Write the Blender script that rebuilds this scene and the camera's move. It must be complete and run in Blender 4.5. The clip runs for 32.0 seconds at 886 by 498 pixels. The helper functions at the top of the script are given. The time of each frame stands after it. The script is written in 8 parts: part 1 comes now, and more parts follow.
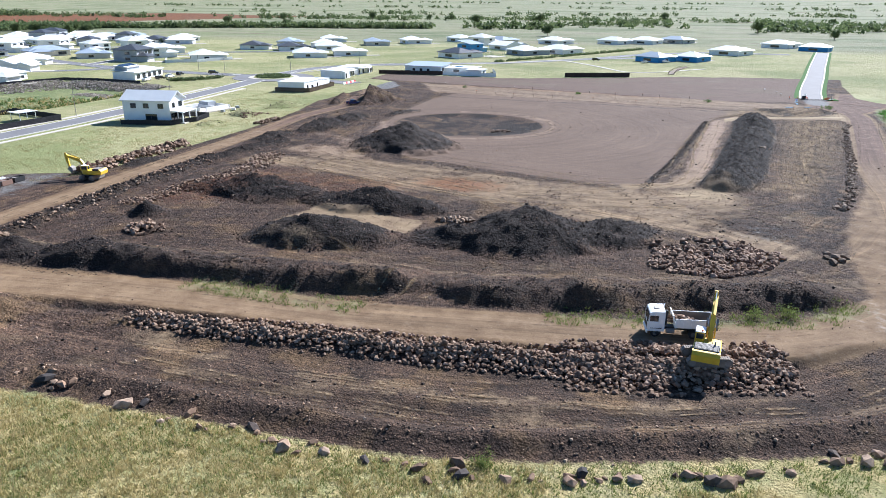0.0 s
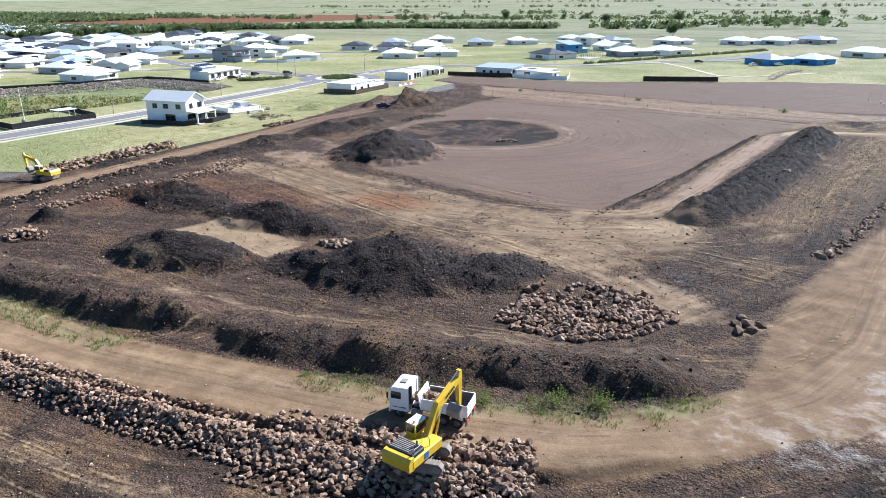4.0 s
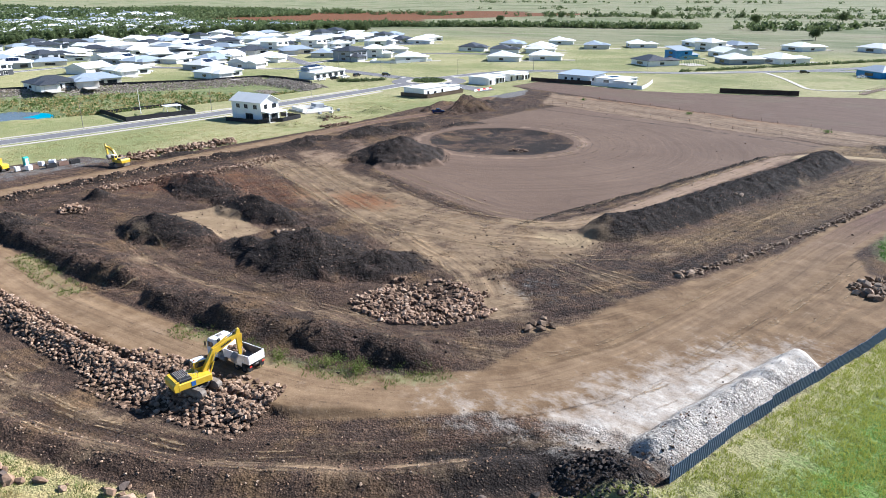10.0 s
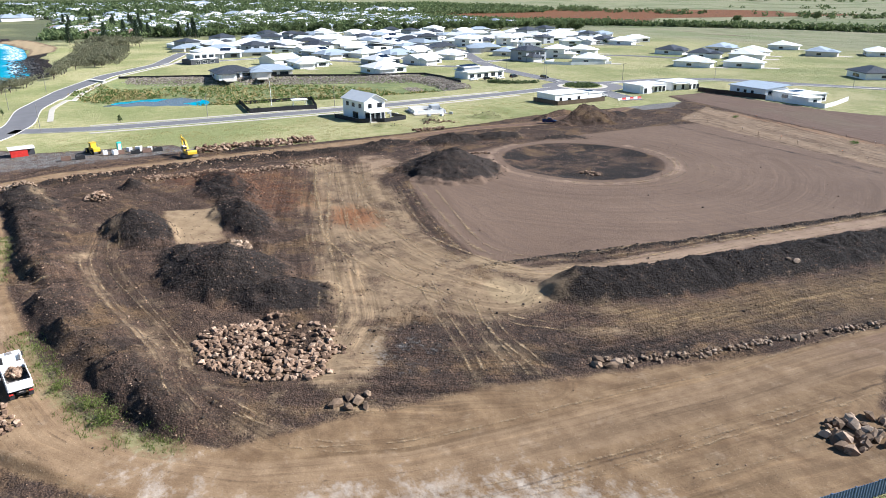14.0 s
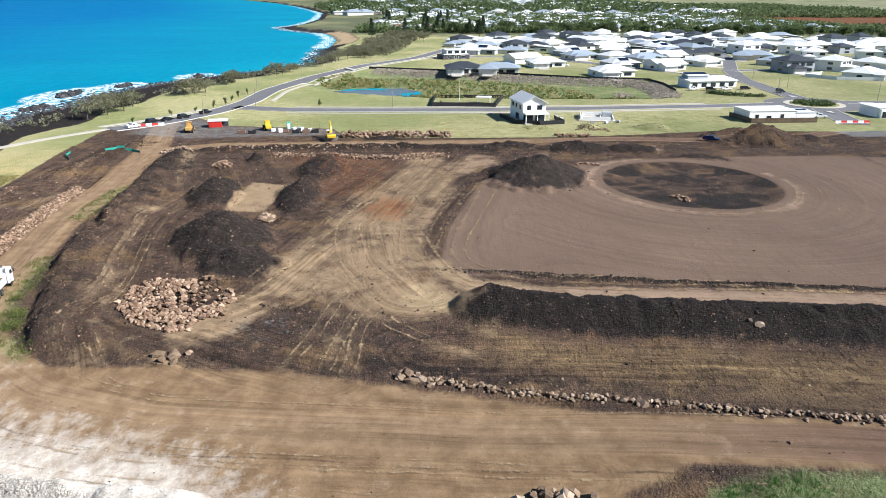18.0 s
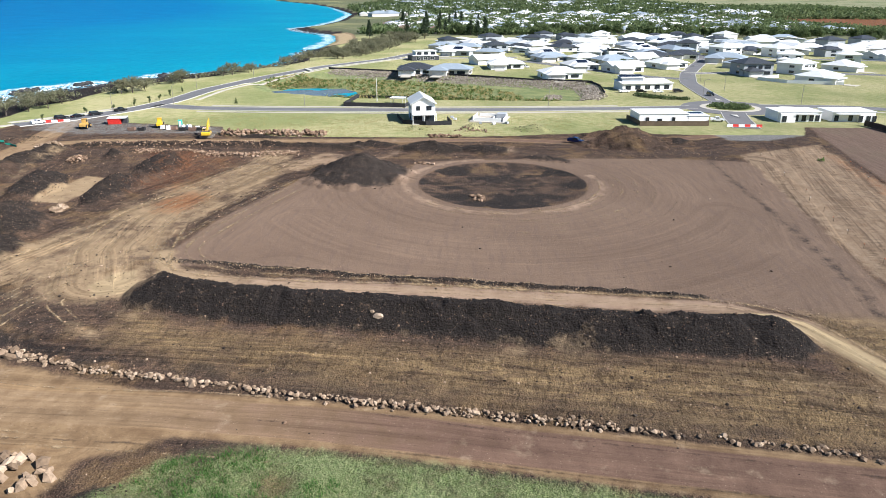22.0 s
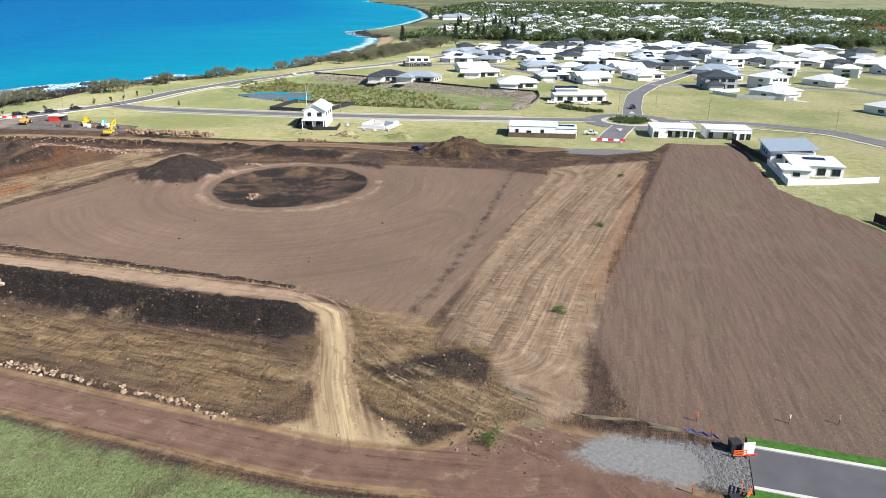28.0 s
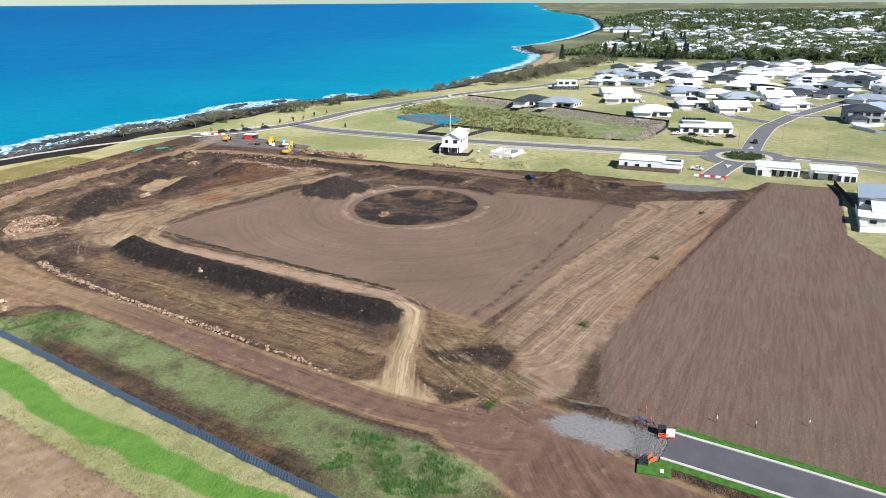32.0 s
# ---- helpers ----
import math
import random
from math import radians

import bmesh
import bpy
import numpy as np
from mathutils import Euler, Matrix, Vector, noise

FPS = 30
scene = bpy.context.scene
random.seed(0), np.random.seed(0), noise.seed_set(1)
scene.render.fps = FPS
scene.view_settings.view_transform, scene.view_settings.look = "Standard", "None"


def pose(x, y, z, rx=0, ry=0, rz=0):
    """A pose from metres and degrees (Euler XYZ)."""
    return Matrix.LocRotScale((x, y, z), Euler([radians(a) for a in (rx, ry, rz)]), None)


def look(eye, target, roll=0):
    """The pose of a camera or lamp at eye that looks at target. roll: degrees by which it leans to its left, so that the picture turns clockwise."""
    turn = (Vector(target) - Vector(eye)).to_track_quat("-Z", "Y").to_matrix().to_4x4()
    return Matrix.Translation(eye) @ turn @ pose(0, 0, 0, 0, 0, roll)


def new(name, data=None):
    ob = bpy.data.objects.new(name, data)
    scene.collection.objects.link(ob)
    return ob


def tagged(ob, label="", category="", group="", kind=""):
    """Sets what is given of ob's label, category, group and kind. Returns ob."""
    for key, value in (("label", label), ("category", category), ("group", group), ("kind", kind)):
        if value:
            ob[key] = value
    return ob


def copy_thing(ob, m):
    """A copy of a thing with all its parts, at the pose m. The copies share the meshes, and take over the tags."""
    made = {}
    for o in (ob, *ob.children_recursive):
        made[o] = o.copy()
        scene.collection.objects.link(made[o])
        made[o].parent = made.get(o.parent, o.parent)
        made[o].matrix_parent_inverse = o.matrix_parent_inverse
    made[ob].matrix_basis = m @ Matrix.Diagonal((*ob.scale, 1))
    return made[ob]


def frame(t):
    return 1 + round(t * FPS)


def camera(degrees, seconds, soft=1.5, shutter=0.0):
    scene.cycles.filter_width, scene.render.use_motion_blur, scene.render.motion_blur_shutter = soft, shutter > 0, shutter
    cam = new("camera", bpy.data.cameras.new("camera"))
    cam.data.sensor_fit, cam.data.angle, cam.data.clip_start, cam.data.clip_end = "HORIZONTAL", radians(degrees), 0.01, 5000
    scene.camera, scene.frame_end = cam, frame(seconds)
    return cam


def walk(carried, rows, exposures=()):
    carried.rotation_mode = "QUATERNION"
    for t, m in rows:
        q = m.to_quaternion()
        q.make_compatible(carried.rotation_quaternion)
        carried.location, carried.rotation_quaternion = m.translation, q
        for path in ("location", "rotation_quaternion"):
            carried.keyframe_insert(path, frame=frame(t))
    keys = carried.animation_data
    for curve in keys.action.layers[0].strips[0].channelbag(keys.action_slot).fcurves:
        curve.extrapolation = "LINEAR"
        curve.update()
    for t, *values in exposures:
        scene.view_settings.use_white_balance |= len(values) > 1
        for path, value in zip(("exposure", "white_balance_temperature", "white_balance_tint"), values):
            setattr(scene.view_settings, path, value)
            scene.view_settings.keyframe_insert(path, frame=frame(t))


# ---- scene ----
cam = camera(64.1, 32.0, 0.5)
# seconds, eye, (yaw, pitch, roll)
PATH = [
    (0, (-0.03, -0.42, 36.46), (19.19, -19.48, 0.14)),
    (0.5, (2.43, 4.64, 36.47), (19.60, -19.56, 0.15)),
    (1, (5.41, 9.17, 36.53), (19.99, -19.61, 0.20)),
    (1.5, (8.92, 13.26, 36.60), (20.28, -19.69, 0.21)),
    (2, (12.89, 17.14, 36.60), (20.53, -19.75, 0.22)),
    (2.5, (17.26, 21.05, 36.45), (21.16, -19.81, 0.19)),
    (4.5, (35.88, 33.34, 35.67), (34.85, -19.25, -0.76)),
    (5, (40.20, 34.08, 35.78), (36.87, -19.16, -0.74)),
    (5.5, (44.21, 33.58, 35.97), (38.00, -19.11, -0.72)),
    (6, (48.02, 32.37, 36.35), (38.76, -19.10, -0.68)),
    (6.5, (51.87, 30.36, 37.23), (38.96, -19.13, -0.68)),
    (7, (55.95, 28.70, 38.36), (39.26, -19.20, -0.71)),
    (7.5, (60.13, 27.99, 39.27), (39.86, -19.28, -0.70)),
    (8, (64.04, 28.40, 40.02), (40.36, -19.39, -0.72)),
    (8.5, (67.23, 29.80, 40.68), (40.78, -19.50, -0.70)),
    (9, (70.09, 32.39, 41.42), (41.67, -19.60, -0.67)),
    (9.5, (72.39, 36.01, 42.13), (42.77, -19.69, -0.66)),
    (10, (74.13, 40.46, 42.73), (44.30, -19.78, -0.61)),
    (10.5, (75.40, 45.59, 43.07), (47.98, -19.85, -0.53)),
    (11, (76.44, 51.65, 43.33), (53.10, -19.89, -0.45)),
    (11.5, (77.50, 58.27, 43.25), (54.71, -19.85, -0.56)),
    (12, (78.91, 64.74, 43.18), (54.98, -19.86, -0.52)),
    (12.5, (80.81, 71.14, 43.11), (55.77, -19.86, -0.52)),
    (13, (83.08, 77.64, 42.98), (57.74, -19.85, -0.51)),
    (13.5, (85.65, 84.19, 42.96), (60.26, -19.84, -0.48)),
    (14, (88.35, 90.78, 42.89), (63.68, -19.86, -0.40)),
    (14.5, (91.03, 97.48, 42.90), (68.56, -19.87, -0.34)),
    (15, (93.65, 104.44, 42.91), (72.95, -19.86, -0.28)),
    (15.5, (96.05, 111.15, 43.07), (75.14, -19.83, -0.15)),
    (17.5, (102.62, 138.05, 43.63), (86.66, -19.86, -0.04)),
    (18, (103.21, 145.14, 43.65), (88.92, -19.85, 0.10)),
    (18.5, (103.38, 152.41, 43.52), (90.62, -19.84, 0.19)),
    (19, (103.42, 159.70, 43.51), (91.12, -19.82, 0.25)),
    (19.5, (103.60, 166.98, 43.60), (91.43, -19.81, 0.21)),
    (20, (104.07, 174.23, 43.76), (91.70, -19.79, 0.15)),
    (20.5, (104.95, 181.39, 43.89), (92.00, -19.79, 0.10)),
    (21, (105.92, 188.62, 44.07), (92.29, -19.79, 0.05)),
    (21.5, (106.79, 195.84, 44.21), (92.59, -19.79, 0.03)),
    (22, (107.51, 202.97, 44.23), (92.92, -19.77, 0.03)),
    (22.5, (108.08, 210.12, 44.23), (93.26, -19.74, 0.03)),
    (23, (108.59, 217.26, 44.20), (93.60, -19.73, 0.04)),
    (23.5, (109.02, 224.42, 44.16), (93.96, -19.71, 0.08)),
    (24, (109.40, 231.67, 44.13), (94.45, -19.70, 0.09)),
    (24.5, (109.76, 238.88, 44.16), (95.01, -19.70, 0.14)),
    (25, (110.09, 246.14, 44.29), (95.61, -19.71, 0.18)),
    (25.5, (110.35, 253.44, 44.35), (96.28, -19.72, 0.21)),
    (26, (110.61, 260.76, 44.56), (96.79, -19.73, 0.24)),
    (26.5, (111.22, 268.06, 45.15), (97.92, -19.74, 0.24)),
    (28.5, (118.38, 293.93, 52.22), (102.26, -19.68, 0.25)),
    (29, (121.44, 298.57, 54.33), (103.51, -19.62, 0.25)),
    (29.5, (125.07, 302.51, 56.64), (106.19, -19.57, 0.18)),
    (30, (128.82, 306.24, 58.86), (109.66, -19.54, 0.05)),
    (30.5, (132.64, 309.49, 60.82), (111.52, -19.47, -0.07)),
    (31, (136.95, 312.50, 62.98), (113.40, -19.41, -0.21)),
    (31.5, (140.98, 315.72, 65.15), (114.83, -19.37, -0.33)),
    (32, (145.06, 318.38, 67.05), (115.29, -19.34, -0.39)),
]
walk(cam, [(t, pose(*eye, 0, 0, yaw) @ pose(0, 0, 0, 90 + pitch, 0, 0) @ pose(0, 0, 0, 0, 0, roll)) for t, eye, (yaw, pitch, roll) in PATH],
     exposures=((0, 1.46, 5600, 13), (5, 1.52, 5650, 13), (9, 1.40, 5720, 13), (14, 1.32, 5850, 12), (19, 1.08, 6000, 11), (22, 1.16, 6050, 11), (26, 1.12, 6100, 11), (29, 1.02, 6100, 11), (32, 0.93, 6000, 12)))

# ---- world, sun, exposure ----
SUN_AZ, SUN_EL = math.atan2(0.93, 0.37), radians(37)
world = bpy.data.worlds.new("sky")
scene.world = world
world.use_nodes = True
sky = world.node_tree.nodes.new("ShaderNodeTexSky")
sky.sky_type, sky.sun_disc, sky.sun_elevation = "NISHITA", False, SUN_EL
sky.sun_rotation = math.pi / 2 - SUN_AZ
sky.air_density, sky.dust_density, sky.ozone_density = 1.0, 0.1, 1.6
world.node_tree.nodes["Background"].inputs["Strength"].default_value = 0.048
tint = world.node_tree.nodes.new("ShaderNodeMix")
tint.data_type, tint.blend_type = "RGBA", "MULTIPLY"
tint.inputs["Factor"].default_value = 1.0
tint.inputs["B"].default_value = (0.66, 0.86, 1.0, 1)
world.node_tree.links.new(sky.outputs[0], tint.inputs["A"])
world.node_tree.links.new(tint.outputs["Result"], world.node_tree.nodes["Background"].inputs["Color"])
sun = new("sun", bpy.data.lights.new("sun", "SUN"))
sun.data.energy, sun.data.angle, sun.data.color = 5.0, radians(0.53), (1.0, 0.95, 0.87)
sun.matrix_world = look((300, 500, 400), (300 - math.cos(SUN_AZ) * 10, 500 - math.sin(SUN_AZ) * 10, 400 - math.tan(SUN_EL) * 10))


# ---- node helpers ----
class Nodes:
    """A small builder for one material."""

    def __init__(self, name, rough=0.9, spec=0.3, metal=0.0):
        self.m = bpy.data.materials.new(name)
        self.m.use_nodes = True
        self.t = self.m.node_tree
        self.b = self.t.nodes["Principled BSDF"]
        self.b.inputs["Roughness"].default_value = rough
        self.b.inputs["Metallic"].default_value = metal
        self.b.inputs["Specular IOR Level"].default_value = spec
        self.b.inputs["Diffuse Roughness"].default_value = 0.32 if rough > 0.86 else 0.0
        self.co = None

    def n(self, kind, **sockets):
        node = self.t.nodes.new(kind)
        for k, v in sockets.items():
            self.put(node.inputs[k.replace("_", " ")], v)
        return node

    def put(self, socket, v):
        if isinstance(v, bpy.types.NodeSocket):
            self.t.links.new(v, socket)
        elif isinstance(v, (tuple, list)) and len(v) == 3 and socket.type == "RGBA":
            socket.default_value = (*v, 1)
        else:
            socket.default_value = v

    def where(self):
        if self.co is None:
            self.co = self.t.nodes.new("ShaderNodeNewGeometry").outputs["Position"]
        return self.co

    def local(self):
        return self.t.nodes.new("ShaderNodeTexCoord").outputs["Object"]

    def noise(self, scale, detail=4.0, rough=0.55, at=None, warp=0.0):
        return self.n("ShaderNodeTexNoise", Vector=at or self.where(), Scale=scale, Detail=detail, Roughness=rough, Distortion=warp).outputs["Fac"]

    def voronoi(self, scale, at=None, out="Distance"):
        return self.n("ShaderNodeTexVoronoi", Vector=at or self.where(), Scale=scale).outputs[out]

    def stretch(self, sx, sy, sz, turn=0.0, at=None):
        return self.n("ShaderNodeMapping", Vector=at or self.where(), Scale=(sx, sy, sz), Rotation=(0, 0, turn)).outputs[0]

    def ramp(self, v, a, b, lo=0.0, hi=1.0):
        r = self.n("ShaderNodeMapRange", Value=v)
        for k, x in zip(("From Min", "From Max", "To Min", "To Max"), (a, b, lo, hi)):
            self.put(r.inputs[k], x)
        return r.outputs[0]

    def math(self, op, a, b=0.0):
        m = self.t.nodes.new("ShaderNodeMath")
        m.operation = op
        self.put(m.inputs[0], a), self.put(m.inputs[1], b)
        return m.outputs[0]

    def mix(self, f, a, b, blend="MIX"):
        m = self.t.nodes.new("ShaderNodeMix")
        m.data_type, m.blend_type = "RGBA", blend
        self.put(m.inputs["Factor"], f), self.put(m.inputs["A"], a), self.put(m.inputs["B"], b)
        return m.outputs["Result"]

    def color(self, c):
        self.put(self.b.inputs["Base Color"], c)
        return self

    def bump(self, h, strength=0.5, distance=0.1):
        k = self.n("ShaderNodeBump", Height=h, Strength=strength, Distance=distance)
        self.put(self.b.inputs["Normal"], k.outputs[0])
        return self

    def attribute(self, name):
        a = self.t.nodes.new("ShaderNodeAttribute")
        a.attribute_name = name
        s = self.t.nodes.new("ShaderNodeSeparateColor")
        self.t.links.new(a.outputs["Color"], s.inputs[0])
        return [*s.outputs[:3], a.outputs["Alpha"]]


def paint(name, c, rough=0.6, spec=0.4, metal=0.0, vary=0.18, scale=1.5, fine=14.0, bump=0.15, chance=0.0):
    """A surface of one colour with dirt and grain at two scales; chance: how far objects differ in tone."""
    k = Nodes(name, rough, spec, metal)
    at = k.local()
    big, small = k.noise(scale, 3, at=at), k.noise(fine, 3, at=at)
    dark = tuple(v * (1 - vary) for v in c)
    lite = tuple(min(1, v * (1 + vary * 0.6)) for v in c)
    col = k.mix(k.ramp(big, 0.3, 0.7), dark, lite)
    col = k.mix(k.ramp(small, 0.35, 0.75, 0, 0.35), col, dark)
    if chance:
        rnd = k.t.nodes.new("ShaderNodeObjectInfo").outputs["Random"]
        col = k.mix(k.ramp(rnd, 0, 1, 0, 1), k.mix(1.0, col, (1 - chance,) * 3, "MULTIPLY"), col)
    k.color(col)
    if bump:
        k.bump(small, bump, 0.02)
    return k.m


# ---- plan: shared shapes of the place (metres) ----
SITE = [(-140, 35), (-100, 38), (-62, 43), (-37, 45), (-20, 46), (-7, 49.5), (7, 55), (19, 60), (28, 66), (38, 77), (45, 85), (51, 92.5), (53, 109), (57, 135),
        (62.3, 176), (69.8, 221), (75.8, 259), (81, 292), (66, 306), (60, 318), (62, 360), (66, 392), (20, 386), (-8, 380), (-32, 366), (-58, 355), (-88, 342), (-150, 343), (-149, 318), (-134, 312),
        (-133, 285), (-134, 240), (-128, 215), (-124, 185), (-123, 150), (-123, 120), (-128, 108), (-140, 85), (-142, 60)]
GREEN = [(53, 169), (49, 171.5), (46.4, 177.5), (47.2, 190), (50.2, 210), (54, 229), (57.5, 254), (58.5, 274), (62, 288), (74, 292), (81, 292), (75.8, 259), (69.8, 221), (62.3, 176), (60.4, 167), (56, 167)]
PAD = [(-5, 146), (-4, 163), (-2, 191), (3, 231), (12, 255), (19, 264), (1, 268), (-30, 272), (-84, 279), (-92, 278), (-95, 256), (-94, 232), (-88, 186), (-75, 184), (-66, 158), (-30, 149)]
FIELD = [(-132, 316), (11, 291), (36, 297), (40, 312), (45, 335), (60, 391), (20, 386), (-8, 380), (-32, 366), (-58, 355), (-88, 342), (-150, 343), (-149, 320)]
STRIP = [(-101, 279), (-118, 309), (-86, 306), (-34, 298), (-8, 294), (11, 292), (25, 290.5), (36, 291), (40, 286), (31, 280), (21, 276), (21, 268), (1, 269), (-30, 272), (-82, 278)]
DARK = [(14, 122), (24, 133), (31, 147), (37, 186), (41, 220), (45, 243), (34, 247), (26, 236), (21, 200), (19, 170), (12, 158), (9, 135)]
WHITE = [(35, 95), (38.5, 111), (43, 123), (51, 131), (54, 122), (51, 100), (47, 94), (41, 91)]
GRAVEL = [(44.5, 289), (40, 294), (39.6, 301.5), (40.5, 310), (48, 309.5), (48.2, 299.5), (47, 293)]
GRAVEL_BACK = [(-124, 284), (-133, 282), (-144, 290), (-144, 311), (-134, 312), (-124, 296)]
YARD = [(-130, 44), (-158, 44), (-162, 60), (-146, 74), (-140, 112), (-126, 118), (-124, 92), (-122, 66)]
BASIN = [(-274, 78), (-238, 96), (-218, 140), (-212, 200), (-214, 250), (-230, 260), (-277, 263), (-312, 185), (-340, 113), (-310, 92)]
POND = [(-270, 100), (-248, 106), (-236, 120), (-242, 137), (-258, 135), (-272, 116)]
COAST = [(260, -70), (60, -44), (-20, -30), (-60, -22), (-87, -15), (-127, -24), (-156, -15), (-187, -20), (-207, -13), (-246, -14), (-285, -3), (-315, 11), (-348, 28), (-375, 51), (-405, 60), (-460, 57), (-548, 50), (-610, 49), (-675, 44),
         (-750, 30), (-815, 12), (-900, -42), (-970, -72), (-1047, -58), (-1245, -62), (-1340, -71), (-1650, -106), (-1840, -150), (-2316, -280), (-2780, -450), (-3300, -730), (-5200, -1500)]
HAUL = [((-150, 52), (-104, 63), (-57, 69), (-38, 69.5), (-11, 74.5), (2, 77), (14, 81), (23, 88), (31, 98), (36.5, 113), (38.5, 132), (40, 150), (40.5, 169), (42, 188), (46, 215), (49.5, 240), (52, 262), (51, 283), (45, 300)),
        ((-104, 63), (-112, 80), (-114, 110), (-115, 135), (-118, 180), (-121, 206), (-118, 232), (-126, 270), (-140, 297)),
        ((-30, 141), (-10, 146), (0, 152), (3, 170), (4.5, 195), (7, 221), (9, 241), (14, 249), (23, 253), (35, 257), (50, 264))]
HAUL_WIDE = (4.4, 3.2, 2.4)
APRON = [(24, 92), (33, 91), (40, 96), (46, 98), (54, 122), (57, 140), (60, 162), (50, 164), (45, 172), (38, 172), (34, 158), (30, 143), (26, 128), (24, 108)]
BEACH = [(-600, 62), (-650, 64), (-700, 54), (-760, 42), (-800, 28)]
TRACKS = [((-95, 145), (-72, 141), (-50, 134), (-32, 130), (-14, 125), (3, 121), (14, 113)), ((-92, 160), (-70, 146), (-46, 137), (-28, 134), (0, 134), (8, 140)),
          ((-66, 146), (-40, 139), (-16, 139), (0, 143)), ((-12, 135), (-3, 133), (5, 131), (17, 129), (28, 126)), ((-6, 138), (5, 135), (17, 133), (25, 132), (31, 131)), ((-2, 141), (7, 137), (15, 135), (24, 135), (32, 134)), ((4, 140), (11, 138), (16, 142), (22, 150)),
          ((-60, 92), (-38, 90), (-18, 93), (0, 97), (12, 97), (24, 104)), ((-62, 89), (-40, 86), (-18, 89), (2, 94), (16, 95), (28, 100)), ((20, 104), (24, 112), (27, 122)), ((-100, 76), (-80, 80), (-60, 86)),
          ((8, 118), (14, 108), (21, 102)), ((-118, 215), (-100, 212), (-92, 208)), ((-72, 150), (-86, 166), (-92, 176), (-112, 182)), ((-80, 158), (-76, 146), (-78, 134), (-88, 122)),
          ((-40, 54), (-10, 58), (14, 66), (28, 80), (40, 92)), ((-60, 52), (-20, 52.5), (6, 59), (22, 69), (36, 82)), ((-62, 57), (-30, 56), (-4, 59.5), (14, 68)), ((20, 258), (26, 263), (32, 274), (38, 290)), ((24, 257), (33, 268), (40, 284), (45, 297)),
          ((-70, 52), (-98, 52), (-128, 56)), ((-42, 130), (-22, 127), (-4, 126), (10, 131)), ((-80, 137), (-56, 129), (-36, 124), (-20, 121)), ((-84, 150), (-58, 143), (-34, 140), (-10, 141)), ((-58, 140), (-40, 134), (-24, 131), (-6, 133), (10, 138)), ((14, 97), (22, 100), (30, 108), (34, 122)), ((40, 100), (44, 130), (46, 160)), ((43, 92), (47, 112), (50, 140), (50, 160))]


STREET_NEW = [(43.2, 309.5), (45.3, 329), (49, 355), (56, 400), (65, 462), (85, 592)]


def cells(x, y, size, seed):
    """Smooth value noise from 0 to 1 on arrays."""
    gx, gy = x / size, y / size
    ix, iy = np.floor(gx).astype(np.int64), np.floor(gy).astype(np.int64)
    fx, fy = gx - ix, gy - iy
    fx, fy = fx * fx * (3 - 2 * fx), fy * fy * (3 - 2 * fy)

    def at(a, b):
        v = (a * 73856093) ^ (b * 19349663) ^ (seed * 83492791)
        v = (v ^ (v >> 13)) * 1274126177 & 0x7FFFFFFF
        return ((v ^ (v >> 16)) & 0xFFFF) / 65535.0

    top = at(ix, iy) * (1 - fx) + at(ix + 1, iy) * fx
    low = at(ix, iy + 1) * (1 - fx) + at(ix + 1, iy + 1) * fx
    return top * (1 - fy) + low * fy


def fractal(x, y, size, seed, octaves=4):
    total, amp, norm = 0.0, 1.0, 0.0
    for o in range(octaves):
        total = total + amp * cells(x, y, size / 2**o, seed + o)
        norm += amp
        amp *= 0.55
    return total / norm


def line_distance(x, y, pts):
    """Distance to a polyline."""
    best = np.full(np.shape(x), 1e9)
    for (ax, ay), (bx, by) in zip(pts, pts[1:]):
        dx, dy = bx - ax, by - ay
        s = np.clip(((x - ax) * dx + (y - ay) * dy) / (dx * dx + dy * dy + 1e-9), 0, 1)
        best = np.minimum(best, np.hypot(x - ax - s * dx, y - ay - s * dy))
    return best


def inside(x, y, poly):
    """Signed distance to a polygon: positive inside."""
    hit = np.zeros(np.shape(x), bool)
    for (ax, ay), (bx, by) in zip(poly, poly[1:] + poly[:1]):
        cross = (ay > y) != (by > y)
        hit ^= cross & (x < (bx - ax) * (y - ay) / ((by - ay) if by != ay else 1e-9) + ax)
    d = line_distance(x, y, poly + poly[:1])
    return np.where(hit, d, -d)


SEA_POLY = COAST + [(-5200, -5200), (260, -5200)]
# heaps: x, y, long radius, short radius, height, turn in degrees
HEAPS = [(-71, 172, 14, 13, 5.6, 0), (-23, 106, 13, 9.5, 5.4, 25), (-11, 112, 10, 7, 2.6, 40), (-33, 102, 8, 5, 2.6, 10), (-55, 96, 13, 6.5, 4.2, 12), (-53, 115.5, 15, 5.4, 3.5, 2), (-80, 117, 16, 7, 3.8, 0),
         (-118, 248, 14, 11.5, 6.8, 80), (-121, 262, 9, 6, 2.2, 80), (-104, 188, 12, 6, 2.6, 80), (-103, 205, 9, 5, 2.0, 80), (-110, 170, 10, 4, 1.5, 85), (-82, 76, 10, 7, 3.0, 10), (-95, 74, 9, 5, 2.0, 0),
         (-140, 200, 5, 4, 1.8, 0), (-138, 222, 8, 4, 2.0, 60), (-139, 182, 5, 3, 1.2, 60), (-90, 97, 4, 3, 2.0, 0), (46, 90.5, 5.5, 4.0, 2.2, 30), (-92, 222, 9, 3, 1.0, 70), (-120, 130, 9, 3, 1.2, 85), (58, 168, 5, 4, 1.2, 0), (27, 272, 5, 4, 0.7, 10), (44, 277, 5, 2.6, 0.5, 60)]
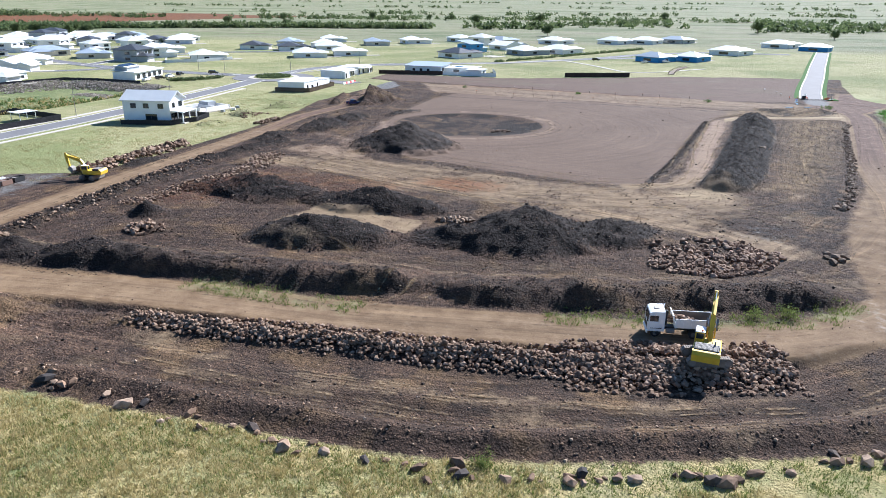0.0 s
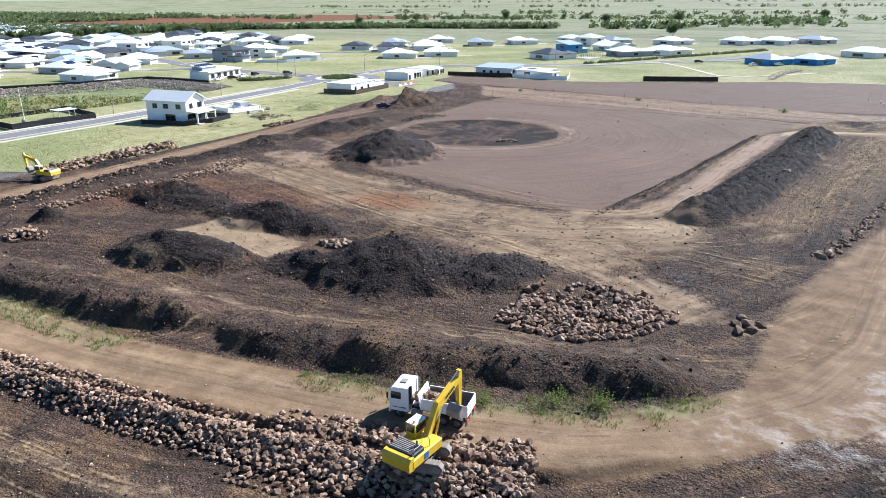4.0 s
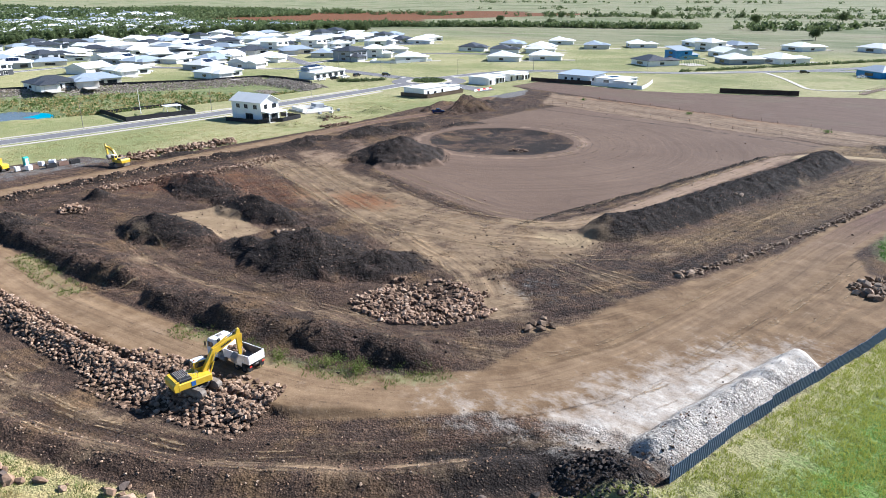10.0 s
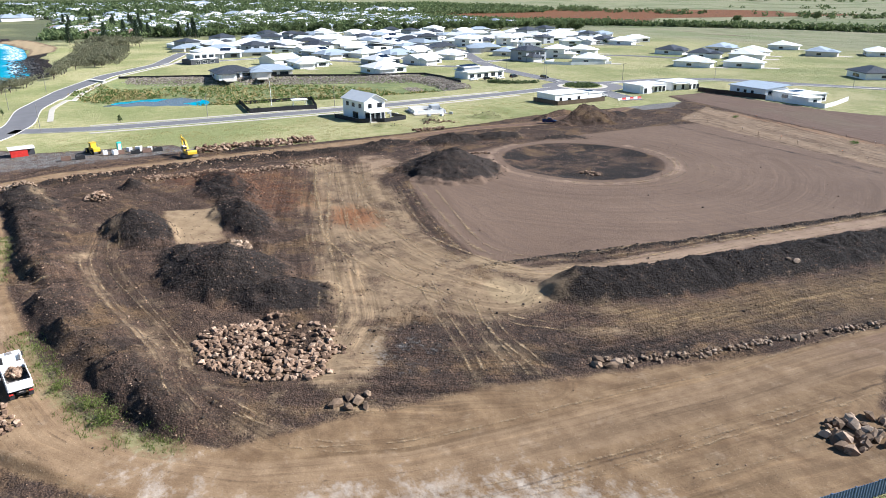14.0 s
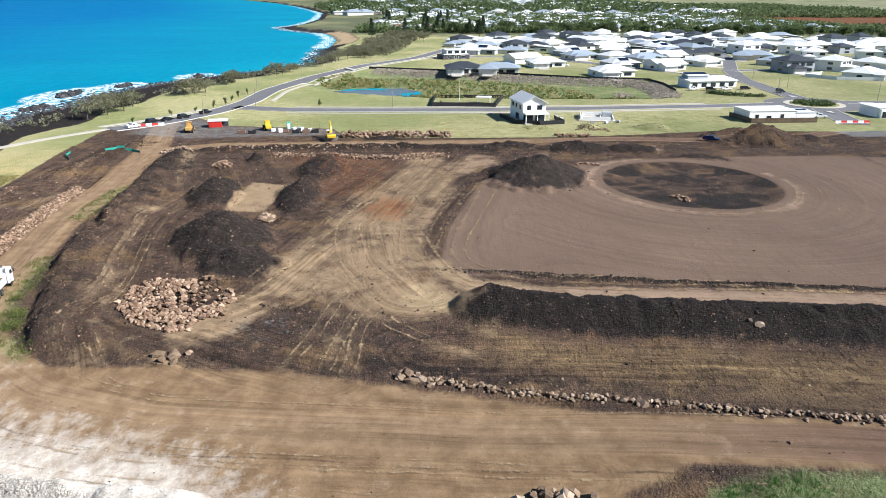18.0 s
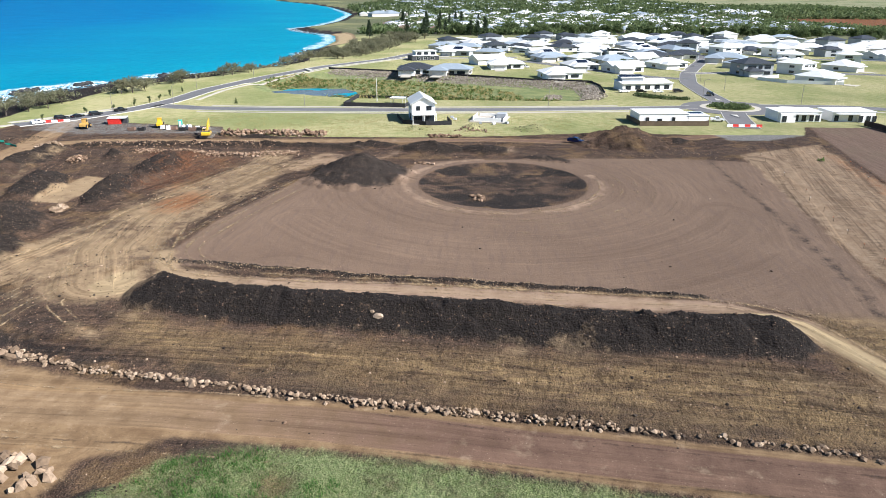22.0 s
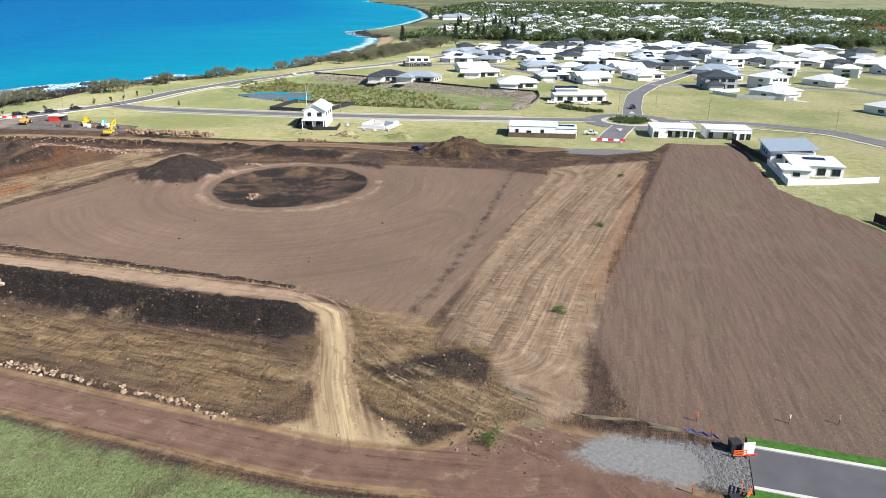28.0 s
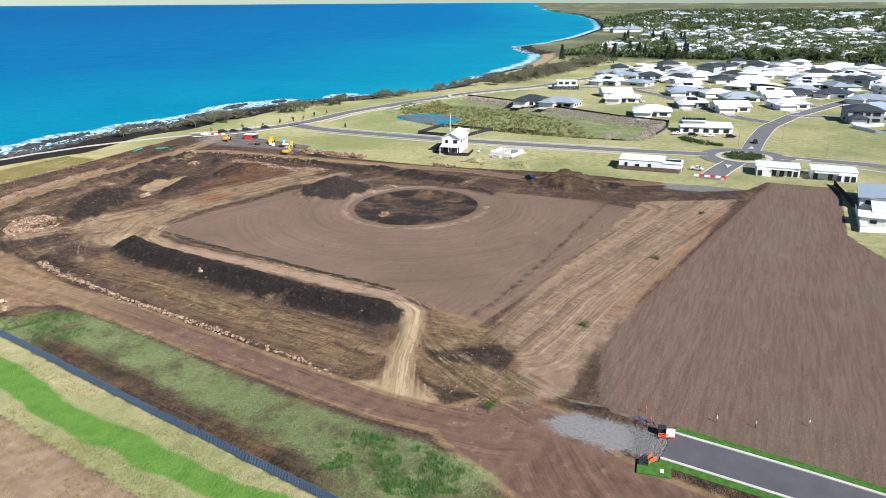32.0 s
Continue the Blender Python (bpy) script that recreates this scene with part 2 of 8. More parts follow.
# ridges: polyline, half width, height, roughness
RIDGES = [(((8, 154), (11, 165), (14, 190), (17, 215), (18.5, 233), (18.5, 243.5)), 5.3, 3.1, 0.30), (((-83, 74.5), (-60, 76.5), (-45, 78), (-36, 80)), 3.6, 2.1, 0.9), (((-24, 80.5), (-10, 84), (2, 88), (16, 93)), 3.6, 2.0, 0.9),
          (((-7.5, 146), (-3.6, 168), (-0.2, 192), (2.8, 221), (4.8, 238)), 1.0, 0.5, 0.8), (((48.4, 97), (50.0, 109), (52.0, 123)), 2.8, 2.5, 0.5), (((-104, 80), (-106, 100), (-108, 135), (-104, 165)), 3.0, 1.1, 0.8),
          (((-60, 47.2), (-37, 48.2), (-20, 49), (-7, 52.5), (6, 58), (18, 64), (30, 74), (40, 86)), 1.9, 0.85, 0.15), (((-84, 58), (-60, 60.5), (-36, 64), (-8, 68), (10, 74)), 3.2, 0.7, 0.4), (((-75, 51), (-100, 53), (-118, 57)), 4.0, 1.0, 0.6),
          (((12, 78), (24, 84), (33, 93), (37, 103)), 1.0, 0.5, 0.8), (((-60, 72), (-38, 73), (-12, 78)), 0.8, 0.35, 0.8), (((-74, 61.5), (-62, 63.4), (-48, 65.6), (-38, 67), (-28, 68), (-16.7, 69.6), (-4, 72)), 0.9, 0.6, 0.5)]


def lift(x, y):
    """The far plain and sea rise slightly, to meet the horizon within reach."""
    d = np.hypot(x + 60, y - 200)
    return 44.0 * np.clip((d - 900) / 3700, 0, 1.1) ** 2


def height(x, y):
    x, y = np.asarray(x, float), np.asarray(y, float)
    near = np.clip((inside(x, y, SITE) + 6) / 8, 0, 1)
    z = near * 0.5 * (fractal(x, y, 9, 3, 3) - 0.5) + 0.8 * (fractal(x, y, 140, 9, 2) - 0.5) * np.clip((np.hypot(x, y - 180) - 260) / 200, 0, 1)
    flat = np.clip(np.maximum(inside(x, y, PAD), inside(x, y, FIELD)) / 4, 0, 1)
    z = z * (1 - 0.75 * flat)
    rough = fractal(x, y, 2.2, 21, 3) - 0.5
    clod = fractal(x, y, 5.0, 27, 3) - 0.5
    z = z + near * (1 - flat) * 0.28 * rough
    heap = np.zeros_like(x)
    for cx, cy, a, b, h, turn in HEAPS:
        c, s = math.cos(radians(turn)), math.sin(radians(turn))
        u, v = ((x - cx) * c + (y - cy) * s) / a, (-(x - cx) * s + (y - cy) * c) / b
        r = np.hypot(u, v) * (1 + 0.55 * clod + 0.18 * rough)
        heap = np.maximum(heap, h * np.clip(1.06 - r, 0, 1.0) ** 0.9 * (1 + 0.45 * clod))
    for pts, wide, h, wild in RIDGES:
        d = line_distance(x, y, pts) / wide * (1 + 0.5 * wild * rough + 0.6 * wild * clod)
        if wide == 3.6 and wild == 0.9:  # steep to the road, a low shelf of spoil behind
            d = d / (0.8 + 1.2 * np.clip(0.5 + (y - np.interp(x, [p[0] for p in pts], [p[1] for p in pts])) / 3, 0, 1))
        heap = np.maximum(heap, h * np.clip(1.15 - d, 0, 1) ** 0.8 * (1 + wild * 0.9 * clod))
    bank = np.clip((line_distance(x, y, RIDGES[6][0]) - 1.5) / 2, 0.25, 1)
    z = z + heap + bank * np.clip(heap, 0, 0.9) * (1.15 * rough + 0.55 * (fractal(x, y, 1.3, 33, 2) - 0.5))
    # pit, basin, pond, and the slope to the shore
    z = z - 0.7 * np.clip(1 - np.hypot((x + 65) / 23, (y - 209) / 21), 0, 0.25) * 4
    z = z - 2.6 * np.clip(inside(x, y, BASIN) / 9, 0, 1) - 1.0 * np.clip(inside(x, y, POND) / 5 + 0.4, 0, 1)
    z = z - 2.4 * np.clip(1.3 - np.hypot((x + 254) / 18, (y - 119) / 20), 0, 0.5)
    for pts, wide in zip(HAUL, HAUL_WIDE):
        d = line_distance(x, y, pts)
        z = np.where(d < wide + 2, z * np.clip((d - wide) / 2, 0.25, 1), z)
    # the haul road stands above the ground on its outer side
    drop = np.interp(x, [q[0] for q in HAUL[0][:9]], [q[1] for q in HAUL[0][:9]]) - y
    z = z - 0.95 * np.clip((drop - 4.3) / 0.9, 0, 1) * np.clip((17 - drop) / 8, 0, 1) * np.clip((x + 82) / 10, 0, 1) * np.clip((26 - x) / 10, 0, 1)
    z = z * np.clip((line_distance(x, y, STREET_NEW) - 6) / 4, 0.02, 1)
    shore = -inside(x, y, SEA_POLY)
    z = z + 1.6 * (fractal(x, y, 9, 35, 2) - 0.45) * np.clip(1 - np.abs(shore - 12) / 18, 0, 1) - 3.6 * np.clip(1 - shore / 26, 0, 1) ** 1.3 - 3 * np.clip(-shore / 25, 0, 1) + lift(x, y)
    return z


def ground_z(x, y):
    return float(height(np.array([float(x)]), np.array([float(y)]))[0])


def mask(d, soft=1.6):
    return np.clip(0.5 + d / (2 * soft), 0, 1)


# ---- ground material ----
def ground_material():
    k = Nodes("earth", 0.95, 0.15)
    a, b, c, d = k.attribute("zone_a"), k.attribute("zone_b"), k.attribute("zone_c"), k.attribute("zone_d")
    big, mid, fine, grit = k.noise(0.035, 4), k.noise(0.35, 5, 0.6), k.noise(1.7, 6, 0.72), k.noise(7.0, 4, 0.7)
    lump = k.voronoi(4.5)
    edge = k.math("ADD", k.ramp(mid, 0, 1, -0.30, 0.30), k.ramp(fine, 0, 1, -0.30, 0.30))
    place = k.n("ShaderNodeSeparateXYZ", Vector=k.where())

    def zone(v, sharp=5.0, wild=1.0):
        m = k.math("ADD", k.math("SUBTRACT", v, 0.5), k.math("MULTIPLY", edge, wild))
        return k.ramp(m, -0.5 / sharp, 0.5 / sharp)

    soil = k.mix(k.ramp(big, 0.35, 0.65), (0.100, 0.064, 0.045), (0.165, 0.102, 0.066))
    soil = k.mix(k.ramp(mid, 0.40, 0.62, 0, 0.8), soil, (0.064, 0.044, 0.033))
    soil = k.mix(k.ramp(fine, 0.52, 0.72, 0, 0.5), soil, (0.20, 0.130, 0.085))
    # shade in the gaps between clods, painted near black into the soil colour
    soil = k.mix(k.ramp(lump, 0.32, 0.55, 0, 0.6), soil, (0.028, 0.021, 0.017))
    pad = k.mix(k.ramp(big, 0.3, 0.7), (0.124, 0.083, 0.058), (0.160, 0.109, 0.076))
    rings = k.n("ShaderNodeTexWave", Vector=k.n("ShaderNodeMapping", Vector=k.where(), Location=(65, -209, 0)).outputs[0], Scale=0.11, Distortion=3.0, Detail=4.0, Detail_Scale=0.5)
    rings.wave_type = "RINGS"
    rings.rings_direction = "Z"
    sweep = k.noise(0.55, 4, 0.65, at=k.stretch(0.22, 1.8, 1, 0), warp=0.5)
    pad = k.mix(k.math("MULTIPLY", k.ramp(rings.outputs["Fac"], 0.55, 0.85, 0, 0.12), k.ramp(mid, 0.35, 0.6)), pad, (0.085, 0.058, 0.047))
    pad = k.mix(k.ramp(sweep, 0.48, 0.66, 0, 0.5), pad, (0.105, 0.073, 0.058))
    pad = k.mix(k.ramp(fine, 0.55, 0.75, 0, 0.5), pad, (0.212, 0.155, 0.108))
    ochre = k.mix(k.ramp(fine, 0.3, 0.7), (0.150, 0.092, 0.042), (0.27, 0.175, 0.082))
    soil = k.mix(k.ramp(k.noise(0.11, 4, 0.6), 0.52, 0.64, 0, 0.45), soil, ochre)
    col = k.mix(zone(a[3], 5, 0.5), soil, pad)
    dark = k.mix(k.ramp(fine, 0.35, 0.7), (0.032, 0.025, 0.021), (0.074, 0.056, 0.046))
    # full zone (berm, shore shelf) near black: the berm's shaded face painted in
    dark = k.mix(k.ramp(a[2], 0.84, 0.96, 0, 0.55), dark, (0.016, 0.012, 0.011))
    dark = k.mix(k.ramp(k.math("MULTIPLY", fine, mid), 0.30, 0.42, 0, 0.7), dark, (0.12, 0.085, 0.055))
    # painted gap shade between clods again, deeper on the dark earth
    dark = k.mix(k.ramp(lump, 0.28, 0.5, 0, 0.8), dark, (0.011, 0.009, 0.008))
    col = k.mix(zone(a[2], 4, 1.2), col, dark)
    streak = k.noise(0.5, 5, 0.65, at=k.stretch(1.0, 0.42, 1, 0.12), warp=0.7)
    rusty = k.mix(k.ramp(streak, 0.35, 0.65), (0.125, 0.085, 0.047), (0.250, 0.172, 0.088))
    col = k.mix(k.math("MULTIPLY", k.attribute("zone_e")[0], k.ramp(k.math("ADD", streak, k.math("MULTIPLY", mid, 0.5)), 0.50, 0.80, 0.35, 0.95)), col, rusty)
    furrow = k.noise(0.9, 3, 0.6, at=k.stretch(0.10, 1.3, 1, -0.10), warp=0.5)
    field = k.mix(k.ramp(furrow, 0.42, 0.60), (0.138, 0.092, 0.068), (0.108, 0.072, 0.053))
    field = k.mix(k.ramp(big, 0.5, 0.75, 0, 0.5), field, (0.125, 0.110, 0.068))
    field = k.mix(k.ramp(fine, 0.52, 0.72, 0, 0.6), field, (0.205, 0.150, 0.115))
    field = k.mix(k.ramp(k.noise(0.06, 5, 0.6), 0.60, 0.72, 0, 0.25), field, (0.20, 0.160, 0.130))
    col = k.mix(zone(c[0], 5, 0.5), col, field)
    strip = k.mix(k.ramp(mid, 0.35, 0.7), (0.178, 0.122, 0.078), (0.275, 0.200, 0.132))
    strip = k.mix(k.ramp(fine, 0.50, 0.68, 0, 0.40), strip, (0.15, 0.100, 0.068))
    strip = k.mix(k.ramp(k.noise(0.6, 4, 0.6, at=k.stretch(0.12, 1.5, 1, 0.17)), 0.5, 0.66, 0, 0.12), strip, (0.30, 0.235, 0.175))
    strip = k.mix(k.ramp(k.noise(0.18, 5, 0.7), 0.5, 0.6, 0, 0.6), strip, (0.17, 0.115, 0.072))
    col = k.mix(zone(c[1], 2.4, 1.3), col, strip)
    tan = k.mix(k.ramp(mid, 0.30, 0.7), (0.188, 0.130, 0.076), (0.255, 0.182, 0.108))
    tan = k.mix(k.ramp(fine, 0.50, 0.70, 0, 0.45), tan, (0.33, 0.245, 0.150))
    side = k.math("MULTIPLY", k.ramp(place.outputs["X"], 17, 12), k.ramp(place.outputs["Y"], 148, 168))
    tan = k.mix(side, tan, k.mix(k.ramp(mid, 0.35, 0.7), (0.215, 0.145, 0.100), (0.29, 0.205, 0.145)))
    thin = k.math("ADD", k.math("SUBTRACT", b[0], 0.5), k.math("ADD", k.ramp(fine, 0.2, 0.8, -0.10, 0.10), k.math("ADD", k.ramp(mid, 0.25, 0.75, -0.16, 0.16), k.ramp(k.noise(0.10, 5, 0.65), 0.3, 0.7, -0.26, 0.26))))
    tan = k.mix(k.ramp(b[0], 0.78, 0.92), tan, k.mix(mid, (0.30, 0.225, 0.125), (0.37, 0.285, 0.170)))
    col = k.mix(k.ramp(thin, -0.16, 0.22, 0, 0.9), col, tan)
    orange = k.mix(k.ramp(fine, 0.3, 0.7), (0.12, 0.05, 0.022), (0.26, 0.10, 0.036))
    col = k.mix(k.math("MULTIPLY", zone(b[2], 2.0, 1.8), 0.75), col, orange)
    road = k.mix(k.ramp(mid, 0.35, 0.7), (0.158, 0.103, 0.058), (0.245, 0.168, 0.098))
    red = k.mix(k.ramp(mid, 0.35, 0.7), (0.100, 0.060, 0.043), (0.150, 0.092, 0.065))
    road = k.mix(k.ramp(k.math("ADD", place.outputs["Y"], k.ramp(mid, 0, 1, -25, 25)), 165, 200), road, red)
    road = k.mix(k.ramp(a[1], 0.94, 0.84), road, k.mix(k.ramp(mid, 0.35, 0.7), (0.128, 0.080, 0.043), (0.230, 0.155, 0.086)))
    road = k.mix(k.ramp(fine, 0.50, 0.70, 0, 0.28), road, (0.120, 0.080, 0.052))
    road = k.mix(k.ramp(k.noise(0.3, 5, 0.65), 0.58, 0.70, 0, 0.35), road, (0.33, 0.25, 0.17))
    road = k.mix(k.ramp(grit, 0.58, 0.72, 0, 0.15), road, (0.36, 0.28, 0.21))
    col = k.mix(zone(a[1], 4, 0.7), col, road)
    way = k.n("ShaderNodeCombineXYZ", X=k.math("MULTIPLY", d[0], 0.028), Y=d[1], Z=k.math("MULTIPLY", d[3], 7.3)).outputs[0]
    broad, thin_line = k.noise(0.42, 4, 0.7, at=way, warp=0.3), k.noise(1.6, 4, 0.7, at=way, warp=0.2)
    col = k.mix(k.math("MULTIPLY", d[2], k.ramp(broad, 0.50, 0.62)), col, k.mix(1.0, col, (0.50, 0.48, 0.47), "MULTIPLY"))
    col = k.mix(k.math("MULTIPLY", d[2], k.ramp(thin_line, 0.52, 0.66, 0, 0.9)), col, k.mix(1.0, col, (0.46, 0.44, 0.43), "MULTIPLY"))
    cleat = k.noise(1.0, 2, 0.5, at=k.n("ShaderNodeCombineXYZ", X=k.math("MULTIPLY", d[0], 1.5), Y=k.math("MULTIPLY", d[1], 0.4)).outputs[0])
    col = k.mix(k.math("MULTIPLY", k.math("MULTIPLY", d[2], k.math("MULTIPLY", k.ramp(mid, 0.42, 0.55), k.ramp(k.math("ADD", k.math("ADD", a[1], a[3]), b[0]), 0.6, 0.3))), k.ramp(cleat, 0.50, 0.58, 0, 0.9)), col, k.mix(1.0, col, (0.45, 0.43, 0.42), "MULTIPLY"))
    col = k.mix(k.math("MULTIPLY", d[2], k.ramp(k.math("ADD", broad, thin_line), 0.92, 0.74, 0, 0.85)), col, k.mix(1.0, col, (1.75, 1.72, 1.62), "MULTIPLY"))
    gravel = k.mix(k.ramp(fine, 0.35, 0.7), (0.135, 0.132, 0.128), (0.215, 0.208, 0.198))
    gravel = k.mix(k.ramp(grit, 0.55, 0.72, 0, 0.5), gravel, (0.33, 0.32, 0.30))
    col = k.mix(zone(b[3], 2.2, 1.7), col, gravel)
    pale = k.mix(k.ramp(fine, 0.4, 0.68), (0.56, 0.525, 0.465), (0.32, 0.28, 0.235))
    whites = k.math("ADD", k.math("SUBTRACT", b[1], 0.5), k.math("ADD", k.math("MULTIPLY", edge, 1.1), k.ramp(k.noise(0.5, 5, 0.7, at=k.stretch(0.62, 1.05, 1, 1.1)), 0.25, 0.75, -0.40, 0.26)))
    col = k.mix(k.ramp(whites, -0.22, 0.40, 0, 0.95), col, pale)
    lawn = k.mix(k.ramp(mid, 0.32, 0.68), (0.235, 0.250, 0.095), (0.43, 0.385, 0.205))
    lawn = k.mix(k.ramp(big, 0.42, 0.60, 0, 0.6), lawn, (0.41, 0.36, 0.20))
    lawn = k.mix(k.ramp(k.noise(0.014, 4, 0.6), 0.45, 0.60, 0, 0.65), lawn, (0.165, 0.195, 0.068))
    lawn = k.mix(k.ramp(fine, 0.48, 0.74, 0, 0.35), lawn, (0.135, 0.145, 0.058))
    straw = k.math("MULTIPLY", k.ramp(place.outputs["Y"], 74, 56), k.ramp(k.noise(0.22, 5, 0.7), 0.36, 0.58))
    lawn = k.mix(k.math("MULTIPLY", k.math("MULTIPLY", straw, k.ramp(place.outputs["X"], -115, -80)), k.ramp(place.outputs["X"], 60, 20, 0, 0.85)), lawn, k.mix(fine, (0.35, 0.265, 0.115), (0.56, 0.45, 0.225)))
    acre = k.noise(0.0045, 5, 0.6, at=k.stretch(1, 1.6, 1, 0.5))
    plain = k.mix(k.ramp(acre, 0.40, 0.50), (0.150, 0.175, 0.085), (0.25, 0.245, 0.145))
    plain = k.mix(k.ramp(acre, 0.55, 0.62), plain, (0.20, 0.22, 0.11))
    plain = k.mix(k.ramp(acre, 0.66, 0.70), plain, (0.150, 0.098, 0.072))
    plain = k.mix(k.ramp(k.noise(0.012, 5, 0.7, at=k.stretch(0.6, 1.8, 1, 0.2)), 0.54, 0.64, 0, 0.75), plain, (0.30, 0.26, 0.175))
    plain = k.mix(k.ramp(k.noise(0.02, 4, 0.7, at=k.stretch(0.7, 2.2, 1, 0.1)), 0.60, 0.68, 0, 0.7), plain, (0.135, 0.100, 0.075))
    plain = k.mix(k.ramp(k.noise(0.03, 5, 0.7, at=k.stretch(0.5, 2, 1, 0.3)), 0.5, 0.68, 0, 0.6), plain, (0.115, 0.135, 0.065))
    lawn = k.mix(k.ramp(place.outputs["Y"], 560, 640), lawn, plain)
    woods = k.math("MULTIPLY", k.ramp(k.math("ADD", place.outputs["X"], k.ramp(big, 0, 1, -60, 60)), -680, -740), k.ramp(place.outputs["Y"], 760, 700))
    lawn = k.mix(k.math("MULTIPLY", woods, k.ramp(acre, 0.62, 0.5, 0.55, 1)), lawn, k.mix(fine, (0.075, 0.088, 0.045), (0.125, 0.125, 0.075)))
    col = k.mix(zone(a[0], 5, 0.9), col, lawn)
    lush = k.mix(k.ramp(mid, 0.3, 0.7), (0.085, 0.19, 0.028), (0.14, 0.25, 0.045))
    col = k.mix(zone(c[2], 3, 0.8), col, lush)
    weed = k.mix(k.ramp(fine, 0.35, 0.7), (0.112, 0.150, 0.055), (0.215, 0.235, 0.112))
    col = k.mix(k.math("MULTIPLY", zone(c[3], 2.2, 1.2), k.ramp(k.noise(0.14, 5, 0.7), 0.36, 0.54, 0.30, 1)), col, weed)
    pebble = k.ramp(k.voronoi(2.4), 0.06, 0.14, 1, 0)
    bare = k.math("SUBTRACT", 1.0, k.math("MAXIMUM", zone(a[0]), zone(c[2])))
    col = k.mix(k.math("MULTIPLY", k.math("MULTIPLY", pebble, bare), k.ramp(mid, 0.40, 0.56, 0.1, 0.85)), col, (0.36, 0.28, 0.20))
    speck = k.math("MULTIPLY", k.ramp(k.voronoi(3.1, at=k.stretch(1, 1, 1, 0.6)), 0.10, 0.20, 0.75, 0), k.ramp(k.noise(0.5, 3), 0.42, 0.58, 0.15, 1))
    col = k.mix(k.math("MULTIPLY", speck, bare), col, k.mix(1.0, col, (0.30, 0.28, 0.27), "MULTIPLY"))
    smooth = k.math("MAXIMUM", k.math("MAXIMUM", zone(a[1], 4, 0.7), k.ramp(thin, -0.10, 0.15)), k.math("MAXIMUM", k.math("MULTIPLY", c[1], 0.7), k.math("MAXIMUM", k.math("MULTIPLY", c[0], 0.75), k.math("MULTIPLY", a[3], 0.8))))
    grain = k.math("MULTIPLY", bare, k.ramp(smooth, 0, 1, 1.0, 0.22))
    col = k.mix(k.math("MULTIPLY", grain, k.ramp(grit, 0.50, 0.36)), col, k.mix(1.0, col, (0.52, 0.50, 0.48), "MULTIPLY"))
    col = k.mix(k.math("MULTIPLY", grain, k.ramp(grit, 0.54, 0.70)), col, k.mix(1.0, col, (1.55, 1.50, 1.44), "MULTIPLY"))
    blade = k.math("MULTIPLY", k.ramp(k.noise(4.0, 3, 0.7), 0.48, 0.62, 0, 0.38), k.math("SUBTRACT", 1.0, bare))
    col = k.mix(blade, col, k.mix(1.0, col, (0.45, 0.52, 0.35), "MULTIPLY"))
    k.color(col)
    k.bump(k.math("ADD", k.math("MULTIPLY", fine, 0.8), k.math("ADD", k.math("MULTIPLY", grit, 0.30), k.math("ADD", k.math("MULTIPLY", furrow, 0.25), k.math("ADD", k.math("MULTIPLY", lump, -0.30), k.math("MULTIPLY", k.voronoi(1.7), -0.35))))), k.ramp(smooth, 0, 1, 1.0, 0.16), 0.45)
    return k.m


def spread(lo, hi, step, far_lo, far_hi, grow_lo, grow_hi):
    """Even steps from lo to hi, then growing ones out to both ends."""
    mid = list(np.arange(lo, hi, step))
    out, s = [], step
    while lo > far_lo:
        s *= grow_lo
        lo -= s
        out.append(lo)
    up, s, hi = [], step, mid[-1]
    while hi < far_hi:
        s *= grow_hi
        hi += s
        up.append(hi)
    return np.array(out[::-1] + mid + up)


def mesh_object(name, verts, faces, material, parent=None, smooth=False):
    me = bpy.data.meshes.new(name)
    me.from_pydata(verts, [], faces)
    me.materials.append(material)
    if smooth:
        me.polygons.foreach_set("use_smooth", [True] * len(me.polygons))
    ob = new(name, me)
    ob.parent = parent
    return ob


def grid_object(name, xs, ys, zs, material):
    """A sheet from two coordinate rows and heights (len(ys) by len(xs)); smooth."""
    nx, ny = len(xs), len(ys)
    X, Y = np.meshgrid(xs, ys)
    me = bpy.data.meshes.new(name)
    me.vertices.add(nx * ny)
    me.vertices.foreach_set("co", np.stack([X, Y, zs], -1).ravel())
    i = (np.arange(ny - 1)[:, None] * nx + np.arange(nx - 1)[None]).ravel()
    quads = np.stack([i, i + 1, i + nx + 1, i + nx], -1)
    me.loops.add(quads.size)
    me.loops.foreach_set("vertex_index", quads.ravel())
    me.polygons.add(len(quads))
    me.polygons.foreach_set("loop_start", np.arange(len(quads)) * 4)
    me.polygons.foreach_set("use_smooth", np.ones(len(quads), bool))
    me.update(calc_edges=True)
    me.materials.append(material)
    return new(name, me)


xs = spread(-132, 80, 0.5, -4600, 3000, 1.04, 1.06)
ys = spread(28, 345, 0.5, -1600, 4700, 1.06, 1.06)
GX, GY = np.meshgrid(xs, ys)
GZ = height(GX, GY)
ground = tagged(grid_object("ground", xs, ys, GZ, ground_material()), "bare brown earthworks with tracks, grass verges and far fields", "ground", kind="structure")


def add_zones(ob, name, *layers):
    data = np.stack([np.broadcast_to(v, GX.shape) for v in layers], -1).astype(np.float32)
    ob.data.attributes.new(name, "FLOAT_COLOR", "POINT").data.foreach_set("color", data.ravel())


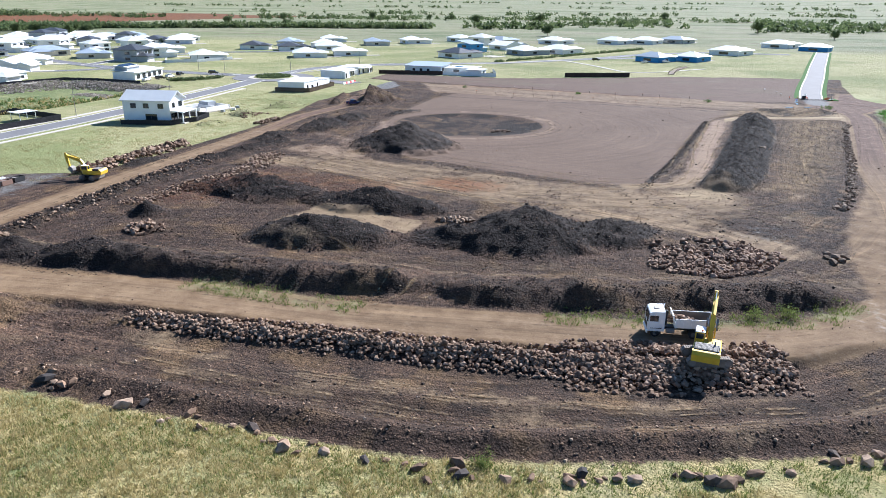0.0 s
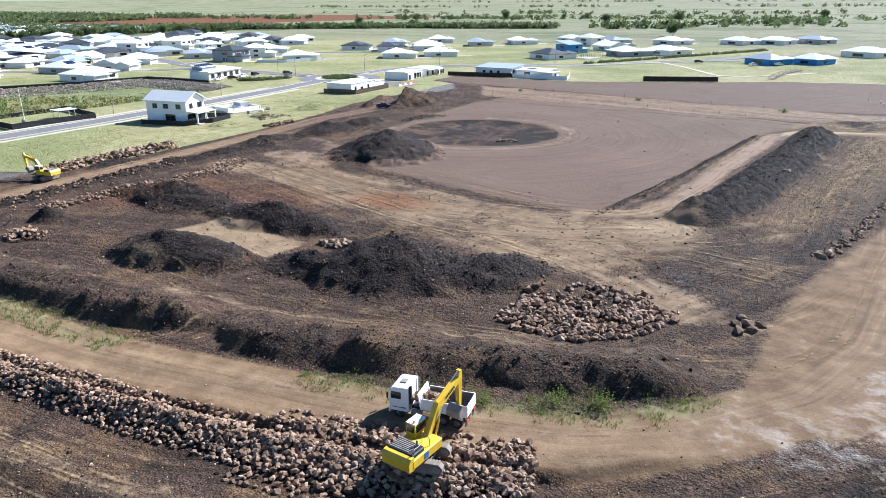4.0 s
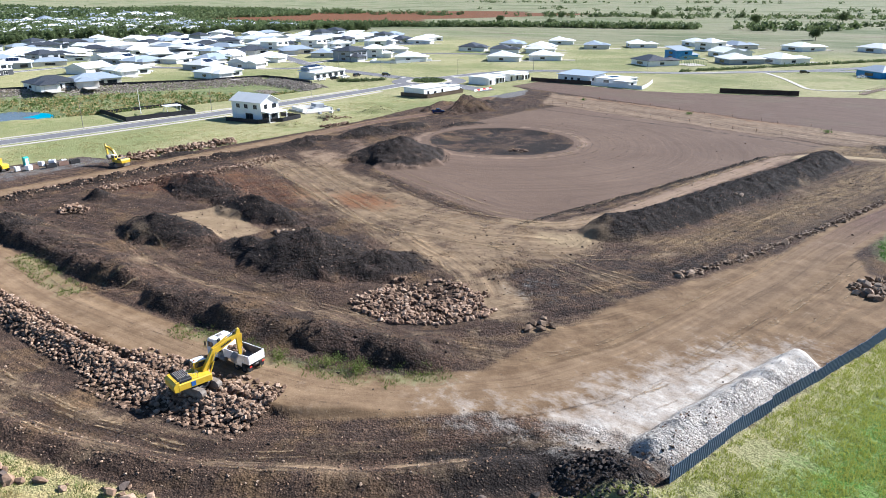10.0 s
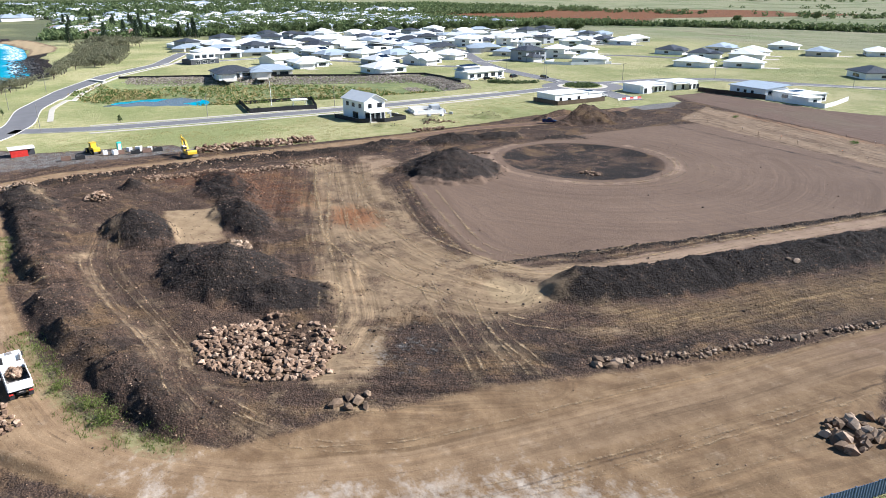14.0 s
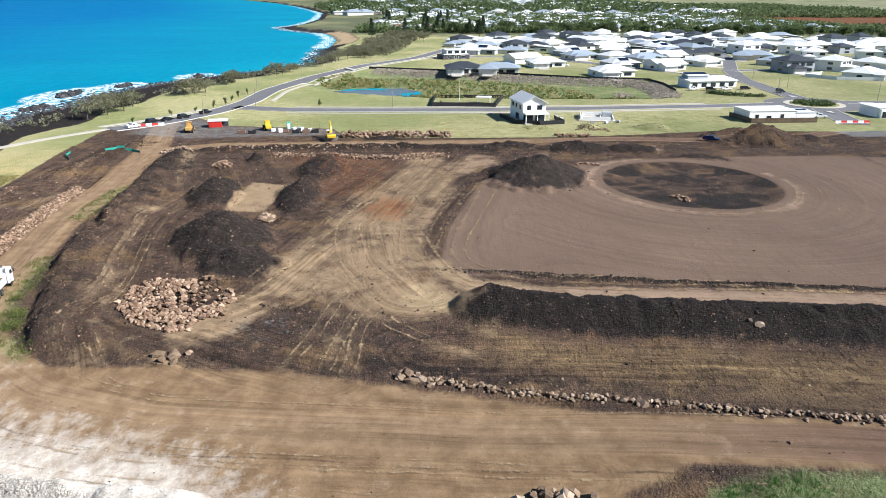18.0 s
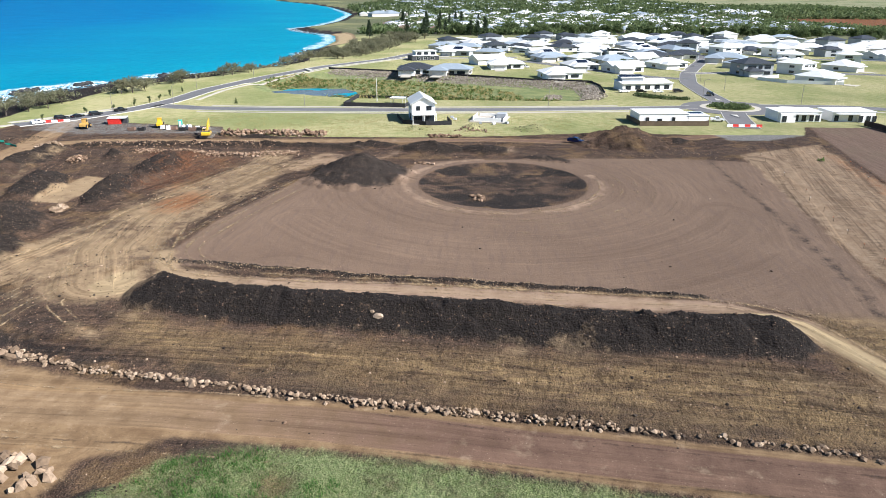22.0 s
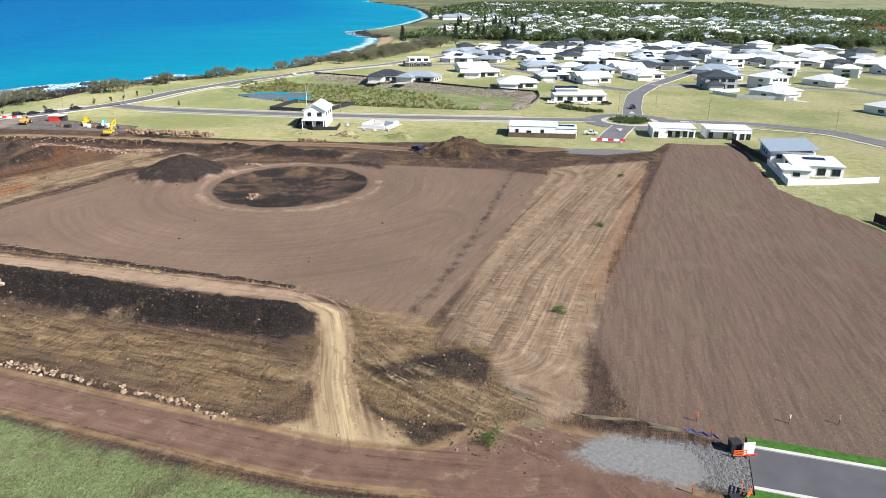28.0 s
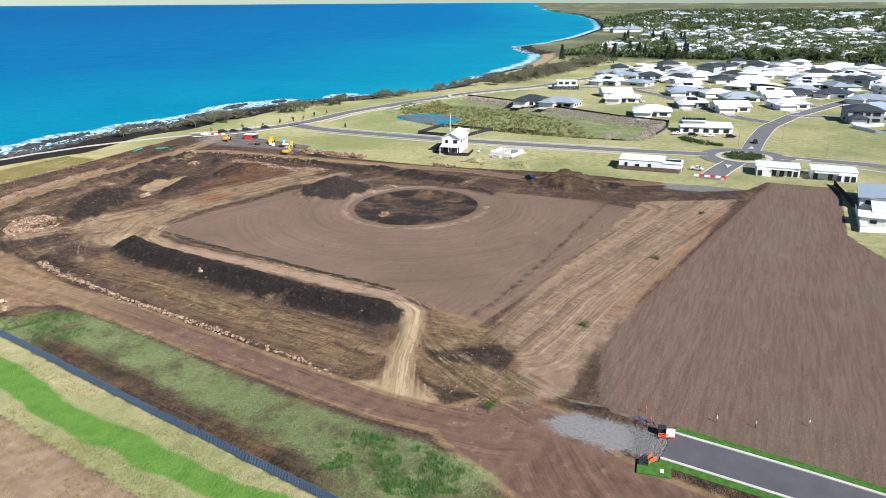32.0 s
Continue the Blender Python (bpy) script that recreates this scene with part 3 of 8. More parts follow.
roads = np.zeros_like(GX)
for pts, wide in zip(HAUL[:2], HAUL_WIDE):
    roads = np.maximum(roads, mask(wide - line_distance(GX, GY, pts)))
roads = np.maximum(roads, 0.78 * mask(inside(GX, GY, APRON), 2.0))
roads = np.maximum(roads, mask(inside(GX, GY, [(50, 268), (58, 276), (66, 292), (84, 296), (72, 312), (64, 332), (55, 332), (51, 310), (46, 298), (40, 296), (38, 284)]), 2.0))
tans = np.zeros_like(GX)
for n, pts in enumerate(TRACKS):
    bend = line_distance(GX + 1.6 * (fractal(GX, GY, 14, 60 + n, 2) - 0.5), GY + 1.6 * (fractal(GX, GY, 14, 90 + n, 2) - 0.5), pts)
    tans = np.maximum(tans, (0.60 if n < 3 else 0.50) * mask((7.0 if n < 3 else 2.4) - bend, 3.0))
sandy = mask(inside(GX, GY, [(-67, 101), (-64, 112), (-41, 110), (-42, 101)]), 0.7)
tans = np.maximum(tans, np.maximum(0.80 * sandy, 0.66 * mask(inside(GX, GY, [(-66, 154), (-34, 147), (-13, 143), (-2, 147), (8, 153), (13, 149), (10, 141), (4, 134), (2, 120), (-16, 124), (-38, 130), (-66, 140)]), 3)))
tans = np.maximum(tans, 0.86 * mask(inside(GX, GY, [(-6, 146), (5, 152), (11, 149), (12, 142), (6, 137), (-3, 140)]), 3))
tans = np.maximum(tans, np.where(GX > 10, 0.92, 0.80) * mask(2.9 - line_distance(GX, GY, HAUL[2][1:]), 1.5))
tans = np.maximum(tans, 0.87 * mask(inside(GX, GY, [(44, 256), (36, 254.5), (28, 252), (34, 258), (41, 264), (47, 272), (53, 271), (52, 254), (48, 252)]), 1.5))
ochre = np.maximum(mask(3.6 - line_distance(GX, GY, [(14, 148), (18.6, 160), (21, 175), (22.5, 195), (25, 222), (30, 246), (36, 256)]), 4), 0.8 * mask(3 - line_distance(GX, GY, [(38, 246), (40, 256), (44, 262)]), 4))
apron = mask(inside(GX, GY, [(13, 152), (19.6, 160), (22.5, 180), (24.5, 200), (27, 240), (33, 252), (44, 250), (40, 225), (35, 190), (29, 165), (24, 152)]), 2.5)
tans = np.maximum(tans, ochre * np.clip(0.40 + 0.06 * np.clip((GY - 190) / 50, 0, 1) + 0.75 * (fractal(GX, GY * 0.35, 5, 73, 3) - 0.5), 0, 0.85))
tans = np.maximum(tans, 0.55 * mask(1.6 - np.abs(np.hypot((GX + 65) / 1.08, GY - 209) - 24.5), 1.2) * ((GX > -75) | (GY < 205)))
tans = np.maximum(tans, mask(11 - line_distance(GX, GY, BEACH), 4))
heaps = np.zeros_like(GX)
for cx, cy, ra, rb, h, turn in HEAPS:
    cs, sn = math.cos(radians(turn)), math.sin(radians(turn))
    r = np.hypot(((GX - cx) * cs + (GY - cy) * sn) / ra, (-(GX - cx) * sn + (GY - cy) * cs) / rb)
    heaps = np.maximum(heaps, 0.68 * mask((1.02 - r) * rb, 1.5))
# dark ridge tone includes painted shade: berm, front ridge faces, haul road bank
for n, (pts, wide, h, wild) in enumerate(RIDGES):
    if n in (0, 1, 2, 3, 5, 9, 10, 11):
        heaps = np.maximum(heaps, (1.0 if n == 0 else 0.8 if n == 3 else 0.46 if n in (1, 2) else 0.60) * mask(wide * 1.12 - line_distance(GX, GY, pts), 1.2))
brown = np.maximum(mask(14 - np.hypot(GX + 118, GY - 250), 3), mask(13 - np.hypot(GX + 139, GY - 205), 3))
heaps = np.where(brown > 0.5, np.minimum(heaps, 0.15), heaps)
darks = np.maximum.reduce([heaps, np.where(GY > 150, 0.16, 0.38) * mask(inside(GX, GY, DARK), 4), np.clip(0.62 - 0.0028 * (GY - 140), 0.36, 0.62) * mask(3.6 - line_distance(GX, GY, [(17, 132), (24, 138), (28, 150), (31.5, 175), (35, 205), (38, 230)]), 4), 0.44 * mask(inside(GX, GY, [(22, 113), (15, 115), (8.6, 119.5), (5, 125), (7, 132), (12, 138), (20, 146), (26, 148), (31, 133.5), (28.5, 119)]), 2.5), 0.46 * mask(6 - line_distance(GX, GY, [(12, 122), (20, 121), (26, 126)]), 4), 0.45 * mask(5 - line_distance(GX, GY, [(8, 128), (16, 140), (22, 146)]), 4)])
pit = mask((1 - np.hypot((GX + 65) / 23, (GY - 209) / 21)) * 22, 0.6)
darks = np.maximum(darks, pit * np.clip(0.54 + 1.4 * (fractal(GX, GY, 6, 71, 3) - 0.5), 0, 1))
darks = np.maximum(darks, 0.40 * mask(inside(GX, GY, [(-112, 72), (-112, 215), (-92, 215), (-92, 170), (-98, 120), (-70, 90), (-30, 84), (10, 95), (22, 98), (14, 88), (-30, 76), (-80, 71)]), 3))
for patch, much in (([(30, 259), (27, 265), (22, 269.5), (20.7, 274), (27, 279), (33.5, 278), (32, 270), (33, 261.5)], 0.72), ([(39, 262), (40.7, 267), (41, 273.5), (42.8, 279.5), (46.5, 282), (49.4, 275), (47, 270), (44, 266)], 0.66), ([(36.3, 287), (35.5, 294), (36.2, 304), (37.8, 307), (37.8, 300), (37.2, 289)], 0.75)):
    darks = np.maximum(darks, much * mask(inside(GX + 3 * (fractal(GX, GY, 5, 85, 2) - 0.5), GY + 3 * (fractal(GX, GY, 5, 86, 2) - 0.5), patch), 1.2))
darks = np.maximum(darks, 0.7 * mask(inside(GX, GY, [(38, 76), (30, 80), (36, 92), (45, 97), (50, 93)]), 2))
darks = np.maximum(darks, 0.50 * mask(2.4 - line_distance(GX, GY, [(-92, 268), (-30, 266), (-5, 264.5), (14, 262)]), 2.5) * np.clip(0.5 + 1.4 * fractal(GX * 0.15, GY, 2.5, 57, 2), 0, 1))
darks = np.maximum(darks, 0.34 * mask(inside(GX, GY, [(-75, 52), (-75, 58), (-30, 62), (-8, 66), (8, 71), (24, 80), (34, 91), (44, 92), (40, 83), (28, 71), (16, 62), (-6, 52), (-20, 49), (-60, 48)]), 4))
site = inside(GX, GY, SITE)
tide = -inside(GX, GY, SEA_POLY) + 14 * (fractal(GX, GY, 30, 77, 3) - 0.5)
shelf = np.minimum(mask(np.where(GX > -330, 37, 17) - tide, 1.5), mask(line_distance(GX, GY, BEACH) - 14, 4))
darks = np.maximum(darks, shelf)
lane = inside(GX, GY, [(-700, 780), (-1300, 620), (-1700, 1000), (-1200, 1500), (-760, 1380), (-900, 1000)])
grass = np.where(inside(GX, GY, YARD) > 0, np.minimum(mask(-site), mask(-inside(GX, GY, YARD), 2)), mask(-site))
grass = np.minimum(np.minimum(np.minimum(grass, 1 - shelf), mask(-lane, 12)), mask(line_distance(GX, GY, BEACH) - 11, 4))
brown_strip = mask(inside(GX, GY, [(76, 170), (82, 204), (84.5, 221), (87.2, 240), (96, 290), (130, 300), (200, 260), (160, 150), (110, 120)]), 2)
grass = np.minimum(grass, np.maximum(1 - brown_strip, 0))
pads = np.minimum(mask(inside(GX, GY, PAD)), mask((np.hypot((GX + 65) / 23, (GY - 209) / 21) - 1) * 22))
white = np.maximum(0.84 * mask(inside(GX, GY, WHITE) + 0.5, 7), mask(3.4 - line_distance(GX, GY, RIDGES[4][0]), 1.5))
white = np.maximum(white, 0.45 * mask(6 - line_distance(GX, GY, [(34, 92), (28, 90)]), 5))
green = mask(inside(GX, GY, GREEN), 2.0)
bare_band = GX - 56 - (GY - 185) * 0.185 + 4 * (fractal(GX, GY, 8, 87, 3) - 0.5)
green = green * (1 - 0.85 * mask(bare_band, 2.5) * mask(np.minimum(GY - 182, 268 - GY), 8))
lush = np.maximum(mask(2.8 - line_distance(GX + 4 * (fractal(GX, GY, 11, 95, 3) - 0.5), GY, [(68, 160), (72.3, 189.5), (76.1, 210), (78.7, 227), (81.4, 253), (88, 300)]), 1.2), 0.6 * mask(inside(GX, GY, [(54, 92), (57, 120), (62, 140), (90, 150), (110, 90), (70, 70)]), 6))
shoulder = 0.40 * np.maximum(mask(2.5 - line_distance(GX, GY, [(-12, 78.3), (2, 81.6), (16, 87), (22, 92.4)]), 2), mask(3 - line_distance(GX, GY, [(-60, 71.8), (-38, 72.8)]), 2.5))
orange = np.maximum(0.80 * mask(1 - np.hypot((GX + 44) / 9, (GY - 136) / 5), 0.6), 0.46 * mask(3 - line_distance(GX, GY, [(-100, 306), (-40, 298), (-6, 292)]), 3))
orange = np.maximum(orange, 0.42 * mask(10 - line_distance(GX, GY, [(-92, 112), (-84, 128), (-60, 126)]), 6))
# the ways along which machines have dressed the ground
FLOW = [*HAUL, ((-96, 150), (-74, 143), (-52, 137), (-32, 133), (-12, 136), (2, 143)), ((-88, 142), (-62, 134), (-40, 127), (-20, 122), (0, 116), (14, 106)), ((-66, 157), (-40, 150), (-18, 146), (-8, 148), (-1, 156), (2, 172), (3.5, 195), (7, 222)),
        ((-110, 51), (-66, 52.5), (-37, 53.5), (-18, 56), (-2, 61), (12, 67), (26, 78), (36, 90)), ((-84, 82), (-60, 90), (-38, 88), (-18, 91), (0, 95.5), (14, 96), (26, 102)), ((22, 145), (25, 190), (29, 220), (34, 250)), ((40, 98), (45, 130), (47, 160)), ((48, 98), (52, 130), (56, 160)),
        ((-91, 279), (-45, 270), (-6, 261), (12, 257)), ((-118, 304), (-60, 290), (-10, 280), (20, 276)), ((-130, 322), (-40, 308), (40, 302)), ((-140, 338), (-40, 330), (46, 326)), ((-60, 350), (50, 348)), ((-20, 372), (56, 368)), ((22, 254), (30, 262), (40, 278), (48, 292)), ((44, 290), (56, 298), (66, 306)), ((57, 172), (62, 220), (70, 280)),
        ((-66, 80), (-40, 84), (-20, 86), (4, 92)), ((12, 100), (18, 112), (24, 122), (28, 132)), ((-104, 120), (-98, 160), (-104, 200)),
        *[tuple((-65 + 1.08 * q * math.cos(radians(v)), 209 + q * math.sin(radians(v))) for v in range(lo, hi, 12)) for q, lo, hi in ((15, 0, 372), (27, -100, 140), (38, -80, 120), (52, -55, 75), (70, -35, 50))]]
near = site > -4
fx, fy = GX[near], GY[near]
first, second, ways = np.full(fx.shape, 1e9), np.full(fx.shape, 1e9), np.zeros((3, fx.size))
for n, pts in enumerate(FLOW):
    best, run = np.full(fx.shape, 1e9), 0.0
    where_ = np.zeros((2, fx.size))
    for (ax, ay), (bx, by) in zip(pts, pts[1:]):
        L = math.dist((ax, ay), (bx, by))
        ux, uy = (bx - ax) / L, (by - ay) / L
        s0 = (fx - ax) * ux + (fy - ay) * uy
        s = np.clip(s0, 0, L)
        gap = np.hypot(fx - ax - s * ux, fy - ay - s * uy)
        closer = gap < best
        best = np.where(closer, gap, best)
        side = np.sign((fy - ay) * ux - (fx - ax) * uy)
        where_ = np.where(closer, np.stack([run + s, side * gap]), where_)
        run += L
    closer = best < first
    second = np.where(closer, first, np.minimum(second, best))
    first = np.where(closer, best, first)
    ways = np.where(closer, np.stack([*where_, 0 * fx + n]), ways)
much = 0.75 + 0 * fx
much = np.where(inside(fx, fy, FIELD) > 0, 0.13, much)
much = np.where(tans[near] > 0.4, 0.72, much)
much = np.where(roads[near] > 0.5, np.where(roads[near] > 0.88, 0.42, 0.42), much)
much = np.where(pads[near] > 0.5, 0.22, much) * (1 - pit[near]) * (1 - np.clip(1.1 * heaps[near], 0, 0.9)) * np.clip((second - first) / 3, 0, 1) * np.clip(1.2 - first / 30, 0.35, 1) * (1 - white[near]) * (1 - 0.9 * sandy[near]) * (1 - 0.7 * green[near])
flow = np.zeros((4, *GX.shape))
for n, v in enumerate((ways[0], ways[1] + 0.6 * (fractal(fx, fy, 14, 88, 2) - 0.5), much, ways[2])):
    flow[n][near] = v
add_zones(ground, "zone_d", *flow)
apron = np.maximum(apron, mask(inside(GX, GY, [(22, 250), (34, 254), (46, 258), (51, 270), (46, 286), (36, 284), (30, 281), (20, 276), (12, 264), (10, 252)]), 2.5)) * (1 - np.clip(1.6 * darks - 0.3, 0, 1))
add_zones(ground, "zone_e", apron, 0 * GX, 0 * GX, 0 * GX)
add_zones(ground, "zone_a", grass, roads, darks, pads)
add_zones(ground, "zone_b", tans, white, np.maximum(orange, mask(lane, 12)), np.maximum(np.maximum(mask(inside(GX, GY, GRAVEL)), mask(inside(GX, GY, GRAVEL_BACK))), np.maximum(0.52 * mask(inside(GX, GY, YARD), 3), 0.24 * mask(1 - np.hypot((GX - 14) / 8, (GY - 122) / 6), 0.5))))
add_zones(ground, "zone_c", mask(inside(GX, GY, FIELD), 2.5), np.maximum(mask(inside(GX + 3 * (fractal(GX, GY, 9, 81, 3) - 0.5), GY + 2.4 * (fractal(GX, GY, 9, 83, 3) - 0.5), STRIP), 1.6), brown_strip * (site < 0)), lush, np.maximum.reduce([green, shoulder, 0.86 * mask(inside(GX, GY, BASIN), 3)]))


# ---- sea ----
def sea_material():
    k = Nodes("sea_water", 0.4, 0.03)
    k.b.inputs["IOR"].default_value = 1.12
    shore = k.attribute("shore")
    wave, swell, patch = k.noise(0.10, 5, 0.6), k.noise(0.02, 4), k.noise(0.006, 4)
    near = k.mix(k.ramp(patch, 0.35, 0.65), (0.004, 0.185, 0.285), (0.009, 0.235, 0.325))
    deep = k.mix(k.ramp(swell, 0.3, 0.7), (0.001, 0.105, 0.262), (0.003, 0.150, 0.315))
    col = k.mix(k.ramp(k.math("ADD", shore[0], k.ramp(swell, 0, 1, -0.12, 0.12)), 0.02, 0.75), near, deep)
    chop = k.noise(0.22, 5, 0.75, at=k.stretch(0.45, 1.3, 1, 0.5))
    col = k.mix(k.ramp(chop, 0.42, 0.62, 0, 0.55), col, k.mix(1.0, col, (0.55, 0.72, 0.80), "MULTIPLY"))
    col = k.mix(k.ramp(shore[2], 0.12, 0.8, 0, 0.9), col, k.mix(k.ramp(swell, 0.3, 0.7), (0.001, 0.070, 0.205), (0.002, 0.090, 0.240)))
    crest = k.ramp(k.noise(0.35, 5, 0.7, at=k.stretch(0.6, 1.4, 1, 0.3)), 0.44, 0.60)
    surf = k.math("MULTIPLY", k.ramp(k.math("ADD", shore[1], k.ramp(k.noise(0.05, 4), 0, 1, -0.5, 0.5)), 0.36, 0.56), crest)
    col = k.mix(surf, col, (0.80, 0.84, 0.84))
    k.color(col)
    k.bump(k.math("ADD", wave, k.math("MULTIPLY", k.noise(0.6, 3), 0.3)), 0.35, 1.2)
    return k.m


REEFS = ((-251, -31, 13, 4, 8), (-164, -29, 13, 5, -10), (-205, -24, 9, 3, -5), (-118, -34, 14, 4, 5), (-92, -30, 10, 3, 10), (-284, -18, 7, 2.5, 0), (-70, -36, 10, 3, 0), (-330, 8, 7, 2.5, 20))
wx = spread(-700, 120, 5, -4650, 2600, 1.06, 1.1)
wy = spread(-140, 110, 3, -4700, 160, 1.07, 1.1)
WX, WY = np.meshgrid(wx, wy)
water = tagged(grid_object("water", wx, wy, -3.1 + lift(WX, WY) + 0.0 * WX, sea_material()), "open turquoise sea with white surf along the shore", "sea", kind="structure")
off = inside(WX, WY, SEA_POLY)
foam = np.where(WX < -560, 0.72, 0.54) * np.clip(1 - np.abs(off - 5) / np.where(WX < -560, 18, 13), 0, 1)
for rx, ry, ra, rb, turn in REEFS:
    foam = np.maximum(foam, 1.05 * np.clip(1.2 - np.abs(np.hypot((WX - rx) / (ra + 6), (WY - ry + 2) / (rb + 6)) - 0.7), 0, 1))
shore_data = np.stack([np.clip(off / 560, 0, 1), foam, np.clip(off / 2600, 0, 1), 0 * off + 1], -1).astype(np.float32)
water.data.attributes.new("shore", "FLOAT_COLOR", "POINT").data.foreach_set("color", shore_data.ravel())

# ---- streets ----
ASPHALT = paint("asphalt", (0.135, 0.132, 0.135), 0.85, 0.3, vary=0.15, scale=0.15, fine=6)
ASPHALT_NEW = paint("dark_asphalt", (0.085, 0.083, 0.088), 0.8, 0.3, vary=0.2, scale=0.2, fine=6)
CONCRETE = paint("concrete", (0.42, 0.385, 0.325), 0.85, 0.3, vary=0.12, scale=0.3)
KERB = paint("kerb_concrete", (0.46, 0.44, 0.40), 0.8, 0.3, vary=0.1, scale=0.4)
LAWN = Nodes("mown_lawn", 0.95, 0.1)
_m = LAWN.noise(0.12, 4)
LAWN.color(LAWN.mix(LAWN.ramp(LAWN.noise(1.5, 4), 0.35, 0.75, 0, 0.6), LAWN.mix(LAWN.ramp(_m, 0.35, 0.65), (0.21, 0.24, 0.085), (0.33, 0.31, 0.15)), (0.13, 0.145, 0.052)))
LAWN = LAWN.m


def ribbon(name, pts, left, right, z, material, step=4.0, thick=0.0, kind="structure", label="", category=""):
    """A strip along a polyline, from left to right offsets, draped at z over the ground."""
    dense = []
    for (ax, ay), (bx, by) in zip(pts, pts[1:]):
        n = max(1, int(math.hypot(bx - ax, by - ay) / step))
        dense += [(ax + (bx - ax) * i / n, ay + (by - ay) * i / n) for i in range(n)]
    dense.append(pts[-1])
    p = np.array(dense)
    for _ in range(3):
        p[1:-1] = (p[:-2] + 2 * p[1:-1] + p[2:]) / 4
    d = np.gradient(p, axis=0)
    d /= np.linalg.norm(d, axis=1)[:, None] + 1e-9
    nrm = np.stack([-d[:, 1], d[:, 0]], 1)
    L, R = p + nrm * left, p + nrm * right
    zl, zr = height(L[:, 0], L[:, 1]), height(R[:, 0], R[:, 1])
    top = np.maximum(zl, zr) + z
    v, f, n = [], [], len(p)
    for i in range(n):
        v += [(L[i, 0], L[i, 1], top[i]), (R[i, 0], R[i, 1], top[i]), (L[i, 0], L[i, 1], top[i] - 0.3 - thick), (R[i, 0], R[i, 1], top[i] - 0.3 - thick)]
    for i in range(n - 1):
        a, b = 4 * i, 4 * i + 4
        f += [(a, a + 1, b + 1, b), (a, b, b + 2, a + 2), (a + 1, a + 3, b + 3, b + 1)]
    ob = mesh_object(name, v, f, material)
    return tagged(ob, label, category, kind=kind)


STREETS = [([(-138, 37), (-153, 50), (-178, 62), (-202, 68), (-241, 69), (-300, 82), (-365, 103), (-421, 136), (-470, 150), (-521, 165)], 4.5), ([(-188, 66), (-181, 90), (-180, 120), (-181, 168), (-184, 211), (-190, 262), (-195, 292)], 4.2),
           ([(-212, 309), (-238, 310), (-284, 314), (-330, 326), (-377, 344), (-421, 361), (-470, 372)], 4.2), ([(-200, 322), (-199, 357), (-185, 385), (-160, 398), (-110, 425), (-62, 478), (-20, 500)], 4.0), ([(-182, 304), (-165, 300), (-146, 297)], 4.5),
           ([(-377, 344), (-400, 310), (-440, 280), (-480, 250)], 3.5), ([(-300, 318), (-310, 300), (-352, 270), (-400, 240), (-430, 210)], 3.5), ([(-421, 136), (-430, 180), (-440, 230)], 3.5), ([(-330, 326), (-345, 380), (-330, 440), (-270, 470)], 3.5), ([(-421, 361), (-440, 420), (-430, 480), (-400, 520)], 3.5),
           ([(-62, 478), (-40, 520), (0, 560), (60, 560)], 4.0)]
for pts, half in STREETS:
    ribbon("road", pts, half, -half, 0.10, ASPHALT, label="grey asphalt estate street", category="road")
    ribbon("kerb", pts, half + 0.28, half, 0.22, KERB, label="pale concrete kerb", category="kerb")
    ribbon("kerb", pts, -half, -half - 0.28, 0.22, KERB, label="pale concrete kerb", category="kerb")
for pts, a, b in (([(60, -20), (-20, -8), (-80, 4), (-120, 22), (-140, 36)], 1.4, -1.4), ([(-138, 37), (-153, 50), (-178, 62)], 9.5, 7.2), ([(-205, 69), (-241, 69), (-300, 82), (-365, 103), (-421, 136), (-480, 154)], -7.5, -9.5), ([(-181, 90), (-180, 120), (-181, 168), (-184, 211), (-190, 262)], 8.6, 6.8), ([(-181, 90), (-180, 120), (-181, 168), (-184, 211), (-190, 262)], -7.2, -8.8), ([(-199, 340), (-185, 385), (-160, 398)], -6, -7.6), ([(4, 427), (-20, 398), (-34, 391), (-59, 430), (-81, 458), (-112, 424), (-150, 395)], 1.0, -1.0)):
    ribbon("footpath", pts, a, b, 0.16, CONCRETE, label="cream concrete footpath", category="path")

ribbon("road", STREET_NEW, 3.7, -3.7, 0.06, ASPHALT_NEW, 3, label="dark asphalt of a new street", category="road")
for a, b in ((4.25, 3.7), (-3.7, -4.25)):
    ribbon("kerb", STREET_NEW, a, b, 0.2, KERB, 3, label="white concrete kerb", category="kerb")
TURF = paint("fresh_turf", (0.055, 0.135, 0.022), 0.95, 0.1, vary=0.35, scale=1.2, fine=9)
for a, b in ((5.9, 4.3), (-4.3, -5.9)):
    ribbon("verge", STREET_NEW, a, b, 0.13, TURF, 3, label="strip of fresh green turf", category="grass")


# ---- wheel and blade tracks pressed into the earth ----
def track_material(name, a, b, strength):
    k = Nodes(name, 0.95, 0.1)
    mark = k.attribute("mark")
    fine, mid = k.noise(1.6, 5, 0.7), k.noise(0.22, 4, 0.6)
    k.color(k.mix(k.ramp(fine, 0.35, 0.7), a, b))
    v = k.math("ADD", k.math("MULTIPLY", mark[0], mark[1]), k.math("ADD", k.ramp(fine, 0.25, 0.75, -0.55, 0.30), k.ramp(mid, 0.3, 0.7, -0.55, 0.20)))
    k.put(k.b.inputs["Alpha"], k.ramp(v, 0.15, 0.75, 0.0, strength))
    k.bump(fine, 0.5, 0.1)
    return k.m


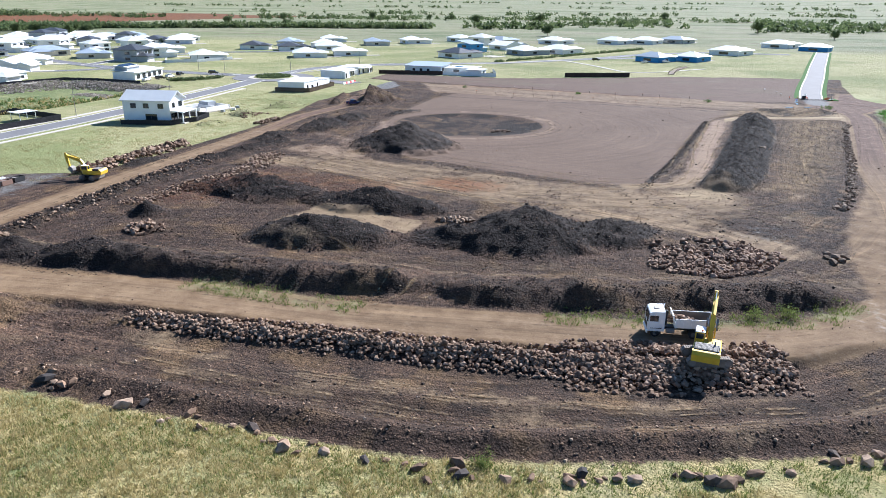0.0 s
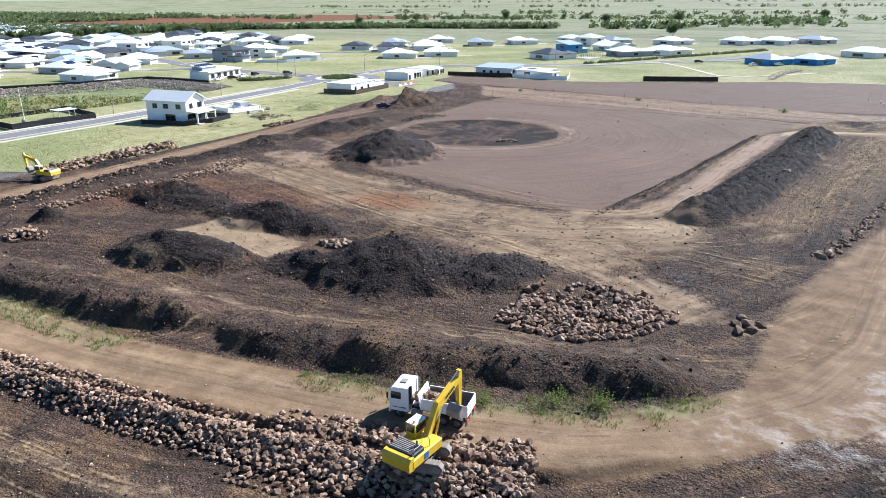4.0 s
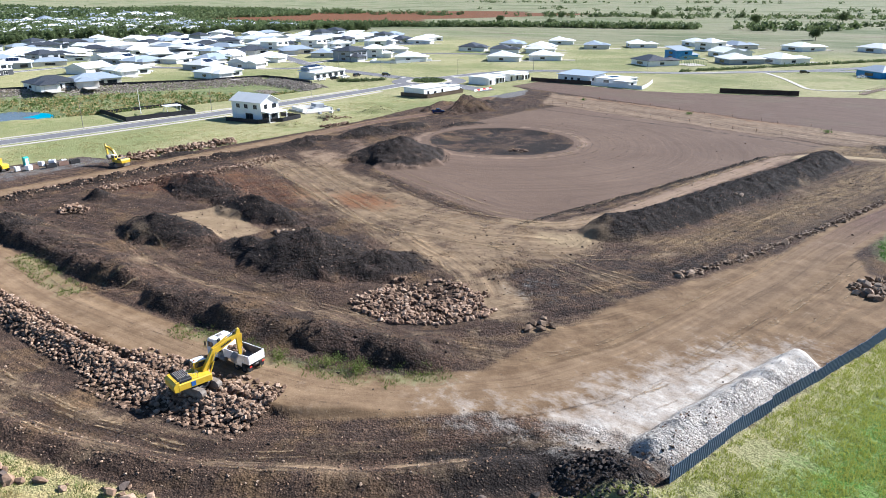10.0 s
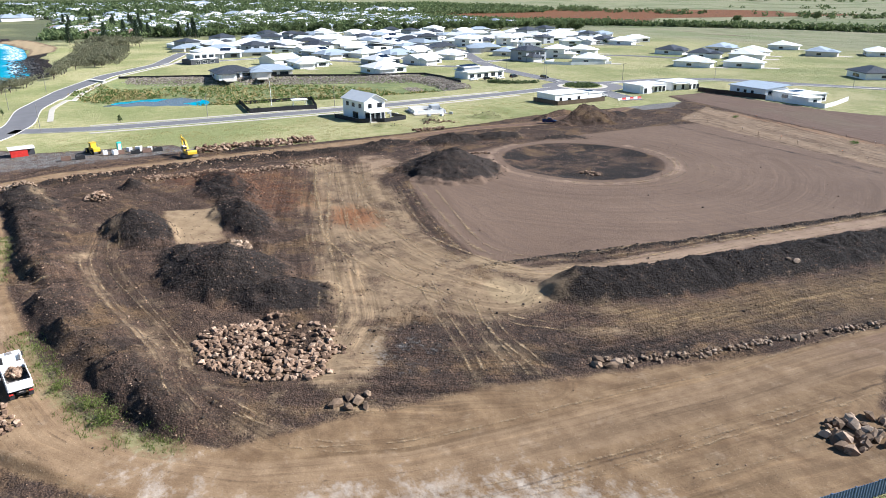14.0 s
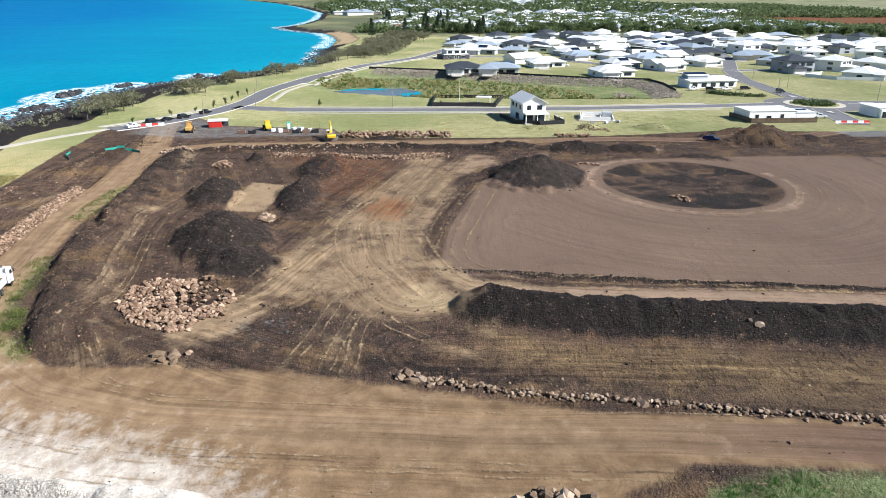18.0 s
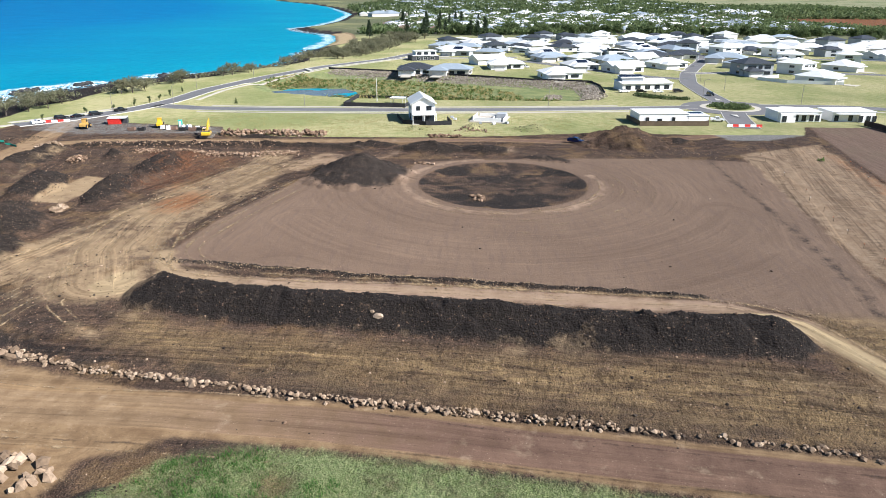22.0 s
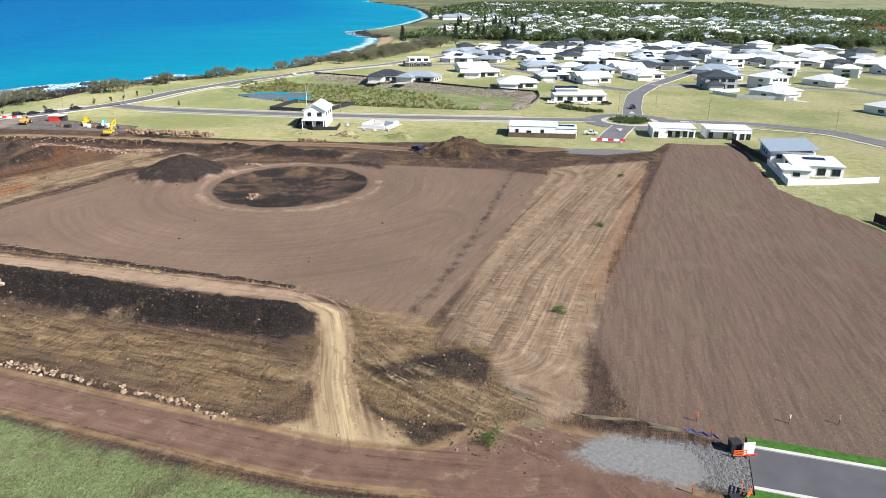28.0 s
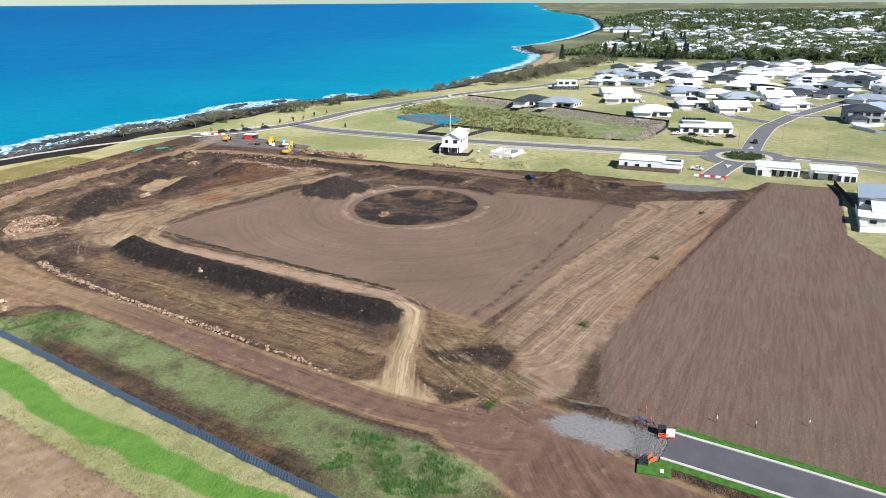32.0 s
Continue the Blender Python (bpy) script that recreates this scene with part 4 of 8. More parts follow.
def smooth_line(pts, step=0.9):
    """Points along a Catmull-Rom curve through pts."""
    p = [np.array(q, float) for q in (pts[0], *pts, pts[-1])]
    out = []
    for a, b, c, d in zip(p, p[1:], p[2:], p[3:]):
        n = max(2, int(np.linalg.norm(c - b) / step))
        for i in range(n):
            t = i / n
            out.append(0.5 * (2 * b + (c - a) * t + (2 * a - 5 * b + 4 * c - d) * t * t + (3 * b - a - 3 * c + d) * t**3))
    out.append(p[-2])
    return np.array(out)


def track_marks(name, lines, material, label, z=0.07, first=0):
    """lines: rows of points, side offset, half width, strength. One thin sheet per line, joined."""
    V, F, A, base = [], [], [], 0
    for n, (pts, off, half, power) in enumerate(lines, first):
        p = smooth_line(pts)
        d = np.gradient(p, axis=0)
        d /= np.linalg.norm(d, axis=1)[:, None] + 1e-9
        nrm = np.stack([-d[:, 1], d[:, 0]], 1)
        s = np.arange(len(p)) * 0.9
        p = p + nrm * (off + 0.5 * np.sin(s * 0.045 + n * 1.7) + 0.18 * np.sin(s * 0.17 + n))[:, None]
        fade = np.clip(np.minimum(s, s[-1] - s) / 8, 0, 1)
        half *= 1.15
        rows = [p + nrm * half * q for q in (-1, 0, 1)]
        xy = np.stack(rows, 1).reshape(-1, 2)
        V.append(np.c_[xy, height(xy[:, 0], xy[:, 1]) + z + 0.004 * (n % 5) + 0.0007 * (int(abs(pts[0][0]) * 7) % 23)])
        edge = np.tile([0.0, 1.0, 0.0], len(p))
        A.append(np.stack([edge, np.repeat(power * fade, 3), 0 * edge, 0 * edge + 1], -1))
        i = np.arange(len(p) - 1) * 3 + base
        F += [np.stack([i, i + 1, i + 4, i + 3], -1), np.stack([i + 1, i + 2, i + 5, i + 4], -1)]
        base += 3 * len(p)
    V, F, A = np.concatenate(V), np.concatenate(F), np.concatenate(A).astype(np.float32)
    me = bpy.data.meshes.new(name)
    me.from_pydata(V.tolist(), [], F.tolist())
    me.polygons.foreach_set("use_smooth", np.ones(len(F), bool))
    me.attributes.new("mark", "FLOAT_COLOR", "POINT").data.foreach_set("color", A.ravel())
    me.materials.append(material)
    ob = new(name, me)
    return tagged(ob, label, "tracks", kind="structure")


def bundle(pts, lo, hi, n, half, power, seed):
    r = random.Random(seed)
    return [(pts, lo + (hi - lo) * (i + r.uniform(-0.3, 0.3)) / max(1, n - 1), half * r.uniform(0.6, 1.5), power * r.uniform(0.6, 1.15)) for i in range(n)]


def by_way(lines):
    """Lines grouped by the way that they follow."""
    ways = {}
    for row in lines:
        ways.setdefault(tuple(row[0]), []).append(row)
    return ways.values()


pairs = [(pts, s * 0.95, 0.38 if 3 <= n <= 6 else 0.32, 0.8 if 3 <= n <= 6 else 0.65) for n, pts in enumerate(TRACKS) for s in (-1, 1)]
SWATH = ((-96, 150), (-74, 143), (-52, 137), (-32, 133), (-12, 136), (2, 143))
SWATH_2 = ((-88, 142), (-62, 134), (-40, 127), (-20, 122), (0, 116), (14, 106))
SWEEP = ((-66, 157), (-40, 150), (-18, 146), (-8, 148), (-1, 156), (2, 172), (3.5, 195), (7, 222))
CURVE = HAUL[2]
light = pairs + bundle(SWATH, -5, 6, 3, 0.6, 0.9, 1) + bundle(SWATH_2, -3, 4, 2, 0.6, 0.85, 2) + bundle(SWEEP, -2.5, 5, 5, 0.6, 0.8, 3) + bundle(CURVE, -1.8, 1.8, 3, 0.6, 0.9, 4)
light += bundle(HAUL[0][8:14], -8, 2, 2, 0.3, 0.7, 5) + bundle(HAUL[1], -2.2, 2.2, 3, 0.6, 0.7, 7)
light += bundle(((-66, 52.5), (-37, 53.5), (-18, 56), (-2, 61), (12, 67), (26, 78), (36, 90)), -4, 4, 3, 0.6, 0.42, 8) + bundle(((20, 252), (30, 262), (40, 278), (46, 292)), -3, 3, 3, 0.8, 0.7, 10)
for n, rad in enumerate((24, 25.2, 27, 29.5, 33, 37, 42)):
    light.append((tuple((-65 + 1.08 * rad * math.cos(a), 209 + rad * math.sin(a)) for a in [radians(q) for q in range(-60 if n < 3 else 10 * n - 60, 125, 15)]), 0, 0.6, 0.75 - 0.05 * n))
light += bundle(((-36, 71), (-33, 78), (-31, 86)), -3.0, 3.0, 4, 0.3, 0.9, 32)
LIGHT_TRACK = track_material("pressed_tan_earth", (0.20, 0.138, 0.078), (0.36, 0.262, 0.160), 0.75)
for lines in by_way(light):
    for n, row in enumerate(lines):
        track_marks("tyre_track", [row], LIGHT_TRACK, "pale tan tyre track pressed across the earthworks", 0.09, n)
heavy = bundle(SWATH, -4, 5, 2, 0.4, 0.8, 15) + bundle(((-66, 52.5), (-37, 53.5), (-18, 56), (-2, 61), (12, 67), (26, 78), (36, 90)), -4.5, 4.5, 4, 0.5, 0.7, 17)
heavy += bundle(HAUL[0][7:14], -9, 3, 2, 0.25, 0.6, 23) + bundle(HAUL[0][13:18], -3.4, 3.4, 2, 0.25, 0.7, 25) + bundle(HAUL[0][:8], -3, 3, 3, 0.25, 0.75, 24)
heavy += bundle(((-60, 90), (-38, 88), (-18, 91), (0, 95.5), (14, 96), (26, 102)), -3, 3, 5, 0.4, 0.8, 21)
heavy += bundle(((-35, 70.5), (-32, 78), (-30, 87)), -3.2, 3.2, 5, 0.42, 1.1, 31)
DARK_TRACK = track_material("dark_rutted_earth", (0.045, 0.033, 0.026), (0.085, 0.060, 0.045), 0.6)
for lines in by_way(heavy):
    for n, row in enumerate(lines):
        track_marks("wheel_rut", [row], DARK_TRACK, "dark brown wheel rut across the earthworks", 0.06, n)


# ---- builders ----
def part(name, bm, material, parent, label="", smooth=False):
    me = bpy.data.meshes.new(name)
    bmesh.ops.recalc_face_normals(bm, faces=bm.faces)
    bm.to_mesh(me)
    bm.free()
    me.materials.append(material)
    if smooth:
        me.polygons.foreach_set("use_smooth", [True] * len(me.polygons))
    ob = new(name, me)
    ob.parent = parent
    return tagged(ob, label)


def thing(name, m, label, category, group="", kind=""):
    ob = new(name)
    ob.matrix_basis = m
    ob.empty_display_size = 0.3
    return tagged(ob, label, category, group, kind)


def spot(x, y, turn=0.0, dz=0.0):
    return pose(x, y, ground_z(x, y) + dz, 0, 0, turn)


def box(bm, c, s, bevel=0.0, turn=(0, 0, 0)):
    g = bmesh.ops.create_cube(bm, size=1.0, matrix=pose(*c, *turn) @ Matrix.Diagonal((*s, 1)))
    if bevel:
        edges = list({e for v in g["verts"] for e in v.link_edges})
        bmesh.ops.bevel(bm, geom=edges, offset=bevel, segments=1, affect="EDGES")
    return bm


def rod(bm, p, q, r, r2=None, seg=10):
    p, q = Vector(p), Vector(q)
    m = Matrix.Translation((p + q) / 2) @ (q - p).to_track_quat("Z", "Y").to_matrix().to_4x4()
    bmesh.ops.create_cone(bm, cap_ends=True, segments=seg, radius1=r, radius2=r if r2 is None else r2, depth=(q - p).length, matrix=m)
    return bm


def prism(bm, profile, a, b, axis="y"):
    """A polygon (x, z) drawn out along y from a to b."""
    rows = []
    for t in (a, b):
        rows.append([bm.verts.new((x, t, z) if axis == "y" else (t, x, z)) for x, z in profile])
    n = len(profile)
    bm.faces.new(rows[0])
    bm.faces.new(rows[1][::-1])
    for i in range(n):
        bm.faces.new((rows[0][i], rows[0][(i + 1) % n], rows[1][(i + 1) % n], rows[1][i]))
    return bm


def fresh():
    return bmesh.new()


# ---- shared materials ----
WHITE_WALL = paint("white_render", (0.79, 0.78, 0.76), 0.8, 0.3, vary=0.06, scale=0.4, chance=0.06)
GREY_WALL = paint("grey_render", (0.36, 0.38, 0.40), 0.8, 0.3, vary=0.08, scale=0.4, chance=0.2)
CREAM_WALL = paint("cream_render", (0.62, 0.58, 0.52), 0.8, 0.3, vary=0.08, scale=0.4, chance=0.15)
BLUE_WRAP = paint("blue_house_wrap", (0.03, 0.22, 0.50), 0.5, 0.4, vary=0.2, scale=0.8)
CHARCOAL = paint("charcoal_cladding", (0.045, 0.048, 0.055), 0.6, 0.4, vary=0.15, scale=0.8)
TIMBER = paint("weathered_timber", (0.17, 0.125, 0.085), 0.85, 0.2, vary=0.3, scale=1.0, chance=0.25)
FRAME_TIMBER = paint("green_frame_timber", (0.22, 0.33, 0.20), 0.8, 0.2, vary=0.2)


def roof_material(name, c):
    k = Nodes(name, 0.5, 0.3)
    at = k.local()
    rib = k.n("ShaderNodeTexWave", Vector=at, Scale=4.0).outputs["Fac"]
    col = k.mix(k.ramp(k.noise(0.5, 3, at=at), 0.3, 0.7), tuple(v * 0.88 for v in c), c)
    rnd = k.t.nodes.new("ShaderNodeObjectInfo").outputs["Random"]
    k.color(k.mix(k.ramp(rnd, 0, 1, 0.0, 0.55), col, tuple(v * 0.6 for v in c)))
    k.bump(rib, 0.25, 0.04)
    return k.m


ROOF_WHITE = roof_material("pale_steel_roof", (0.74, 0.75, 0.74))
ROOF_GREY = roof_material("blue_grey_steel_roof", (0.30, 0.35, 0.40))
ROOF_DARK = roof_material("charcoal_steel_roof", (0.055, 0.060, 0.068))
ROOF_TILE = roof_material("brown_tile_roof", (0.24, 0.15, 0.11))
GLASS = Nodes("window_glass", 0.06, 0.6).color((0.02, 0.026, 0.032)).m
SOLAR = Nodes("solar_panel_glass", 0.12, 0.6).color((0.012, 0.016, 0.030)).m
FRAME_WHITE = paint("white_frames", (0.72, 0.72, 0.70), 0.5, 0.4, vary=0.05)
FRAME_DARK = paint("dark_frames", (0.05, 0.05, 0.055), 0.5, 0.4, vary=0.1)
GARAGE = paint("garage_door_steel", (0.55, 0.55, 0.53), 0.5, 0.4, vary=0.08)


# ---- houses ----
def roof_mesh(w, d, base, kind, pitch, eave=0.7):
    """A hipped, gabled or skillion roof with eaves and a fascia, as one mesh."""
    bm = fresh()
    x, y, t = w / 2 + eave, d / 2 + eave, 0.22
    if kind == "flat":
        box(bm, (0, 0, base + 0.14), (w + eave, d + eave, 0.28), 0.03)
        return bm
    if kind == "skillion":
        h = d * 0.16
        prism(bm, [(-y, base), (y, base + h), (y, base + h + t), (-y, base + t)], -x, x, axis="x")
        return bm
    long_x = w >= d
    rise = (y if long_x else x) * math.tan(radians(pitch))
    inset = 0 if kind == "gable" else (y if long_x else x)
    ridge = [(-(x - inset), 0), (x - inset, 0)] if long_x else [(0, -(y - inset)), (0, y - inset)]
    low = [bm.verts.new((sx * x, sy * y, base)) for sx, sy in ((-1, -1), (1, -1), (1, 1), (-1, 1))]
    top = [bm.verts.new((sx * x, sy * y, base + t)) for sx, sy in ((-1, -1), (1, -1), (1, 1), (-1, 1))]
    rv = [bm.verts.new((*p, base + t + rise)) for p in ridge]
    bm.faces.new(low)
    for i in range(4):
        bm.faces.new((low[i], low[(i + 1) % 4], top[(i + 1) % 4], top[i]))
    if long_x:
        for f in ((top[0], top[1], rv[1], rv[0]), (top[1], top[2], rv[1]), (top[2], top[3], rv[0], rv[1]), (top[3], top[0], rv[0])):
            bm.faces.new(f)
    else:
        for f in ((top[0], top[1], rv[0]), (top[1], top[2], rv[1], rv[0]), (top[2], top[3], rv[1]), (top[3], top[0], rv[0], rv[1])):
            bm.faces.new(f)
    return bm


def opening(parent, c, wide, high, facing, frame_mat, name="window"):
    """A window or door set on a wall: frame with a pane under it. facing: 'x+', 'x-', 'y+' or 'y-'."""
    ax, s = facing[0], 1 if facing[1] == "+" else -1
    bm = fresh()
    for du, dv, su, sv in ((-wide / 2, 0, 0.09, high), (wide / 2, 0, 0.09, high), (0, high / 2, wide + 0.09, 0.09), (0, -high / 2, wide + 0.09, 0.09), (0, 0, 0.06, high)):
        o = (0.05 * s, du, dv) if ax == "x" else (du, 0.05 * s, dv)
        box(bm, tuple(a + b for a, b in zip(c, o)), (0.12, su, sv) if ax == "x" else (su, 0.12, sv))
    f = part(name, bm, frame_mat, parent)
    part("pane", box(fresh(), tuple(a + b for a, b in zip(c, (0.03 * s, 0, 0) if ax == "x" else (0, 0.03 * s, 0))), (0.05, wide, high) if ax == "x" else (wide, 0.05, high)), GLASS, f)
    return f


def house(m, w, d, label, roof="hip", walls=None, roof_mat=None, storeys=1, pitch=22, solar=False, detail=2, wing=True, frames=None, group="estate houses"):
    """A house with its front towards +x; w along y, d along x. detail: 0 far, 1 middle, 2 near."""
    walls, roof_mat, frames = walls or WHITE_WALL, roof_mat or ROOF_WHITE, frames or FRAME_DARK
    ob = thing("house", m, label, "house", group)
    hh = 2.8 * storeys + 0.2
    bm = box(fresh(), (0, 0, hh / 2 - 0.2), (d, w, hh + 0.4), 0.02)
    part("wall", bm, walls, ob)
    part("roof", roof_mesh(d, w, hh, roof, pitch), roof_mat, ob)
    if wing:
        ww, wd = w * 0.45, d * 0.5
        bm = box(fresh(), (d / 2 + wd / 2 - 1.2, -w / 2 + ww / 2 + 0.3, 1.3), (wd, ww, 3.2), 0.02)
        part("garage", bm, walls, ob)
        bm = roof_mesh(wd + 1.0, ww, 2.75, roof, pitch)
        bmesh.ops.translate(bm, verts=bm.verts, vec=(d / 2 + wd / 2 - 1.4, -w / 2 + ww / 2 + 0.3, 0))
        part("garage_roof", bm, roof_mat, ob)
        if detail:
            bm = fresh()
            for i in range(4):
                box(bm, (d / 2 + wd - 1.16, -w / 2 + ww / 2 + 0.3, 0.33 + i * 0.56), (0.08, min(4.8, ww - 0.8), 0.54))
            part("garage_door", bm, GARAGE, ob)
            part("driveway", box(fresh(), (d / 2 + wd + 2.4, -w / 2 + ww / 2 + 0.3, 0.02), (7.4, 4.6, 0.24)), CONCRETE, ob, "pale concrete driveway")
    if detail:
        for s in range(storeys):
            z = 1.45 + 2.8 * s
            opening(ob, (d / 2, w * 0.30, z), w * 0.20, 1.5, "x+", frames)
            if not wing or s:
                opening(ob, (d / 2, -w * 0.22, z), w * 0.26, 1.5, "x+", frames)
            if detail > 1:
                opening(ob, (d / 2, w * 0.06, z - (0.3 if s == 0 else 0)), w * 0.12, 2.1 if s == 0 else 1.5, "x+", frames, "door" if s == 0 else "window")
                for q in (-0.28, 0.05, 0.3):
                    opening(ob, (d * q, w / 2, z), 1.6, 1.2, "y+", frames)
            opening(ob, (d * 0.1, -w / 2, z), 2.2, 1.2, "y-", frames)
            opening(ob, (-d / 2, 0, z), w * 0.3, 1.4, "x-", frames)
    if solar:
        r = math.radians(pitch if roof in ("hip", "gable") else 2)
        side = min(w, d) / 4
        for i in range(5):
            for j in range(2):
                if w >= d:
                    c, size, turn = (side + (j - 0.5) * 1.65 * math.cos(r), (i - 2) * 1.05, hh + 0.38 + (d / 2 + 0.7 - side - (j - 0.5) * 1.65) * math.tan(r)), (1.6, 1.0, 0.06), (0, math.degrees(r), 0)
                else:
                    c, size, turn = ((i - 2) * 1.05, side + (j - 0.5) * 1.65 * math.cos(r), hh + 0.38 + (w / 2 + 0.7 - side - (j - 0.5) * 1.65) * math.tan(r)), (1.0, 1.6, 0.06), (-math.degrees(r), 0, 0)
                part("solar_panel", box(fresh(), c, size, turn=turn), SOLAR, ob, "black solar panel")
    return ob


# the house kinds of the estate: built once at their first place, then copied
KINDS = [
    dict(w=17, d=12, roof="hip", roof_mat=ROOF_WHITE, walls=WHITE_WALL, label="white rendered house with pale hipped steel roof"),
    dict(w=15, d=13, roof="hip", roof_mat=ROOF_WHITE, walls=GREY_WALL, label="grey rendered house with white hipped steel roof", solar=True),
    dict(w=18, d=11, roof="hip", roof_mat=ROOF_GREY, walls=CREAM_WALL, label="cream house with blue grey steel roof"),
    dict(w=16, d=12, roof="hip", roof_mat=ROOF_DARK, walls=WHITE_WALL, label="white house with dark charcoal hipped roof"),
    dict(w=14, d=12, roof="skillion", roof_mat=ROOF_WHITE, walls=WHITE_WALL, label="white modern house with a sloping flat roof", solar=True),
    dict(w=13, d=12, roof="hip", roof_mat=ROOF_WHITE, walls=WHITE_WALL, storeys=2, label="two storey white house with pale hipped roof"),
    dict(w=16, d=12, roof="gable", roof_mat=ROOF_WHITE, walls=WHITE_WALL, label="white house with a pale gabled steel roof"),
    dict(w=13, d=11, roof="hip", roof_mat=ROOF_DARK, walls=GREY_WALL, storeys=2, label="two storey grey house with charcoal roof"),
]
made = {}


def put_house(kind, x, y, turn, size=1.0, detail=1):
    m = spot(x, y, turn) @ Matrix.Diagonal((1.28 * size, 1.28 * size, 1.06 * size, 1))
    if (kind, detail) in made:
        c = copy_thing(made[kind, detail], m)
        c.matrix_basis = m
        return c
    made[kind, detail] = house(m, detail=detail, **KINDS[kind])
    return made[kind, detail]


rnd = random.Random(7)
NEAR = [(-325, 165, 3, 2), (-323, 186, 2, -8), (-361, 219, 0, 5), (-306, 248, 0, 10), (-354, 265, 1, 15), (-343, 290, 6, 20), (-370, 323, 0, 25), (-432, 328, 3, 30), (-415, 252, 2, 20), (-296, 387, 0, 40), (-338, 392, 5, 40), (-246, 428, 0, 30),
        (-228, 450, 0, 30), (-290, 481, 3, 35), (-323, 484, 3, 20), (-268, 498, 0, 30), (-312, 588, 0, 30), (-322, 534, 2, 20), (-285, 524, 0, 20), (-150, 458, 3, 60), (-172, 590, 5, 70), (-114, 498, 1, 50), (-94, 518, 0, 60), (-118, 626, 0, 60), (-70, 644, 0, 60), (-45, 655, 0, 70),
        (-372, 372, 2, 40), (-362, 430, 0, 40), (20, 545, 0, 60), (60, 640, 0, 60), (-164, 617, 2, 60), (-256, 558, 2, 30), (-234, 590, 0, 40), (-140, 545, 6, 55), (-20, 675, 2, 60), (-205, 635, 0, 50)]
taken = [(x, y) for x, y, *_ in NEAR] + [(-254, 284), (-326, 364), (-415, 162), (-157, 181), (-166, 275), (-168, 332), (-112, 358)]
for x, y, k, turn in NEAR:
    put_house(k, x, y, turn, 1.0, 2)


def clear_of_streets(x, y, gap):
    return all(float(line_distance(np.array([x]), np.array([y]), pts)[0]) > gap for pts, half in STREETS)


ESTATE = [(-375, 205), (-480, 165), (-600, 150), (-690, 250), (-720, 400), (-670, 520), (-600, 600), (-420, 560), (-400, 500), (-395, 430), (-405, 385), (-390, 300)]
for gx in range(-715, -360, 25):
    for gy in range(150, 610, 20):
        x, y = gx + rnd.uniform(-4, 4), gy + rnd.uniform(-2.5, 2.5) + (gx % 3) * 3
        if inside(np.array([x]), np.array([y]), ESTATE)[0] > 4 and clear_of_streets(x, y, 10) and all(math.hypot(x - a, y - b) > 20.5 for a, b in taken):
            taken.append((x, y))
            put_house(rnd.choice((0, 0, 1, 1, 2, 2, 3, 4, 4, 5, 5, 6, 6, 7, 7)), x, y, rnd.choice((-20, 20, 25, 160, 200, 110)) + rnd.uniform(-6, 6), rnd.uniform(0.85, 1.1), 0 if x < -520 else 1)

# two storey gabled house beside the works, with its dark fence
hm = spot(-158, 181.5, 10) @ Matrix.Diagonal((1.42, 1.0, 1.15, 1))
ob = thing("house", hm, "white two storey gabled house with verandah and dark glass", "house", "houses by the works")
part("wall", box(fresh(), (-1, 0, 2.8), (11, 8.6, 6.4), 0.03), WHITE_WALL, ob)
bm = fresh()
prism(bm, [(-4.3, 5.9), (4.3, 5.9), (0, 7.9)], -6.5, 4.5, axis="x")
part("gable", bm, WHITE_WALL, ob)
bm = fresh()
for s in (-1, 1):
    prism(bm, [(s * 4.9, 5.75), (0, 8.05), (0, 8.25), (s * 4.9, 5.95)], -7.0, 5.1, axis="x")
part("roof", bm, ROOF_WHITE, ob)
part("verandah_roof", prism(fresh(), [(4.4, 3.25), (7.6, 2.95), (7.6, 3.12), (4.4, 3.45)], -4.4, 4.4), ROOF_WHITE, ob)
for y in (-4.2, 0, 4.2):
    part("post", box(fresh(), (7.3, y, 1.45), (0.25, 0.25, 3.1)), FRAME_WHITE, ob)
opening(ob, (4.5, -2.2, 1.35), 3.4, 2.3, "x+", FRAME_DARK)
opening(ob, (4.5, 2.2, 1.35), 3.4, 2.3, "x+", FRAME_DARK)
opening(ob, (4.5, -2.0, 4.6), 1.3, 1.3, "x+", FRAME_DARK)
opening(ob, (4.5, 2.0, 4.6), 1.8, 1.3, "x+", FRAME_DARK)
for q in (-4, -1, 2.4):
    opening(ob, (q, -4.3, 4.5), 1.2, 1.2, "y-", FRAME_DARK)
    opening(ob, (q, 4.3, 4.5), 1.2, 1.2, "y+", FRAME_DARK)
opening(ob, (0, -4.3, 1.4), 2.6, 1.9, "y-", FRAME_DARK)
part("porch", box(fresh(), (6, 0, 0.1), (3.4, 9, 0.4)), CONCRETE, ob)


